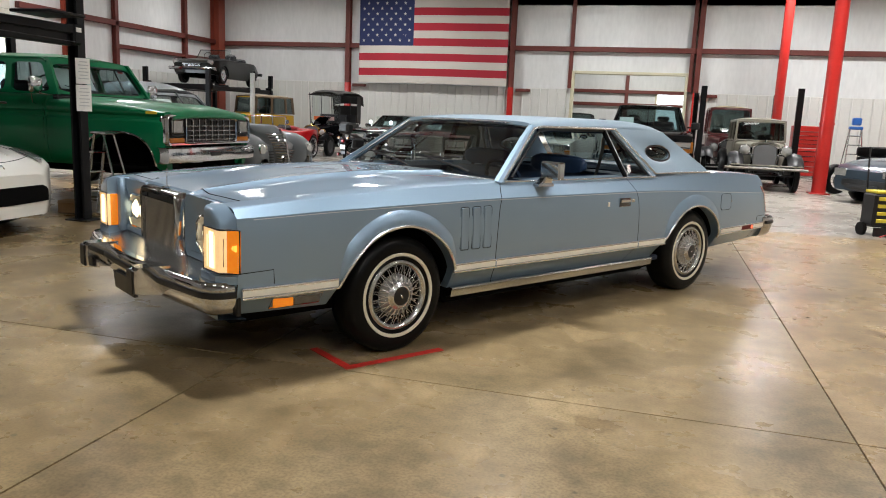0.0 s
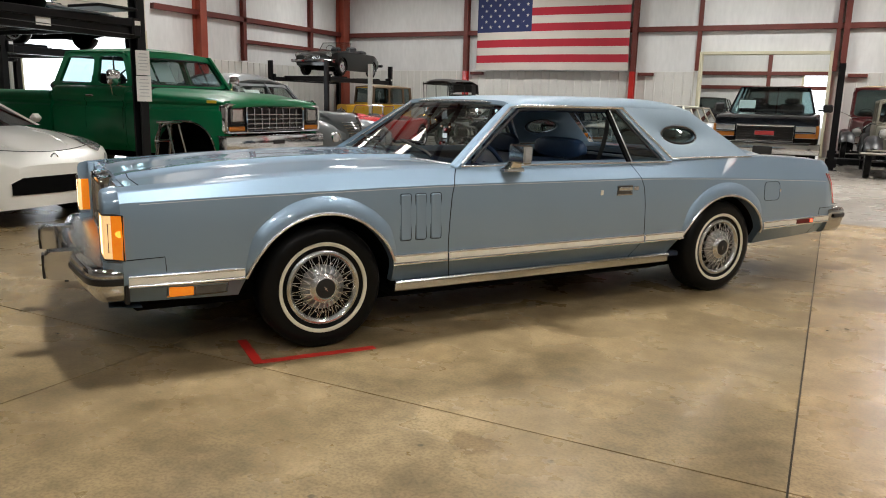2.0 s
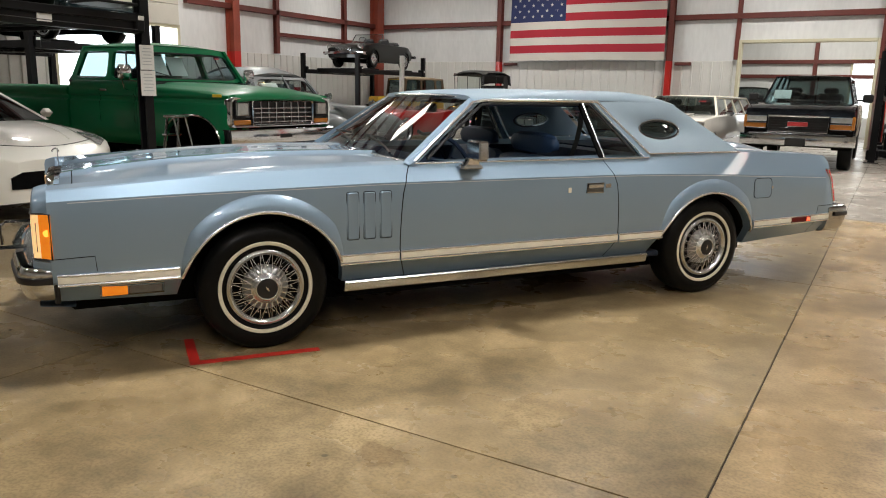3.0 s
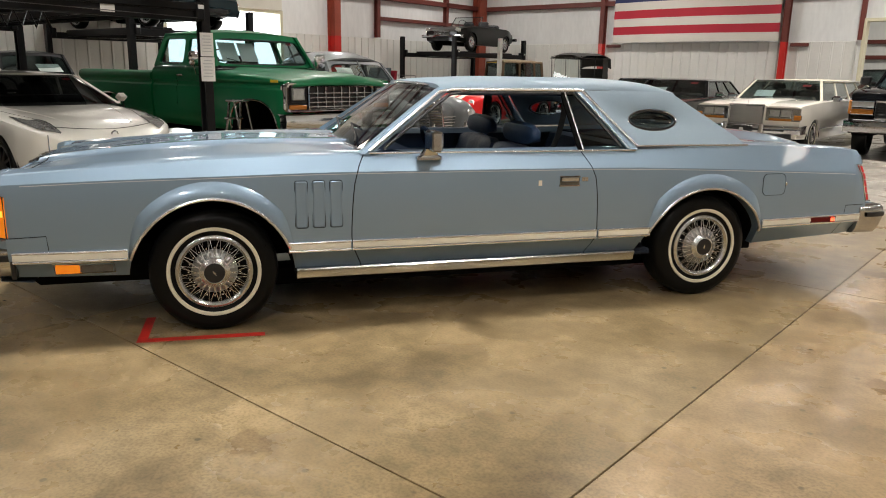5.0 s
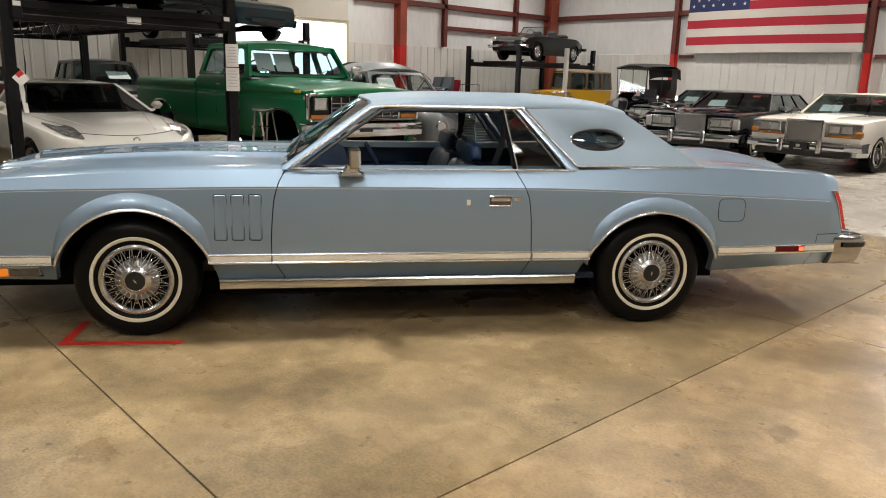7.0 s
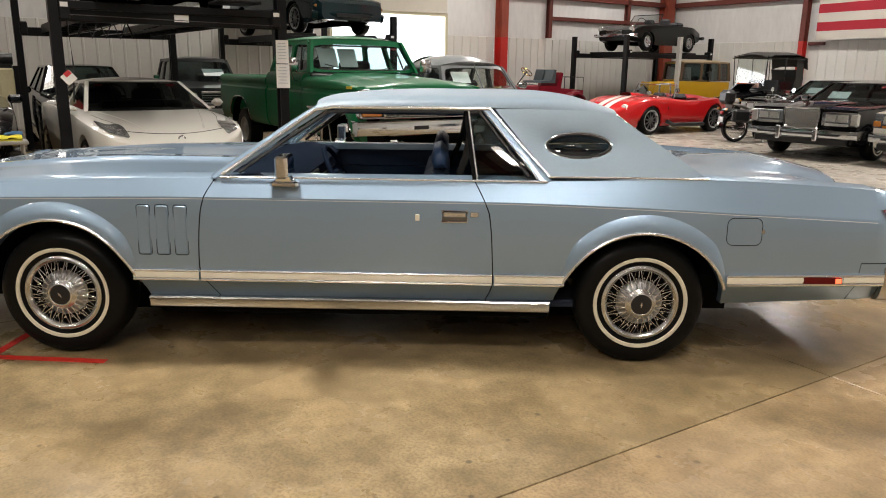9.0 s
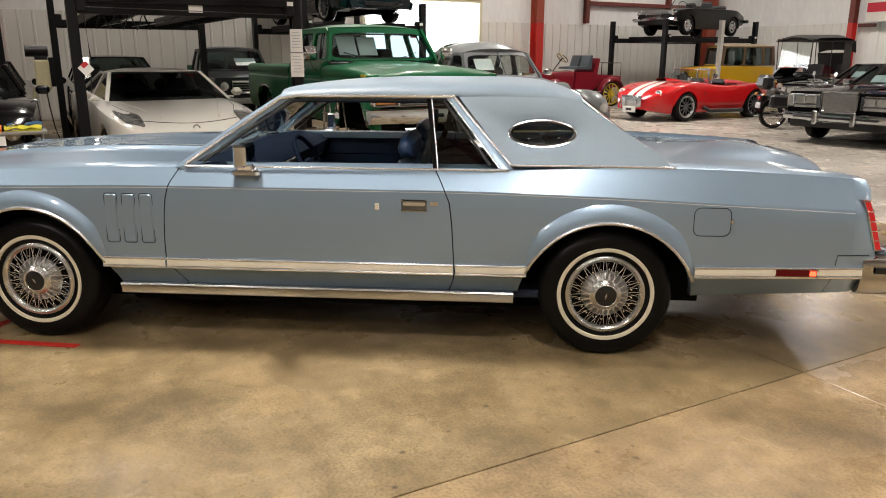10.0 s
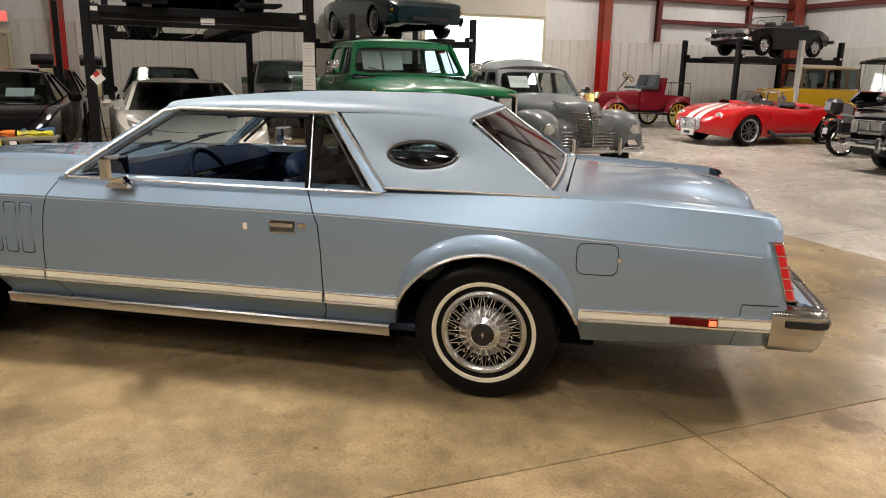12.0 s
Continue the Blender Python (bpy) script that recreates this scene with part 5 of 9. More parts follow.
# ---- back ----
for s in (-1, 1):
    end = lambda z: 4.286 + (0.838 - z) * 0.30 if z > 0.515 else 4.306
    rings = []
    for z in (0.362, 0.42, 0.46, 0.510, 0.516, 0.548, 0.60, 0.66, 0.72, 0.775, ease(ZC, 4.245) - 0.012, 0.83, 0.86):
        y = side_y(4.245, z)
        rings.append([(4.242, s * y, z), (4.255, s * (y - 0.001), z), (end(z) - 0.014, s * (y - 0.008), z), (end(z), s * (y - 0.016), z), (end(z) + 0.001, s * 0.78, z)])
    part("quarter_end", Shape().loft(rings), BLUE, coupe, sharp=50)
    tl = Shape().loft([[(x, s * y, z) for x, y in ((end(z), o), (end(z) + 0.034, o - 0.006), (end(z) + 0.044, o - 0.024), (end(z) + 0.044, 0.79), (end(z), 0.79))] for z, o in ((0.838, 0.936), (0.77, 0.957), (0.60, 0.962))], True, True)
    t = part("tail_lamp", tl, TAILRED, coupe, "tall red tail lamp with bright bars")
    for k in range(6):
        z = 0.838 - 0.238 * k / 5
        o = lerp([(0.60, 0.9635), (0.77, 0.9585), (0.838, 0.9375)], z)
        part("lamp_bar", Shape().tube([(end(z), s * o, z), (end(z) + 0.034, s * (o - 0.006), z), (end(z) + 0.046, s * (o - 0.024), z), (end(z) + 0.046, s * 0.80, z)], 0.0030, 5), CHROME, t)
    part("lamp_edge", Shape().tube([(end(z), s * o, z) for z, o in ((0.843, 0.938), (0.77, 0.960), (0.597, 0.965))] + [(end(0.597) + 0.05, s * 0.955, 0.597)], 0.0045, 6), CHROME, t)
    cap = Shape().loft([[(x, s * y, z) for y, z in ((0.78, zt), (0.880 - i, zt - 0.004), (0.889 - i, zt - 0.012), (side_y(4.245, 0.90) - i, 0.90), (side_y(4.245, 0.848) - i, 0.848), (0.78, 0.846))] for x, zt, i in ((4.240, 0.951, 0.0), (4.286, 0.947, 0.0), (4.304, 0.943, 0.002), (4.318, 0.930, 0.006), (4.326, 0.914, 0.012), (4.328, 0.912, 0.030))])
    part("quarter_cap", cap, BLUE, coupe, sharp=15)
part("tail_panel", Shape().loft([[(4.34, y, 0.62), (4.37, y, 0.56), (4.34, y, 0.42)] for y in (-0.8, 0.8)]), BLUE, coupe)
def rear_line():
    """Plan of the rear bumper: flat ends, tight corners and a slight bow."""
    half = [(4.308, 0.974), (4.42, 0.978), (4.50, 0.974), (4.530, 0.958), (4.548, 0.92), (4.556, 0.84), (4.564, 0.5), (4.568, 0.15)]
    pts = [Vector((x, -y)) for x, y in half] + [Vector((x, y)) for x, y in reversed(half)]
    out = []
    for k, p in enumerate(pts):
        d = pts[min(k + 1, len(pts) - 1)] - pts[max(k - 1, 0)]
        out.append((p, Vector((d.y, -d.x)).normalized()))
    return out


REARSECTION = [(-0.07, 0.022), (-0.050, 0.022), (-0.014, 0.016), (0.002, 0.0), (0.004, -0.020), (0.003, -0.070), (-0.003, -0.100), (-0.018, -0.150), (-0.042, -0.180), (-0.09, -0.190)]
rings = bumper_skin(rear_line(), [(o, 0.545 + z) for o, z in REARSECTION])
# chrome darkened in its colour to stand for the shaded floor it mirrors
rb = part("rear_bumper", Shape().loft(rings).poly(rings[0]).poly(rings[-1]), mat("darkened_chrome", (0.42, 0.42, 0.415), rough=0.15, metal=1.0, var=0.08, rvar=0.05), coupe, "chrome rear bumper with black rub strip", sharp=40)
part("rub_strip", Shape().loft(bumper_skin([(Vector((4.365, -0.9765)), Vector((0, -1)))] + rear_line()[1:-1] + [(Vector((4.365, 0.9765)), Vector((0, 1)))], [(o, 0.545 + z) for o, z in RUB])), BLACK, rb)
part("bumper_filler", Shape().loft(bumper_skin(rear_line()[1:-1], [(-0.04, 0.560), (-0.10, 0.572), (-0.16, 0.58)])), BLUE, rb)
for s in (-1, 1):
    part("bumper_guard", Shape().box((4.53, s * 0.42, 0.46), (0.07, 0.08, 0.22), 0.02), CHROME, rb)

# ---- cabin ----
part("cabin_floor", Shape().box((1.75, 0, 0.30), (2.0, 1.8, 0.04), 0.01).box((1.2, 0, 0.36), (1.6, 0.26, 0.12), 0.05), CARPET, coupe)
part("dashboard", Shape().loft([[(x, y, z) for x, z in ((0.80, 0.955), (1.0, 0.975), (1.17, 0.955), (1.215, 0.915), (1.20, 0.84), (1.13, 0.72), (1.06, 0.58), (0.8, 0.58))] for y in spread(-0.87, 0.87, 8)], True, True), NAVYDARK, coupe, "dark navy padded dashboard")
part("instrument_panel", Shape().box((1.215, -0.40, 0.865), (0.02, 0.62, 0.085), 0.008).box((1.19, 0.35, 0.83), (0.02, 0.7, 0.02), 0.005), BLACK, coupe)
sw = part("steering_wheel", Shape(pose(1.40, -0.40, 0.905, 0, -28, 0)).tube([(0, 0.18 * math.cos(2 * math.pi * i / 32), 0.18 * math.sin(2 * math.pi * i / 32)) for i in range(32)], 0.014, 8, True).box((-0.01, 0, 0), (0.03, 0.12, 0.09), 0.02).box((-0.005, 0.1, -0.01), (0.015, 0.17, 0.03), 0.005).box((-0.005, -0.1, -0.01), (0.015, 0.17, 0.03), 0.005), NAVYDARK, coupe, "dark steering wheel")
part("steering_column", Shape().cyl((1.39, -0.40, 0.90), (1.12, -0.40, 0.78), 0.035), NAVYDARK, sw)


def seat(name, x, y, w):
    """A seat with cushion, tufted leaning back and headrest."""
    root = part(name, Shape().loft([[(px, y + py, pz) for px, pz in ((x, 0.40), (x - 0.04, 0.50), (x, 0.545), (x + 0.25, 0.545), (x + 0.50, 0.515), (x + 0.52, 0.40))] for py in (-w / 2, -w / 2 + 0.03, 0, w / 2 - 0.03, w / 2)], True, True), NAVY, coupe, "navy vinyl seat")
    rows = []
    for k, py in enumerate(spread(-w / 2, w / 2, 12)):
        e = 1 - (abs(py) / (w / 2)) ** 6
        puff = 0.012 * math.cos(6 * math.pi * py / w)
        rows.append([(x + px - (0.0 if i in (0, 5) else puff * (1 if i < 3 else -1)), y + py, 0.50 + (pz - 0.50) * (0.93 + 0.07 * e)) for i, (px, pz) in enumerate(((0.40, 0.50), (0.44, 0.70), (0.50, 0.90), (0.545, 0.955), (0.61, 0.95), (0.64, 0.88), (0.60, 0.50)))])
    part("backrest", Shape().loft(rows, True, True), NAVY, root)
    rows = []
    for t in (-1, -0.97, -0.88, -0.7, -0.35, 0, 0.35, 0.7, 0.88, 0.97, 1):
        k = (1 - abs(t) ** 5) ** 0.5 if abs(t) < 1 else 0.0
        rows.append([(x + 0.585 + (px - 0.585) * (0.35 + 0.65 * k), y + t * w * 0.37, 1.035 + (pz - 1.035) * (0.25 + 0.75 * k)) for px, pz in ((0.55, 0.97), (0.532, 1.03), (0.55, 1.09), (0.59, 1.105), (0.63, 1.06), (0.63, 0.98))])
    part("headrest", Shape().loft(rows, True, True), NAVY, root)
    part("headrest_post", Shape().cyl((x + 0.585, y - 0.05, 0.93), (x + 0.585, y - 0.05, 1.0), 0.006, n=8).cyl((x + 0.585, y + 0.05, 0.93), (x + 0.585, y + 0.05, 1.0), 0.006, n=8), CHROME, root)
    return root


seat("front_seat", 1.40, -0.40, 0.74)
seat("front_seat", 1.40, 0.40, 0.74)
rs = part("rear_seat", Shape().loft([[(px, y, pz) for px, pz in ((2.15, 0.40), (2.12, 0.50), (2.2, 0.53), (2.55, 0.52), (2.60, 0.40))] for y in spread(-0.72, 0.72, 8)], True, True), NAVY, coupe, "navy vinyl rear bench")
part("backrest", Shape().loft([[(px + 0.008 * math.cos(9 * y), y, pz) for px, pz in ((2.55, 0.50), (2.62, 0.75), (2.70, 0.94), (2.80, 0.955), (2.85, 0.85), (2.80, 0.50))] for y in spread(-0.72, 0.72, 16)], True, True), NAVY, rs)
part("parcel_shelf", Shape().box((3.05, 0, 0.955), (0.50, 1.5, 0.02), 0.005), NAVYDARK, coupe)
for s in (-1, 1):
    dp = part("door_panel", Shape().loft([[(x, s * (0.90 if z > 0.9 else 0.885 - 0.03 * (0.62 < z < 0.72)), z) for z in (0.34, 0.60, 0.63, 0.70, 0.73, 0.90, 0.955)] for x in spread(0.85, 2.60, 10)]), NAVY, coupe, "navy door trim panel")
    part("armrest", Shape().box((1.65, s * 0.845, 0.70), (0.75, 0.09, 0.06), 0.02), NAVY, dp)
    part("trim_strip", Shape().box((1.70, s * 0.888, 0.80), (1.5, 0.008, 0.012), 0.002), CHROME, dp)
    part("seat_belt", Shape().loft([[(2.13 + 0.02 * f - 0.25 * f * f, s * (0.70 - 0.02 * f), 1.25 - 0.55 * f), (2.17 + 0.02 * f - 0.25 * f * f, s * (0.70 - 0.02 * f), 1.25 - 0.55 * f)] for f in spread(0, 1, 6)]), BLACK, coupe)
part("rear_view_mirror", Shape().box((1.36, 0.0, 1.255), (0.03, 0.25, 0.06), 0.012).cyl((1.37, 0, 1.28), (1.38, 0, 1.33), 0.008, n=8), BLACK, coupe)
for s in (-1, 1):
    part("sun_visor", Shape().box((1.43, s * 0.36, 1.298), (0.14, 0.48, 0.015), 0.006), NAVY, coupe)
for s in (-1, 1):
    part("roof_lining_rail", Shape().tube([(1.40, s * 0.70, 1.292), (2.2, s * 0.70, 1.292)], 0.012, 6), NAVYDARK, coupe)

# ---- kit for the parked vehicles ----
SILVER = mat("silver_wheel_paint", (0.50, 0.50, 0.50), rough=0.3, metal=0.8, var=0.06)
DARKRIM = mat("dark_grey_wheel", (0.10, 0.10, 0.105), rough=0.35, metal=0.6)
STICKER = mat("red_sticker", (0.55, 0.03, 0.04), rough=0.6)
SEATS = mat("dark_seat_cloth", (0.03, 0.03, 0.033), rough=0.8, var=0.2)
CARD = mat("window_card", (0.68, 0.76, 0.74), rough=0.7, var=0.05)
_wheels = {}


def wheel_set(style, r, w):
    """Meshes of one wheel, axle along y, face at -y: tyre, rim and what the style adds."""
    key = (style, r, w)
    if key in _wheels:
        return _wheels[key]
    h = w / 2
    ri = r * {"alloy": 0.72, "hubcap": 0.60, "wood": 0.86, "truck": 0.55, "moto": 0.80, "plain": 0.6, "whitewall": 0.60}[style]
    ty = Shape().lathe([(ri, -h * 0.6), (ri + 0.01, -h * 0.92), (r * 0.5 + ri * 0.5, -h), (r - 0.02, -h * 0.9), (r, -h * 0.6), (r, h * 0.6), (r - 0.02, h * 0.9), (r * 0.5 + ri * 0.5, h), (ri, h * 0.6)], 36)
    out = [("tyre", ty.mesh("tyre", RUBBER), "")]
    if style == "alloy":
        rim = Shape().lathe([(ri * 0.86, -h * 0.5), (ri * 0.95, -h * 0.9), (ri + 0.004, -h * 0.95), (ri + 0.006, -h * 0.5)], 36)
        out.append(("rim", rim.mesh("rim", SILVER), ""))
        sp = Shape().lathe([(0, -h * 0.8), (ri * 0.2, -h * 0.8), (ri * 0.24, -h * 0.6)], 16)
        for i in range(10):
            a = 2 * math.pi * i / 10
            sp.box(((ri * 0.55), -h * 0.72, 0), (ri * 0.75, 0.02, 0.028), 0.005, pose(0, 0, 0, 0, math.degrees(a), 0))
        out.append(("spokes", sp.mesh("spokes", DARKRIM), ""))
        out.append(("brake_disc", Shape().lathe([(0, -h * 0.2), (ri * 0.95, -h * 0.2)], 20).mesh("brake_disc", UNDER), ""))
    elif style in ("hubcap", "whitewall", "truck"):
        rim = Shape().lathe([(0.0, -h * 0.95), (ri * 0.28, -h * 0.93), (ri * 0.42, -h * 0.72), (ri * 0.7, -h * 0.66), (ri * 0.92, -h * 0.8), (ri, -h * 0.95), (ri + 0.012, -h * 0.85)], 32)
        out.append(("hubcap", rim.mesh("hubcap", CHROME if style != "truck" else SILVER), ""))
        if style == "whitewall":
            out.append(("whitewall", Shape().lathe([(ri + 0.03, -h * 0.985), (ri + 0.034, -h * 1.025), (ri + 0.06, -h * 1.03), (ri + 0.065, -h * 1.0)], 36).mesh("whitewall", WHITEWALL), ""))
    elif style == "wood":
        sp = Shape().lathe([(ri * 0.93, -h * 0.5), (ri + 0.004, -h * 0.6), (ri + 0.004, h * 0.6), (ri * 0.93, h * 0.5), (ri * 0.93, -h * 0.5)], 32)
        for i in range(12):
            a = 2 * math.pi * i / 12
            sp.cyl((0.05 * math.cos(a), 0, 0.05 * math.sin(a)), (ri * 0.95 * math.cos(a), 0, ri * 0.95 * math.sin(a)), 0.017, 0.013, 8)
        sp.cyl((0, -0.07, 0), (0, 0.06, 0), 0.06, 0.06, 16)
        out.append(("spokes", sp.mesh("spokes", mat("yellow_wheel_paint", (0.66, 0.46, 0.03), rough=0.4)), "yellow wooden spokes"))
    elif style == "moto":
        sp = Shape().lathe([(ri * 0.94, -h * 0.3), (ri + 0.004, -h * 0.5), (ri + 0.004, h * 0.5), (ri * 0.94, h * 0.3), (ri * 0.94, -h * 0.3)], 32)
        for i in range(18):
            a = 2 * math.pi * i / 18
            sp.cyl((0.03 * math.cos(a + 0.5), 0, 0.03 * math.sin(a + 0.5)), (ri * 0.95 * math.cos(a), 0, ri * 0.95 * math.sin(a)), 0.003, 0.003, 5, False)
        sp.cyl((0, -0.05, 0), (0, 0.05, 0), 0.05, 0.05, 14)
        out.append(("spokes", sp.mesh("spokes", CHROME), ""))
    else:
        out.append(("rim", Shape().lathe([(0, -h * 0.5), (ri * 0.4, -h * 0.55), (ri * 0.9, -h * 0.4), (ri + 0.01, -h * 0.9)], 28).mesh("rim", DARKRIM), ""))
    _wheels[key] = out
    return out


def wheels(root, spots, r, w, style, z=None):
    """spots: (x, y) of each wheel; the face turns outwards."""
    ms = wheel_set(style, r, w)
    for x, y in spots:
        wh = part("wheel", ms[0][1], None, root, at=pose(x, y, z if z is not None else r, 0, (x * 37 + y * 11) % 90, 0 if y < 0 else 180))
        for nm, me, lab in ms[1:]:
            part(nm, me, None, wh, lab)


def hull(x0, x1, w, zb, zs, zt, arches, plan, p=0.5, n=30, low=0.93, waist=0.985):
    """A car body lofted along x: bottom, shoulder and centre heights, wheel openings, plan of the width."""
    cols = set(spread(x0, x1, n))
    for c, a, top in arches:
        cols = {x for x in cols if abs(x - c) > a * 1.02}
        cols |= set(round_spread(c, a, 16)) | {c - a * 1.001, c + a * 1.001}
    rings = []
    for x in sorted(v for v in cols if x0 <= v <= x1):
        hw, s, t, b = w * ease(plan, x), ease(zs, x), ease(zt, x), lerp(zb, x)
        for c, a, top in arches:
            if abs(x - c) < a:
                b = max(b, b + (top - b) * math.sqrt(max(0, 1 - ((x - c) / a) ** 2)))
        b = min(b, s - 0.03)
        half = [(hw * 0.6, b)]
        for k in range(7):
            f = k / 6
            z = b + (s - b) * f
            g = (z - lerp(zb, x)) / max(0.05, s - lerp(zb, x))
            half.append((hw * ease([(0, low), (0.25, 0.985), (0.5, 1.0), (0.85, 0.995), (1.0, waist)], g), z))
        for a in (12, 28, 45, 62, 78, 90):
            half.append((hw * waist * math.cos(radians(a)) ** p if a < 90 else 0.0, s + (t - s) * math.sin(radians(a)) ** p))
        rings.append([(x, -y, z) for y, z in half] + [(x, y, z) for y, z in reversed(half[:-1])])
    sh = Shape().loft(rings)
    sh.poly(list(reversed(rings[0])))
    sh.poly(rings[-1])
    return sh


def housings(root, arches, y_out, y_in, zb=0.25):
    for c, a, top in arches:
        for s in (-1, 1):
            rr = [[(c - (a + 0.01) * math.cos(math.pi * i / 14), s * y, zb + (top - zb + 0.012) * math.sin(math.pi * i / 14)) for i in range(15)] for y in (y_out - 0.02, y_in)]
            part("wheel_housing", Shape().loft(rr).poly(rr[1]), UNDER, root)


def cabin(root, roofmat, glassmat, base_a, base_d, roof_a, roof_d, posts=(0.5,), crown=0.04, pw=0.05, postmat=None, bow=0.06, trim=None, back_glass=True, frame_w=None):
    """Roof, posts and panes. base_a, base_d, roof_a, roof_d: (x, half width, z) of front and back corners."""
    A, D, a, d = (Vector(v) for v in (base_a, base_d, roof_a, roof_d))
    rows = []
    for f in spread(0, 1, 10):
        q = a.lerp(d, f)
        end = 1 - (2 * f - 1) ** 4
        rows.append([(q.x - (bow * 0.5 * (1 - t * t) if f == 0 else 0) + (bow * 0.5 * (1 - t * t) if f == 1 else 0), t * q.y, q.z + crown * (1 - abs(t) ** 2.6) * (0.35 + 0.65 * end)) for t in spread(-1, 1, 12)])
    rim = lambda r, dz: [(x, y, z + dz) for x, y, z in r]
    sh = Shape().loft(rows)
    sh.loft([[(r[0][0], r[0][1] * 1.0, r[0][2]) for r in rows], [(r[0][0], r[0][1] * 1.02, r[0][2] - 0.03) for r in rows], [(r[0][0], r[0][1] * 0.98, r[0][2] - 0.045) for r in rows]])
    sh.loft([[(r[-1][0], r[-1][1] * 1.0, r[-1][2]) for r in rows], [(r[-1][0], r[-1][1] * 1.02, r[-1][2] - 0.03) for r in rows], [(r[-1][0], r[-1][1] * 0.98, r[-1][2] - 0.045) for r in rows]])
    sh.loft([rows[0], rim(rows[0], -0.035)]).loft([rows[-1], rim(rows[-1], -0.035)])
    part("roof", sh, roofmat, root)
    for s in (-1, 1):
        fs = [0.0] + list(posts) + [1.0]
        lo = [A.lerp(D, f) for f in fs]
        hi = [a.lerp(d, f) for f in fs]
        for i, (u, v) in enumerate(zip(lo, hi)):
            wd = pw if 0 < i < len(fs) - 1 else pw * 1.2
            part("roof_post", Shape().loft([[(q.x + dx, s * (q.y - dy), q.z) for dx, dy in ((-wd / 2, 0.0), (wd / 2, 0.0), (wd / 2, 0.045), (-wd / 2, 0.045))] for q in (u, v)], True), postmat or roofmat, root)
        for u0, u1, v0, v1 in zip(lo, lo[1:], hi, hi[1:]):
            g = part("side_window", Shape().quad(*[(q.x, s * (q.y - 0.02), q.z) for q in (u0, u1, v1, v0)]), glassmat, root)
            g.visible_shadow = False
        if trim:
            part("window_trim", Shape().tube([(q.x, s * (q.y + 0.002), q.z + 0.004) for q in (A, D)], 0.007, 5), trim, root)

    if frame_w:
        mu, low, top = frame_w
        for s in (-1, 1):
            cuts = [0.0] + list(posts) + [1.0]
            for f0, f1 in zip(cuts, cuts[1:]):
                part("window_surround", frame_ring(lambda u, v: A.lerp(D, u).lerp(a.lerp(d, u), v), f0, f1, (D - A).length, (a - A).length, mu, low, top, lambda p: (p.x, s * (p.y + 0.004), p.z), (0, -s * 0.03, 0)), postmat or roofmat, root)
        part("windshield_surround", frame_ring(lambda u, v: Vector((A.lerp(a, v).x - bow * (1 - (2 * u - 1) ** 2), (2 * u - 1) * A.lerp(a, v).y, A.lerp(a, v).z)), 0.0, 1.0, A.y * 2, (a - A).length, mu, low, top, lambda p: (p.x - 0.008, p.y, p.z + 0.004), (0.03, 0, 0)), postmat or roofmat, root)

    def pane(lo, hi, b):
        return [[(q.x + b * (1 - t * t), t * (q.y - 0.03), q.z) for t in spread(-1, 1, 8)] for q in (lo, lo.lerp(hi, 0.5), hi)]
    g = part("windshield", Shape().loft(pane(A, a, -bow)), glassmat, root)
    g.visible_shadow = False
    if trim:
        rr = pane(A, a, -bow)
        part("windshield_trim", Shape().tube(rr[0], 0.008, 5).tube(rr[-1], 0.008, 5), trim, g)
    if back_glass:
        g = part("back_window", Shape().loft(pane(D, d, bow)), glassmat, root)
        g.visible_shadow = False


def frame_ring(surf, f0, f1, length, height, mu, low, top, place, inset):
    """A surround with a round-cornered opening on the surface surf(u, v) between u = f0 and f1."""
    n = 40
    outer, inner = [], []
    for i in range(n):
        an = 2 * math.pi * (i + 0.5) / n
        c, q = math.cos(an), math.sin(an)
        k = max(abs(c), abs(q))
        outer.append((c / k, q / k))
        e = (abs(c) ** 7 + abs(q) ** 7) ** (-1 / 7)
        inner.append((c * e, q * e))
    u0, u1 = f0 + mu / length, f1 - mu / length
    v0, v1 = low / height, 1 - top / height
    ro = [place(surf(f0 + (f1 - f0) * (x + 1) / 2, (y + 1) / 2)) for x, y in outer]
    ri = [place(surf(u0 + (u1 - u0) * (x + 1) / 2, v0 + (v1 - v0) * (y + 1) / 2)) for x, y in inner]
    rb = [tuple(Vector(p) + Vector(inset)) for p in ri]
    return Shape().loft([ro, ri, rb], True)


def hull_top(x, y, w, zs, zt, plan, p, waist=0.985):
    """Height of a hull() body above (x, y)."""
    k = min(0.999, abs(y) / (w * ease(plan, x) * waist))
    s, t = ease(zs, x), ease(zt, x)
    return s + (t - s) * (1 - k ** (2 / p)) ** (p / 2)


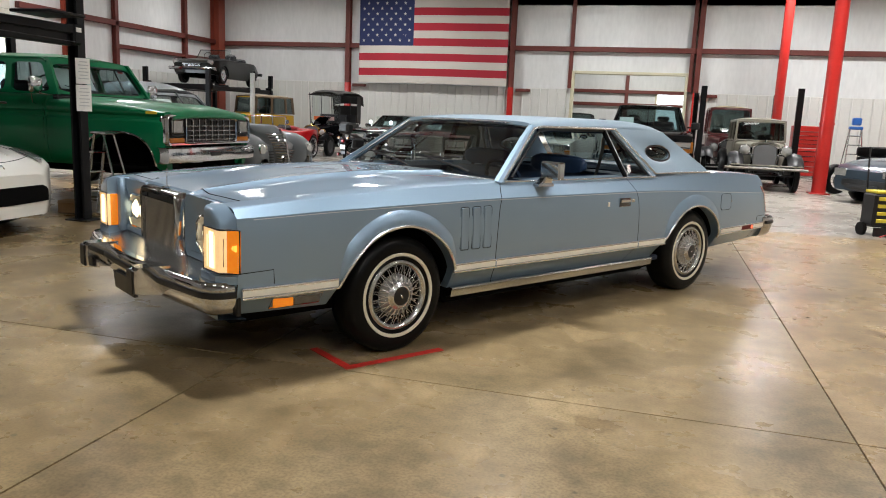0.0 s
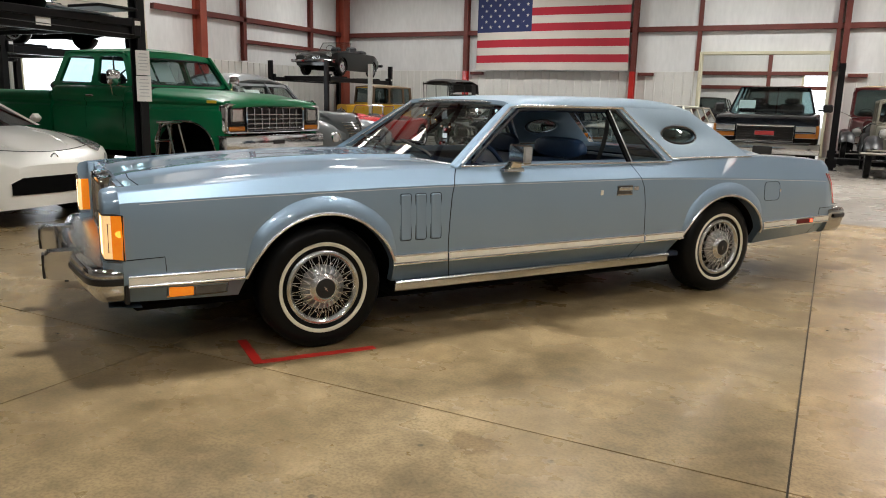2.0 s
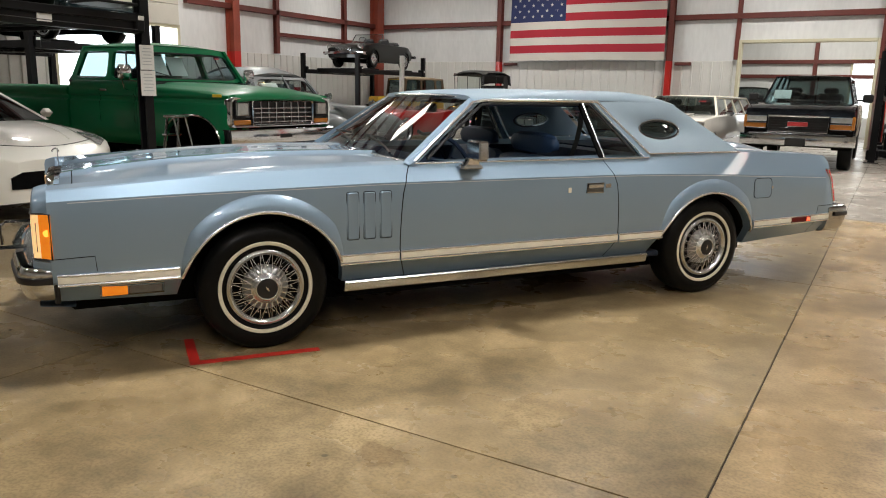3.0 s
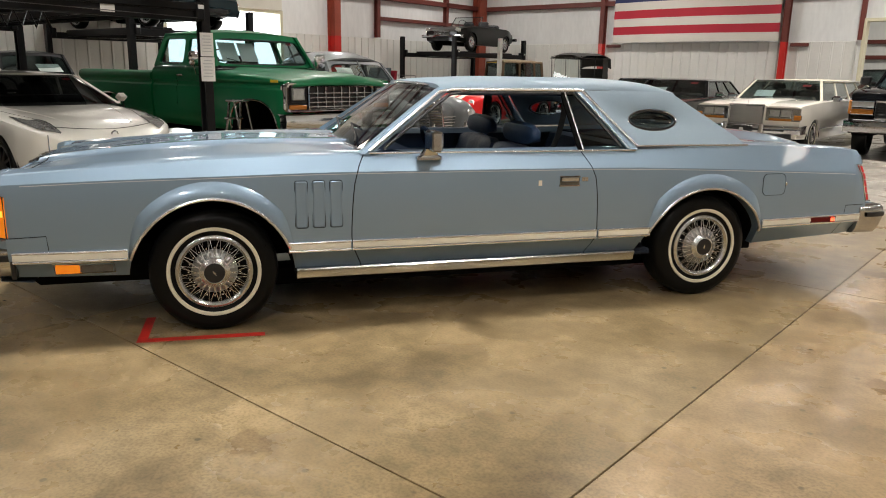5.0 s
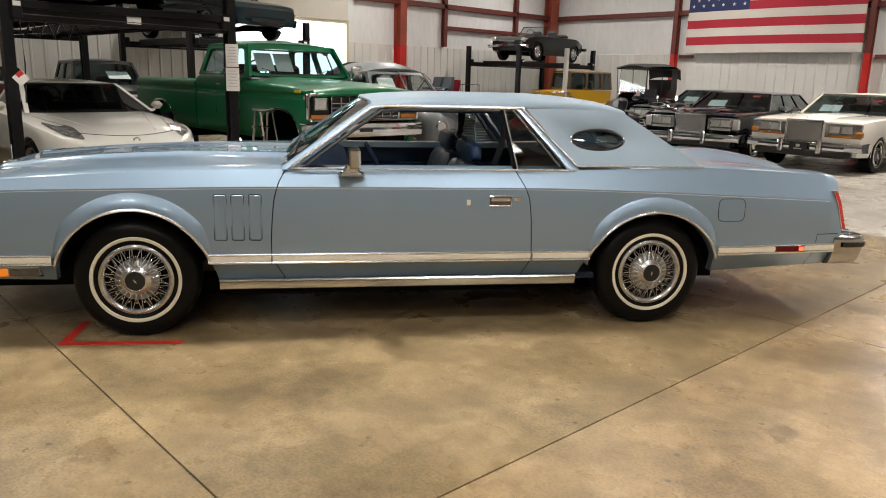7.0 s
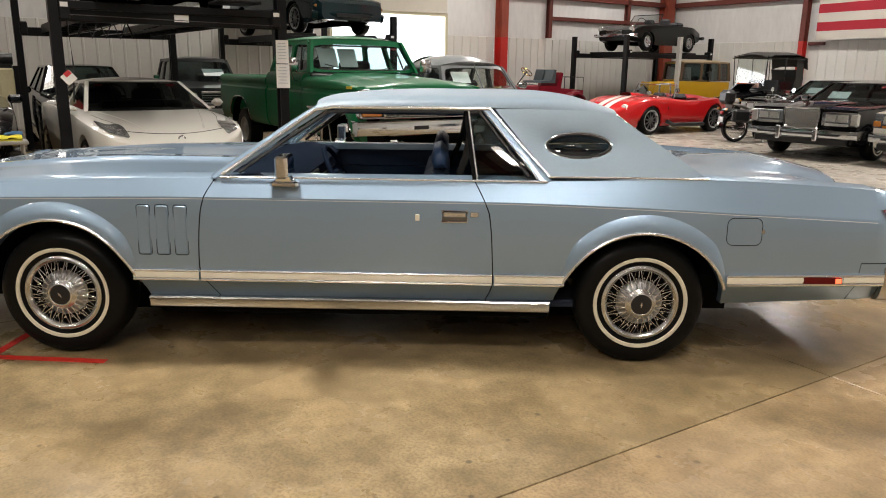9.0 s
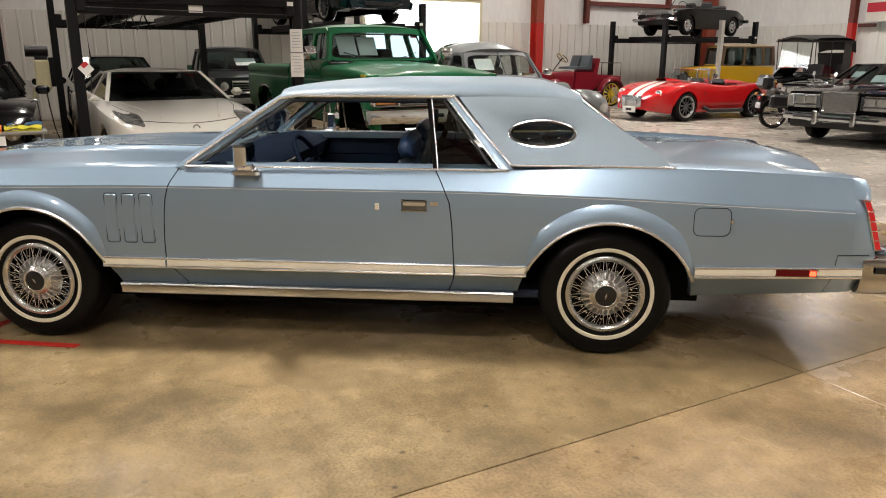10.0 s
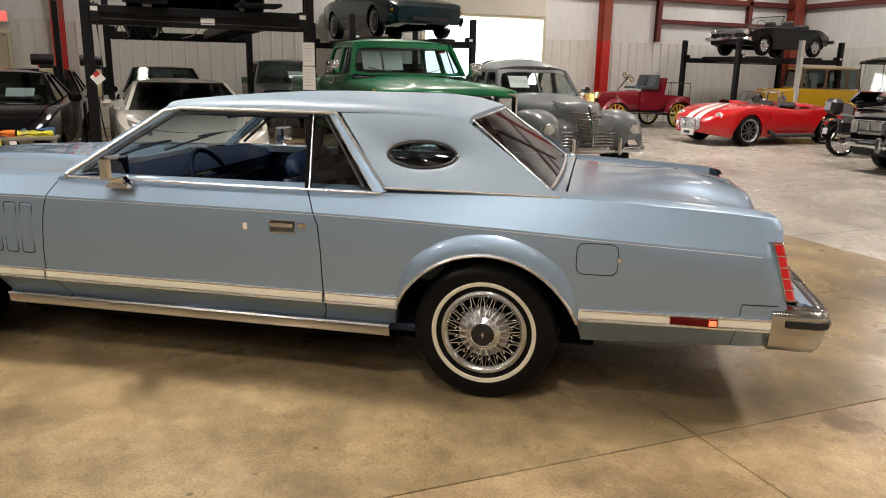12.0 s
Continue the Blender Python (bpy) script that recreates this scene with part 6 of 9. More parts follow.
def insides(root, x, w, z, rear=True, heads=True):
    """Dark tub, dashboard, seats and a steering wheel behind the glass."""
    tub = Shape().loft([[(xx, -w, z), (xx, -w * 0.9, z + 0.015), (xx, w * 0.9, z + 0.015), (xx, w, z)] for xx in (x - 0.35, x + (1.9 if rear else 1.0))])
    part("interior_tub", tub, SEATS, root)
    part("dashboard", Shape().box((x - 0.1, 0, z + 0.06), (0.3, w * 1.7, 0.12), 0.04), BLACK, root)
    for y in (-w * 0.48, w * 0.48):
        st = part("seat_back", Shape().box((x + 0.62, y, z + 0.10), (0.14, w * 0.72, 0.30), 0.05), SEATS, root)
        if heads:
            part("headrest", Shape().box((x + 0.66, y, z + 0.31), (0.09, w * 0.4, 0.13), 0.04), SEATS, st)
    if rear:
        part("rear_seat_back", Shape().box((x + 1.45, 0, z + 0.10), (0.14, w * 1.6, 0.24), 0.05), SEATS, root)
    part("steering_wheel", Shape(pose(x + 0.22, w * 0.48, z + 0.16, 0, -25, 0)).tube([(0, 0.18 * math.cos(k * math.pi / 10), 0.18 * math.sin(k * math.pi / 10)) for k in range(20)], 0.012, 6, True).box((0, 0, 0), (0.02, 0.34, 0.03), 0.005), BLACK, root)


def round_lamp(root, name, x, y, z, r, material=None, ring=None, depth=0.05):
    lp = part(name, Shape(pose(x, y, z, 0, 0, 90)).lathe([(0.0, depth * 0.7), (r * 0.5, depth * 0.55), (r * 0.9, depth * 0.1), (r * 0.92, 0.0)], 20), material or LENS, root)
    part("lamp_ring", Shape(pose(x, y, z, 0, 0, 90)).lathe([(r * 0.90, 0.006), (r * 1.02, 0.012), (r * 1.08, 0.0), (r * 1.08, -depth), (r * 0.6, -depth * 2)], 20), ring or CHROME, lp)
    return lp


def box_lamp(root, name, x, y, z, w, h, material=None, d=0.04):
    lp = part(name, Shape().box((x, y, z), (d, w, h), 0.008), material or LENS, root)
    part("lamp_bezel", Shape().tube([(x - d / 2, y - w / 2, z - h / 2), (x - d / 2, y + w / 2, z - h / 2), (x - d / 2, y + w / 2, z + h / 2), (x - d / 2, y - w / 2, z + h / 2)], 0.008, 5, True), CHROME, lp)
    return lp


def bar_bumper(root, name, x, hw, z0, z1, sign=1, curve=0.10, wrap=0.25, material=None, label=""):
    """A pressed bumper: x is its middle, sign 1 at the front."""
    rings = []
    for t in spread(-1, 1, 18):
        xx = x + sign * curve * abs(t) ** 3
        rings.append([(xx + sign * dx, t * hw, z) for dx, z in ((0.05, z1), (0.0, z1 - 0.015), (-0.012, (z0 + z1) / 2), (0.0, z0 + 0.015), (0.05, z0))])
    sh = Shape().loft(rings)
    for rg, s in ((rings[0], -1), (rings[-1], 1)):
        sh.loft([rg, [(p[0] + sign * wrap, p[1] + s * 0.01, p[2]) for p in rg]])
    return part(name, sh, material or CHROME, root, label)


def grille_bars(root, x, hw, z0, z1, nv=0, nh=0, material=None, t=0.008, back=BLACK, frame=True):
    g = part("grille", Shape().box((x + 0.03, 0, (z0 + z1) / 2), (0.03, hw * 2, z1 - z0), 0.004), back, root)
    sh = Shape()
    for k in range(nv):
        sh.box((x, -hw + 2 * hw * (k + 0.5) / nv, (z0 + z1) / 2), (0.03, t, z1 - z0), 0.001)
    for k in range(nh):
        sh.box((x - 0.002, 0, z0 + (z1 - z0) * (k + 0.5) / nh), (0.028, hw * 2, t), 0.001)
    if nv or nh:
        part("grille_insert", sh, material or CHROME, g)
    if frame:
        part("grille_frame", Shape().tube([(x - 0.01, -hw, z0), (x - 0.01, hw, z0), (x - 0.01, hw, z1), (x - 0.01, -hw, z1)], 0.014, 6, True), material or CHROME, g)
    return g


def wing(root, c, y0, y1, r, material, a0=-20, a1=200, z=None, flat=0.0, name="fender", drop=0.0):
    """A curved mudguard over a wheel at x = c, from angle a0 to a1 (0 points to the back)."""
    rings = []
    zc = z if z is not None else r
    for i in range(17):
        a = radians(a0 + (a1 - a0) * i / 16)
        x, zz = c + r * 1.12 * math.cos(a), zc + r * 1.12 * math.sin(a) - (drop * max(0, -math.cos(a)))
        rings.append([(x, y0, zz - 0.05), (x, y0 + (y1 - y0) * 0.12, zz), (x * 1.0, y0 + (y1 - y0) * 0.5, zz + 0.035), (x, y0 + (y1 - y0) * 0.88, zz), (x, y1, zz - 0.06)])
    sh = Shape().loft(rings)
    sh.loft([[(p[0], p[1], p[2] - 0.012) for p in rg] for rg in reversed(rings)])
    return part(name, sh, material, root)


def card(root, x, y, z, w, h, tilt=0):
    return part("price_card", Shape().box((0, 0, 0), (0.004, w, h), 0.0), CARD, root, at=pose(x, y, z, 0, -tilt, 0))

# ---- white sports coupe under the four-post lift ----
DARKLENS = mat("smoked_lamp_lens", (0.30, 0.30, 0.29), rough=0.12, metal=0.5, coat=1.0, var=0.75, scales=(18, 60))
PEARL = paint("pearl_white_paint", (0.70, 0.68, 0.62), rough=0.3)
zc = thing("sports_coupe", pose(-6.80, 5.79, 0, 0, 0, 184), "pearl white two-door sports coupe with dark glass", "car")
ZA = [(0.0, 0.37, 0.70), (2.55, 0.38, 0.72)]
ZSH = [(-0.86, 0.58), (-0.72, 0.665), (-0.35, 0.76), (0.3, 0.83), (1.2, 0.87), (2.5, 0.93), (3.1, 0.90), (3.4, 0.78)]
ZTOP = [(-0.86, 0.615), (-0.72, 0.72), (-0.3, 0.84), (0.35, 0.93), (0.8, 0.97), (2.5, 1.0), (3.1, 0.97), (3.4, 0.86)]
ZPL = [(-0.86, 0.52), (-0.78, 0.71), (-0.6, 0.88), (-0.2, 0.98), (0.2, 1.0), (1.2, 0.96), (2.4, 1.0), (3.0, 0.95), (3.4, 0.78)]
part("body", hull(-0.86, 3.40, 0.92, [(-0.86, 0.20), (-0.5, 0.15), (2.9, 0.16), (3.4, 0.30)], ZSH, ZTOP, ZA, ZPL, p=0.62), PEARL, zc)
housings(zc, ZA, 0.90, 0.6)
wheels(zc, [(x, y) for x in (0, 2.55) for y in (-0.79, 0.79)], 0.33, 0.24, "alloy")
cabin(zc, PEARL, DARKGLASS, (0.42, 0.79, 0.945), (3.0, 0.70, 1.0), (1.12, 0.61, 1.285), (1.95, 0.57, 1.28), posts=(0.5,), crown=0.05, pw=0.034, bow=0.12)
insides(zc, 0.95, 0.6, 0.93, False)
for s in (-1, 1):
    rows = []
    for f in spread(0, 1, 12):
        xo, yo = lerp([(0, -0.74), (0.4, -0.60), (0.7, -0.36), (1, -0.10)], f), lerp([(0, 0.58), (0.4, 0.745), (0.7, 0.80), (1, 0.80)], f)
        xi, yi = lerp([(0, -0.72), (0.4, -0.44), (0.55, -0.30), (0.7, -0.34), (1, -0.09)], f), lerp([(0, 0.56), (0.4, 0.56), (0.55, 0.60), (0.7, 0.70), (1, 0.785)], f)
        rows.append([(xo + (xi - xo) * g, s * (yo + (yi - yo) * g), hull_top(xo + (xi - xo) * g, yo + (yi - yo) * g, 0.92, ZSH, ZTOP, ZPL, 0.62) + 0.010) for g in spread(0, 1, 4)])
    hl = part("headlamp", Shape().loft(rows), DARKLENS, zc, "boomerang-shaped headlamp with dark inner")
    part("projector", Shape().cyl((-0.55, s * 0.68, 0.70), (-0.585, s * 0.70, 0.735), 0.05, 0.045), CHROME, hl)
    part("door_mirror", Shape().box((0.70, s * 0.975, 1.015), (0.10, 0.16, 0.105), 0.045).box((0.64, s * 0.87, 0.955), (0.07, 0.08, 0.03), 0.01), PEARL, zc)
    part("windshield_sticker", Shape().box((0.0, 0, 0), (0.004, 0.10, 0.05)), STICKER, zc, at=pose(1.08, s * 0.46, 1.235, 0, 62, 0))
def nose_x(y):
    """Where the nose of the sports coupe lies at distance y from its middle."""
    return lerp([(0, -0.86), (0.478, -0.86), (0.653, -0.78), (0.81, -0.60)], abs(y))


part("air_intake", Shape().loft([[(nose_x(y) + 0.03, y, z1 + 0.0), (nose_x(y) - 0.008, y, z1), (nose_x(y) - 0.010, y, (z0 + z1) / 2), (nose_x(y) - 0.008, y, z0), (nose_x(y) + 0.03, y, z0)] for y, z0, z1 in [(v, 0.325 + 0.02 * abs(v), 0.50 - 0.9 * max(0, abs(v) - 0.44) ** 1.2) for v in spread(-0.54, 0.54, 20)]], False), UNDER, zc, "wide black front intake")
part("badge", Shape(pose(-0.775, 0, 0.668, 0, 0, 90)).lathe([(0.03, 0.004), (0.04, 0.01), (0.048, 0.0)], 16).box((0, 0.004, 0), (0.07, 0.006, 0.012), 0.002), CHROME, zc)
for s in (-1, 1):
    part("hood_crease", Shape().tube([(x, s * y, hull_top(x, y, 0.92, ZSH, ZTOP, ZPL, 0.62) - 0.006) for x, y in ((-0.55, 0.34), (-0.2, 0.44), (0.15, 0.54), (0.42, 0.62))], 0.014, 8), PEARL, zc, sharp=80)
    part("hood_seam", Shape().tube([(x, s * y, hull_top(x, y, 0.92, ZSH, ZTOP, ZPL, 0.62) + 0.001) for x, y in ((-0.58, 0.56), (-0.30, 0.60), (0.0, 0.70), (0.30, 0.74))], 0.003, 5), UNDER, zc)
hs = Shape().tube([(-0.70 + 0.12 * t * t, t * 0.56, hull_top(-0.70 + 0.12 * t * t, t * 0.56, 0.92, ZSH, ZTOP, ZPL, 0.62) + 0.001) for t in spread(-1, 1, 16)], 0.004, 5)
part("hood_gap", hs, UNDER, zc)

# ---- green pickup on stands, without its front wheels ----
GREEN = paint("bright_green_paint", (0.001, 0.140, 0.050), rough=0.4, coat=0.35)
tk = thing("pickup_truck", pose(-6.42, 8.92, 0, 0, 0, 180.5), "bright green pickup truck with chrome grille, raised, front wheel missing", "truck")
TA = [(0.0, 0.53, 1.0), (3.95, 0.53, 0.98)]
TSEC = [(0.56, 0.90), (0.60, 0.945), (0.68, 0.975), (0.80, 0.985), (0.95, 0.989), (1.08, 0.989), (1.140, 0.985), (1.168, 0.962), (1.208, 0.960), (1.232, 0.982), (1.265, 0.989), (1.300, 0.986), (1.332, 0.968), (1.352, 0.935), (1.360, 0.900)]


def truck_arch(x):
    """Height of the squarish wheel opening of the truck at x, or 0."""
    for c, a, top in TA:
        u = abs(x - c) / a
        if u < 1:
            return 0.56 + (top - 0.56) * (1 - u ** 2.5) ** (1 / 2.5)
    return 0.0


def truck_side(name, cols, top, root, s, taper=0.0):
    """Pressed side with a groove under the shoulder; top: height of its upper edge along x."""
    rings = []
    for x in cols:
        b, k = max(0.56, truck_arch(x)), 1 - taper * max(0, (-0.52 - x) / 0.14) ** 2
        ring = [(x, s * 0.84 * k, b)]
        for z, y in TSEC:
            zz = max(z, b)
            lift = (lerp(top, x) - 1.36) * max(0, zz - 1.24) / 0.12
            ring.append((x, s * lerp(TSEC, zz) * k, zz + lift))
        ring.append((x, s * 0.86 * k, ring[-1][2] + 0.002))
        ring.append((x, s * 0.855 * k, ring[-1][2] - 0.05))
        rings.append(ring)
    return part(name, Shape().loft(rings).poly(rings[0]).poly(rings[-1]), GREEN, root, sharp=32)


front = spread(-0.66, -0.535, 5) + round_spread(0, 0.53, 22) + spread(0.535, 1.045, 4)
back = spread(2.59, 3.415, 5) + round_spread(3.95, 0.53, 22) + spread(4.485, 5.0, 4)
for s in (-1, 1):
    truck_side("front_fender", front, [(-0.66, 1.272), (-0.3, 1.318), (1.05, 1.37)], tk, s, 0.03)
    truck_side("cab_side", spread(1.055, 2.53, 8), [(1.05, 1.425), (2.53, 1.425)], tk, s)
    truck_side("bed_side", back, [(2.6, 1.352), (5.0, 1.352)], tk, s)
    part("bed_wall", Shape().box((3.80, s * 0.815, 1.05), (2.36, 0.03, 0.58), 0.006), GREEN, tk)
# hood: broad raised middle and a rolled front edge
rows = []
for x, dip in ((-0.705, 0.085), (-0.712, 0.062), (-0.705, 0.038), (-0.685, 0.018), (-0.64, 0.004)) + tuple((v, 0) for v in spread(-0.58, 1.03, 14)):
    e = lerp([(-0.72, 1.262), (-0.3, 1.320), (1.05, 1.372)], x)
    row = []
    for t in spread(-1, 1, 28):
        rise = max(0, min(1, (0.66 - abs(t)) / 0.12))
        row.append((x - 0.035 * (1 - t * t) * (1 if x < -0.5 else 0.3), t * 0.855, e + 0.030 * (1 - abs(t) ** 3) + 0.026 * rise * rise * (3 - 2 * rise) * min(1, (x + 0.75) / 0.25) - dip))
    rows.append(row)
part("hood", Shape().loft(rows).loft([rows[-1], [(x, y, z - 0.05) for x, y, z in rows[-1]]]), GREEN, tk, sharp=30)
part("cowl", Shape().box((1.06, 0, 1.385), (0.12, 1.70, 0.05), 0.012), BLACK, tk)
part("cab_back", Shape().box((2.52, 0, 1.0), (0.04, 1.86, 0.86), 0.02), GREEN, tk)
part("bed_floor", Shape().box((3.80, 0, 0.74), (2.38, 1.64, 0.05), 0.006), GREEN, tk)
part("bed_front", Shape().box((2.61, 0, 1.04), (0.03, 1.66, 0.60), 0.006), GREEN, tk)
part("tailgate", Shape().box((4.985, 0, 1.04), (0.05, 1.66, 0.60), 0.015), GREEN, tk)
part("bed_load", Shape().box((2.85, 0.2, 1.42), (0.3, 1.0, 0.14), 0.05), SEATS, tk)
cabin(tk, GREEN, glass("truck_glass", (0.55, 0.66, 0.68)), (0.98, 0.91, 1.43), (2.58, 0.88, 1.43), (1.25, 0.77, 1.90), (2.42, 0.75, 1.91), posts=(0.47,), crown=0.075, pw=0.10, bow=0.07, frame_w=(0.055, 0.03, 0.085))
for s in (-1, 1):
    part("drip_rail", Shape().tube([(1.20, s * 0.80, 1.845), (1.27, s * 0.785, 1.885), (2.40, s * 0.765, 1.895), (2.46, s * 0.775, 1.85)], 0.012, 6), GREEN, tk)
part("windshield_gasket", Shape().tube([(1.005 - 0.07 * (1 - t * t), t * 0.84, 1.462) for t in spread(-1, 1, 10)] + [(1.205 - 0.07 * (1 - t * t), t * 0.72, 1.815) for t in spread(1, -1, 10)], 0.014, 6, True), BLACK, tk)
for s in (-1, 1):
    part("vent_post", Shape().tube([(1.33, s * 0.89, 1.44), (1.46, s * 0.79, 1.82)], 0.012, 6), BLACK, tk)
insides(tk, 1.45, 0.78, 1.36, False, False)
housings(tk, TA, 0.97, 0.5, 0.5)
wheels(tk, [(3.95, -0.80), (3.95, 0.80), (0.0, -0.72)], 0.38, 0.24, "truck", z=0.40)
def rounded(hw, hh, cz, r=0.05, n=5):
    """A round-cornered oblong across y, centre height cz."""
    return [(sy * (hw - r) + r * math.cos(a), cz + sz * (hh - r) + r * math.sin(a)) for sy, sz, a0 in ((1, -1, -90), (1, 1, 0), (-1, 1, 90), (-1, -1, 180)) for a in [radians(a0 + 90 * k / n) for k in range(n + 1)]]


gf = part("grille_surround", Shape().loft([[(x, y, z) for y, z in rounded(w_, h_, 1.048, r_)] for x, w_, h_, r_ in ((-0.60, 0.965, 0.195, 0.06), (-0.69, 0.965, 0.195, 0.06), (-0.712, 0.950, 0.182, 0.055), (-0.706, 0.925, 0.160, 0.045), (-0.672, 0.918, 0.154, 0.04))], True), CHROME, tk, "polished grille surround with rounded corners", sharp=50)
part("grille_back", Shape().box((-0.655, 0, 1.045), (0.02, 1.84, 0.33)), BLACK, gf)
part("grille_rim", Shape().loft([[(x, y, z) for y, z in rounded(w_, h_, 1.045, 0.03)] for x, w_, h_ in ((-0.67, 0.60, 0.165), (-0.715, 0.60, 0.165), (-0.722, 0.588, 0.155), (-0.705, 0.572, 0.142))], True), CHROME, gf, sharp=50)
for k in range(4):
    part("grille_bar", Shape().box((-0.69, 0, 0.927 + k * 0.059), (0.03, 1.14, 0.015), 0.004), STEEL, gf)
for k in range(7):
    part("grille_rib", Shape().box((-0.692, -0.429 + k * 0.143, 1.045), (0.03, 0.014, 0.28), 0.004), STEEL, gf)
for s in (-1, 1):
    box_lamp(tk, "headlamp", -0.70, s * 0.765, 1.095, 0.185, 0.15, LENS)
    part("lamp_panel", Shape().loft([[(x, s * (0.765 + y), z) for y, z in rounded(w_, h_, 1.095, 0.02)] for x, w_, h_ in ((-0.712, 0.135, 0.112), (-0.716, 0.128, 0.105), (-0.685, 0.108, 0.088), (-0.680, 0.02, 0.02))], True), BLACK, tk, sharp=50)
    part("turn_lamp", Shape().box((-0.700, s * 0.765, 0.925), (0.03, 0.285, 0.062), 0.010), AMBEROFF, tk, "amber turn lamp")
    part("side_badge", Shape().box((-0.50, s * 0.986, 1.255), (0.16, 0.012, 0.035), 0.004), mat("yellow_side_marker", (0.6, 0.42, 0.02), rough=0.3) if s < 0 else bpy.data.materials["yellow_side_marker"], tk)
    part("door_handle", Shape().box((1.72, s * 1.0, 1.295), (0.15, 0.03, 0.028), 0.01), CHROME, tk)
    part("door_gap", Shape().tube([(1.10, s * (lerp(TSEC, z) + 0.001), z) for z in (0.62, 0.9, 1.13, 1.17, 1.21, 1.24, 1.30, 1.335)], 0.004, 4), UNDER, tk)
    part("door_gap", Shape().tube([(1.84, s * (lerp(TSEC, z) + 0.001), z) for z in (0.62, 0.9, 1.13, 1.17, 1.21, 1.24, 1.30, 1.335)], 0.004, 4), UNDER, tk)
    mi = part("door_mirror", Shape().box((1.06, s * 1.13, 1.535), (0.07, 0.21, 0.20), 0.030), CHROME, tk, sharp=60)
    part("mirror_arm", Shape().tube([(1.14, s * 1.12, 1.45), (1.18, s * 1.06, 1.32), (1.2, s * 0.99, 1.30)], 0.009, 6).tube([(1.14, s * 1.14, 1.45), (1.0, s * 1.0, 1.42)], 0.008, 6), CHROME, mi)
    for c in (0.0, 3.95):
        part("arch_trim", Shape().tube([(x, s * (lerp(TSEC, truck_arch(x)) + 0.004), truck_arch(x) + 0.004) for x in [c - 0.5295 * math.cos(math.pi * i / 24) for i in range(25)]], 0.013, 6), CHROME, tk)
    part("wiper", Shape().tube([(0.95, s * 0.12, 1.44), (1.02, s * 0.42, 1.50), (1.10, s * 0.60, 1.55)], 0.006, 5), STEEL, tk)
bb = bar_bumper(tk, "front_bumper", -0.80, 1.0, 0.64, 0.84, 1, 0.06, 0.12, CHROME, "chrome front bumper with a slot")
part("bumper_slot", Shape().box((-0.815, 0.08, 0.745), (0.012, 0.22, 0.05), 0.004), BLACK, bb)
part("chassis", Shape().box((2.1, 0.42, 0.50), (5.2, 0.10, 0.14), 0.02).box((2.1, -0.42, 0.50), (5.2, 0.10, 0.14), 0.02).cyl((0, -0.7, 0.42), (0, 0.7, 0.42), 0.06).cyl((3.95, -0.7, 0.40), (3.95, 0.7, 0.40), 0.07).box((2.2, 0, 0.56), (5.0, 1.6, 0.04)), UNDER, tk)
for y in (-0.20, -0.52):
    card(tk, 1.14 + 0.05 * abs(y), -y, 1.64, 0.29, 0.30, -29)
part("windshield_sticker", Shape().box((0, 0, 0), (0.004, 0.10, 0.06)), STICKER, tk, at=pose(1.225, -0.62, 1.80, 0, 29, 0))
for y in (-0.42, 0.42):
    js = thing("axle_stand", pose(-6.55, 8.92 + y, 0), "steel axle stand under the truck", "axle stand", "axle stands")
    part("legs", Shape().loft([[(x, yy, 0) for x, yy in ((-0.15, -0.15), (0.15, -0.15), (0.15, 0.15), (-0.15, 0.15))], [(x, yy, 0.32) for x, yy in ((-0.03, -0.03), (0.03, -0.03), (0.03, 0.03), (-0.03, 0.03))]], True), SAFERED, js)
    part("post", Shape().cyl((0, 0, 0.25), (0, 0, 0.43), 0.025), STEEL, js)
# step ladder in front of the empty wheel arch
lad = thing("step_ladder", pose(-6.42, 7.72, 0), "small bare aluminium step ladder by the truck", "ladder")
for y in (-0.20, 0.20):
    part("front_rail", Shape().tube([(-0.24, 0.0 + y * 0.6, 0), (-0.06, y * 0.45, 0.98)], 0.018, 6), STEEL, lad)
    part("back_rail", Shape().tube([(0.34, y * 0.6, 0), (0.06, y * 0.45, 0.98)], 0.014, 6), STEEL, lad)
for z in (0.28, 0.52, 0.76):
    part("step", Shape().box((-0.24 + 0.18 * z / 0.98, 0, z), (0.08, 0.24, 0.025), 0.005), STEEL, lad)
part("top_cap", Shape().box((0, 0, 0.99), (0.22, 0.24, 0.03), 0.01), STEEL, lad)


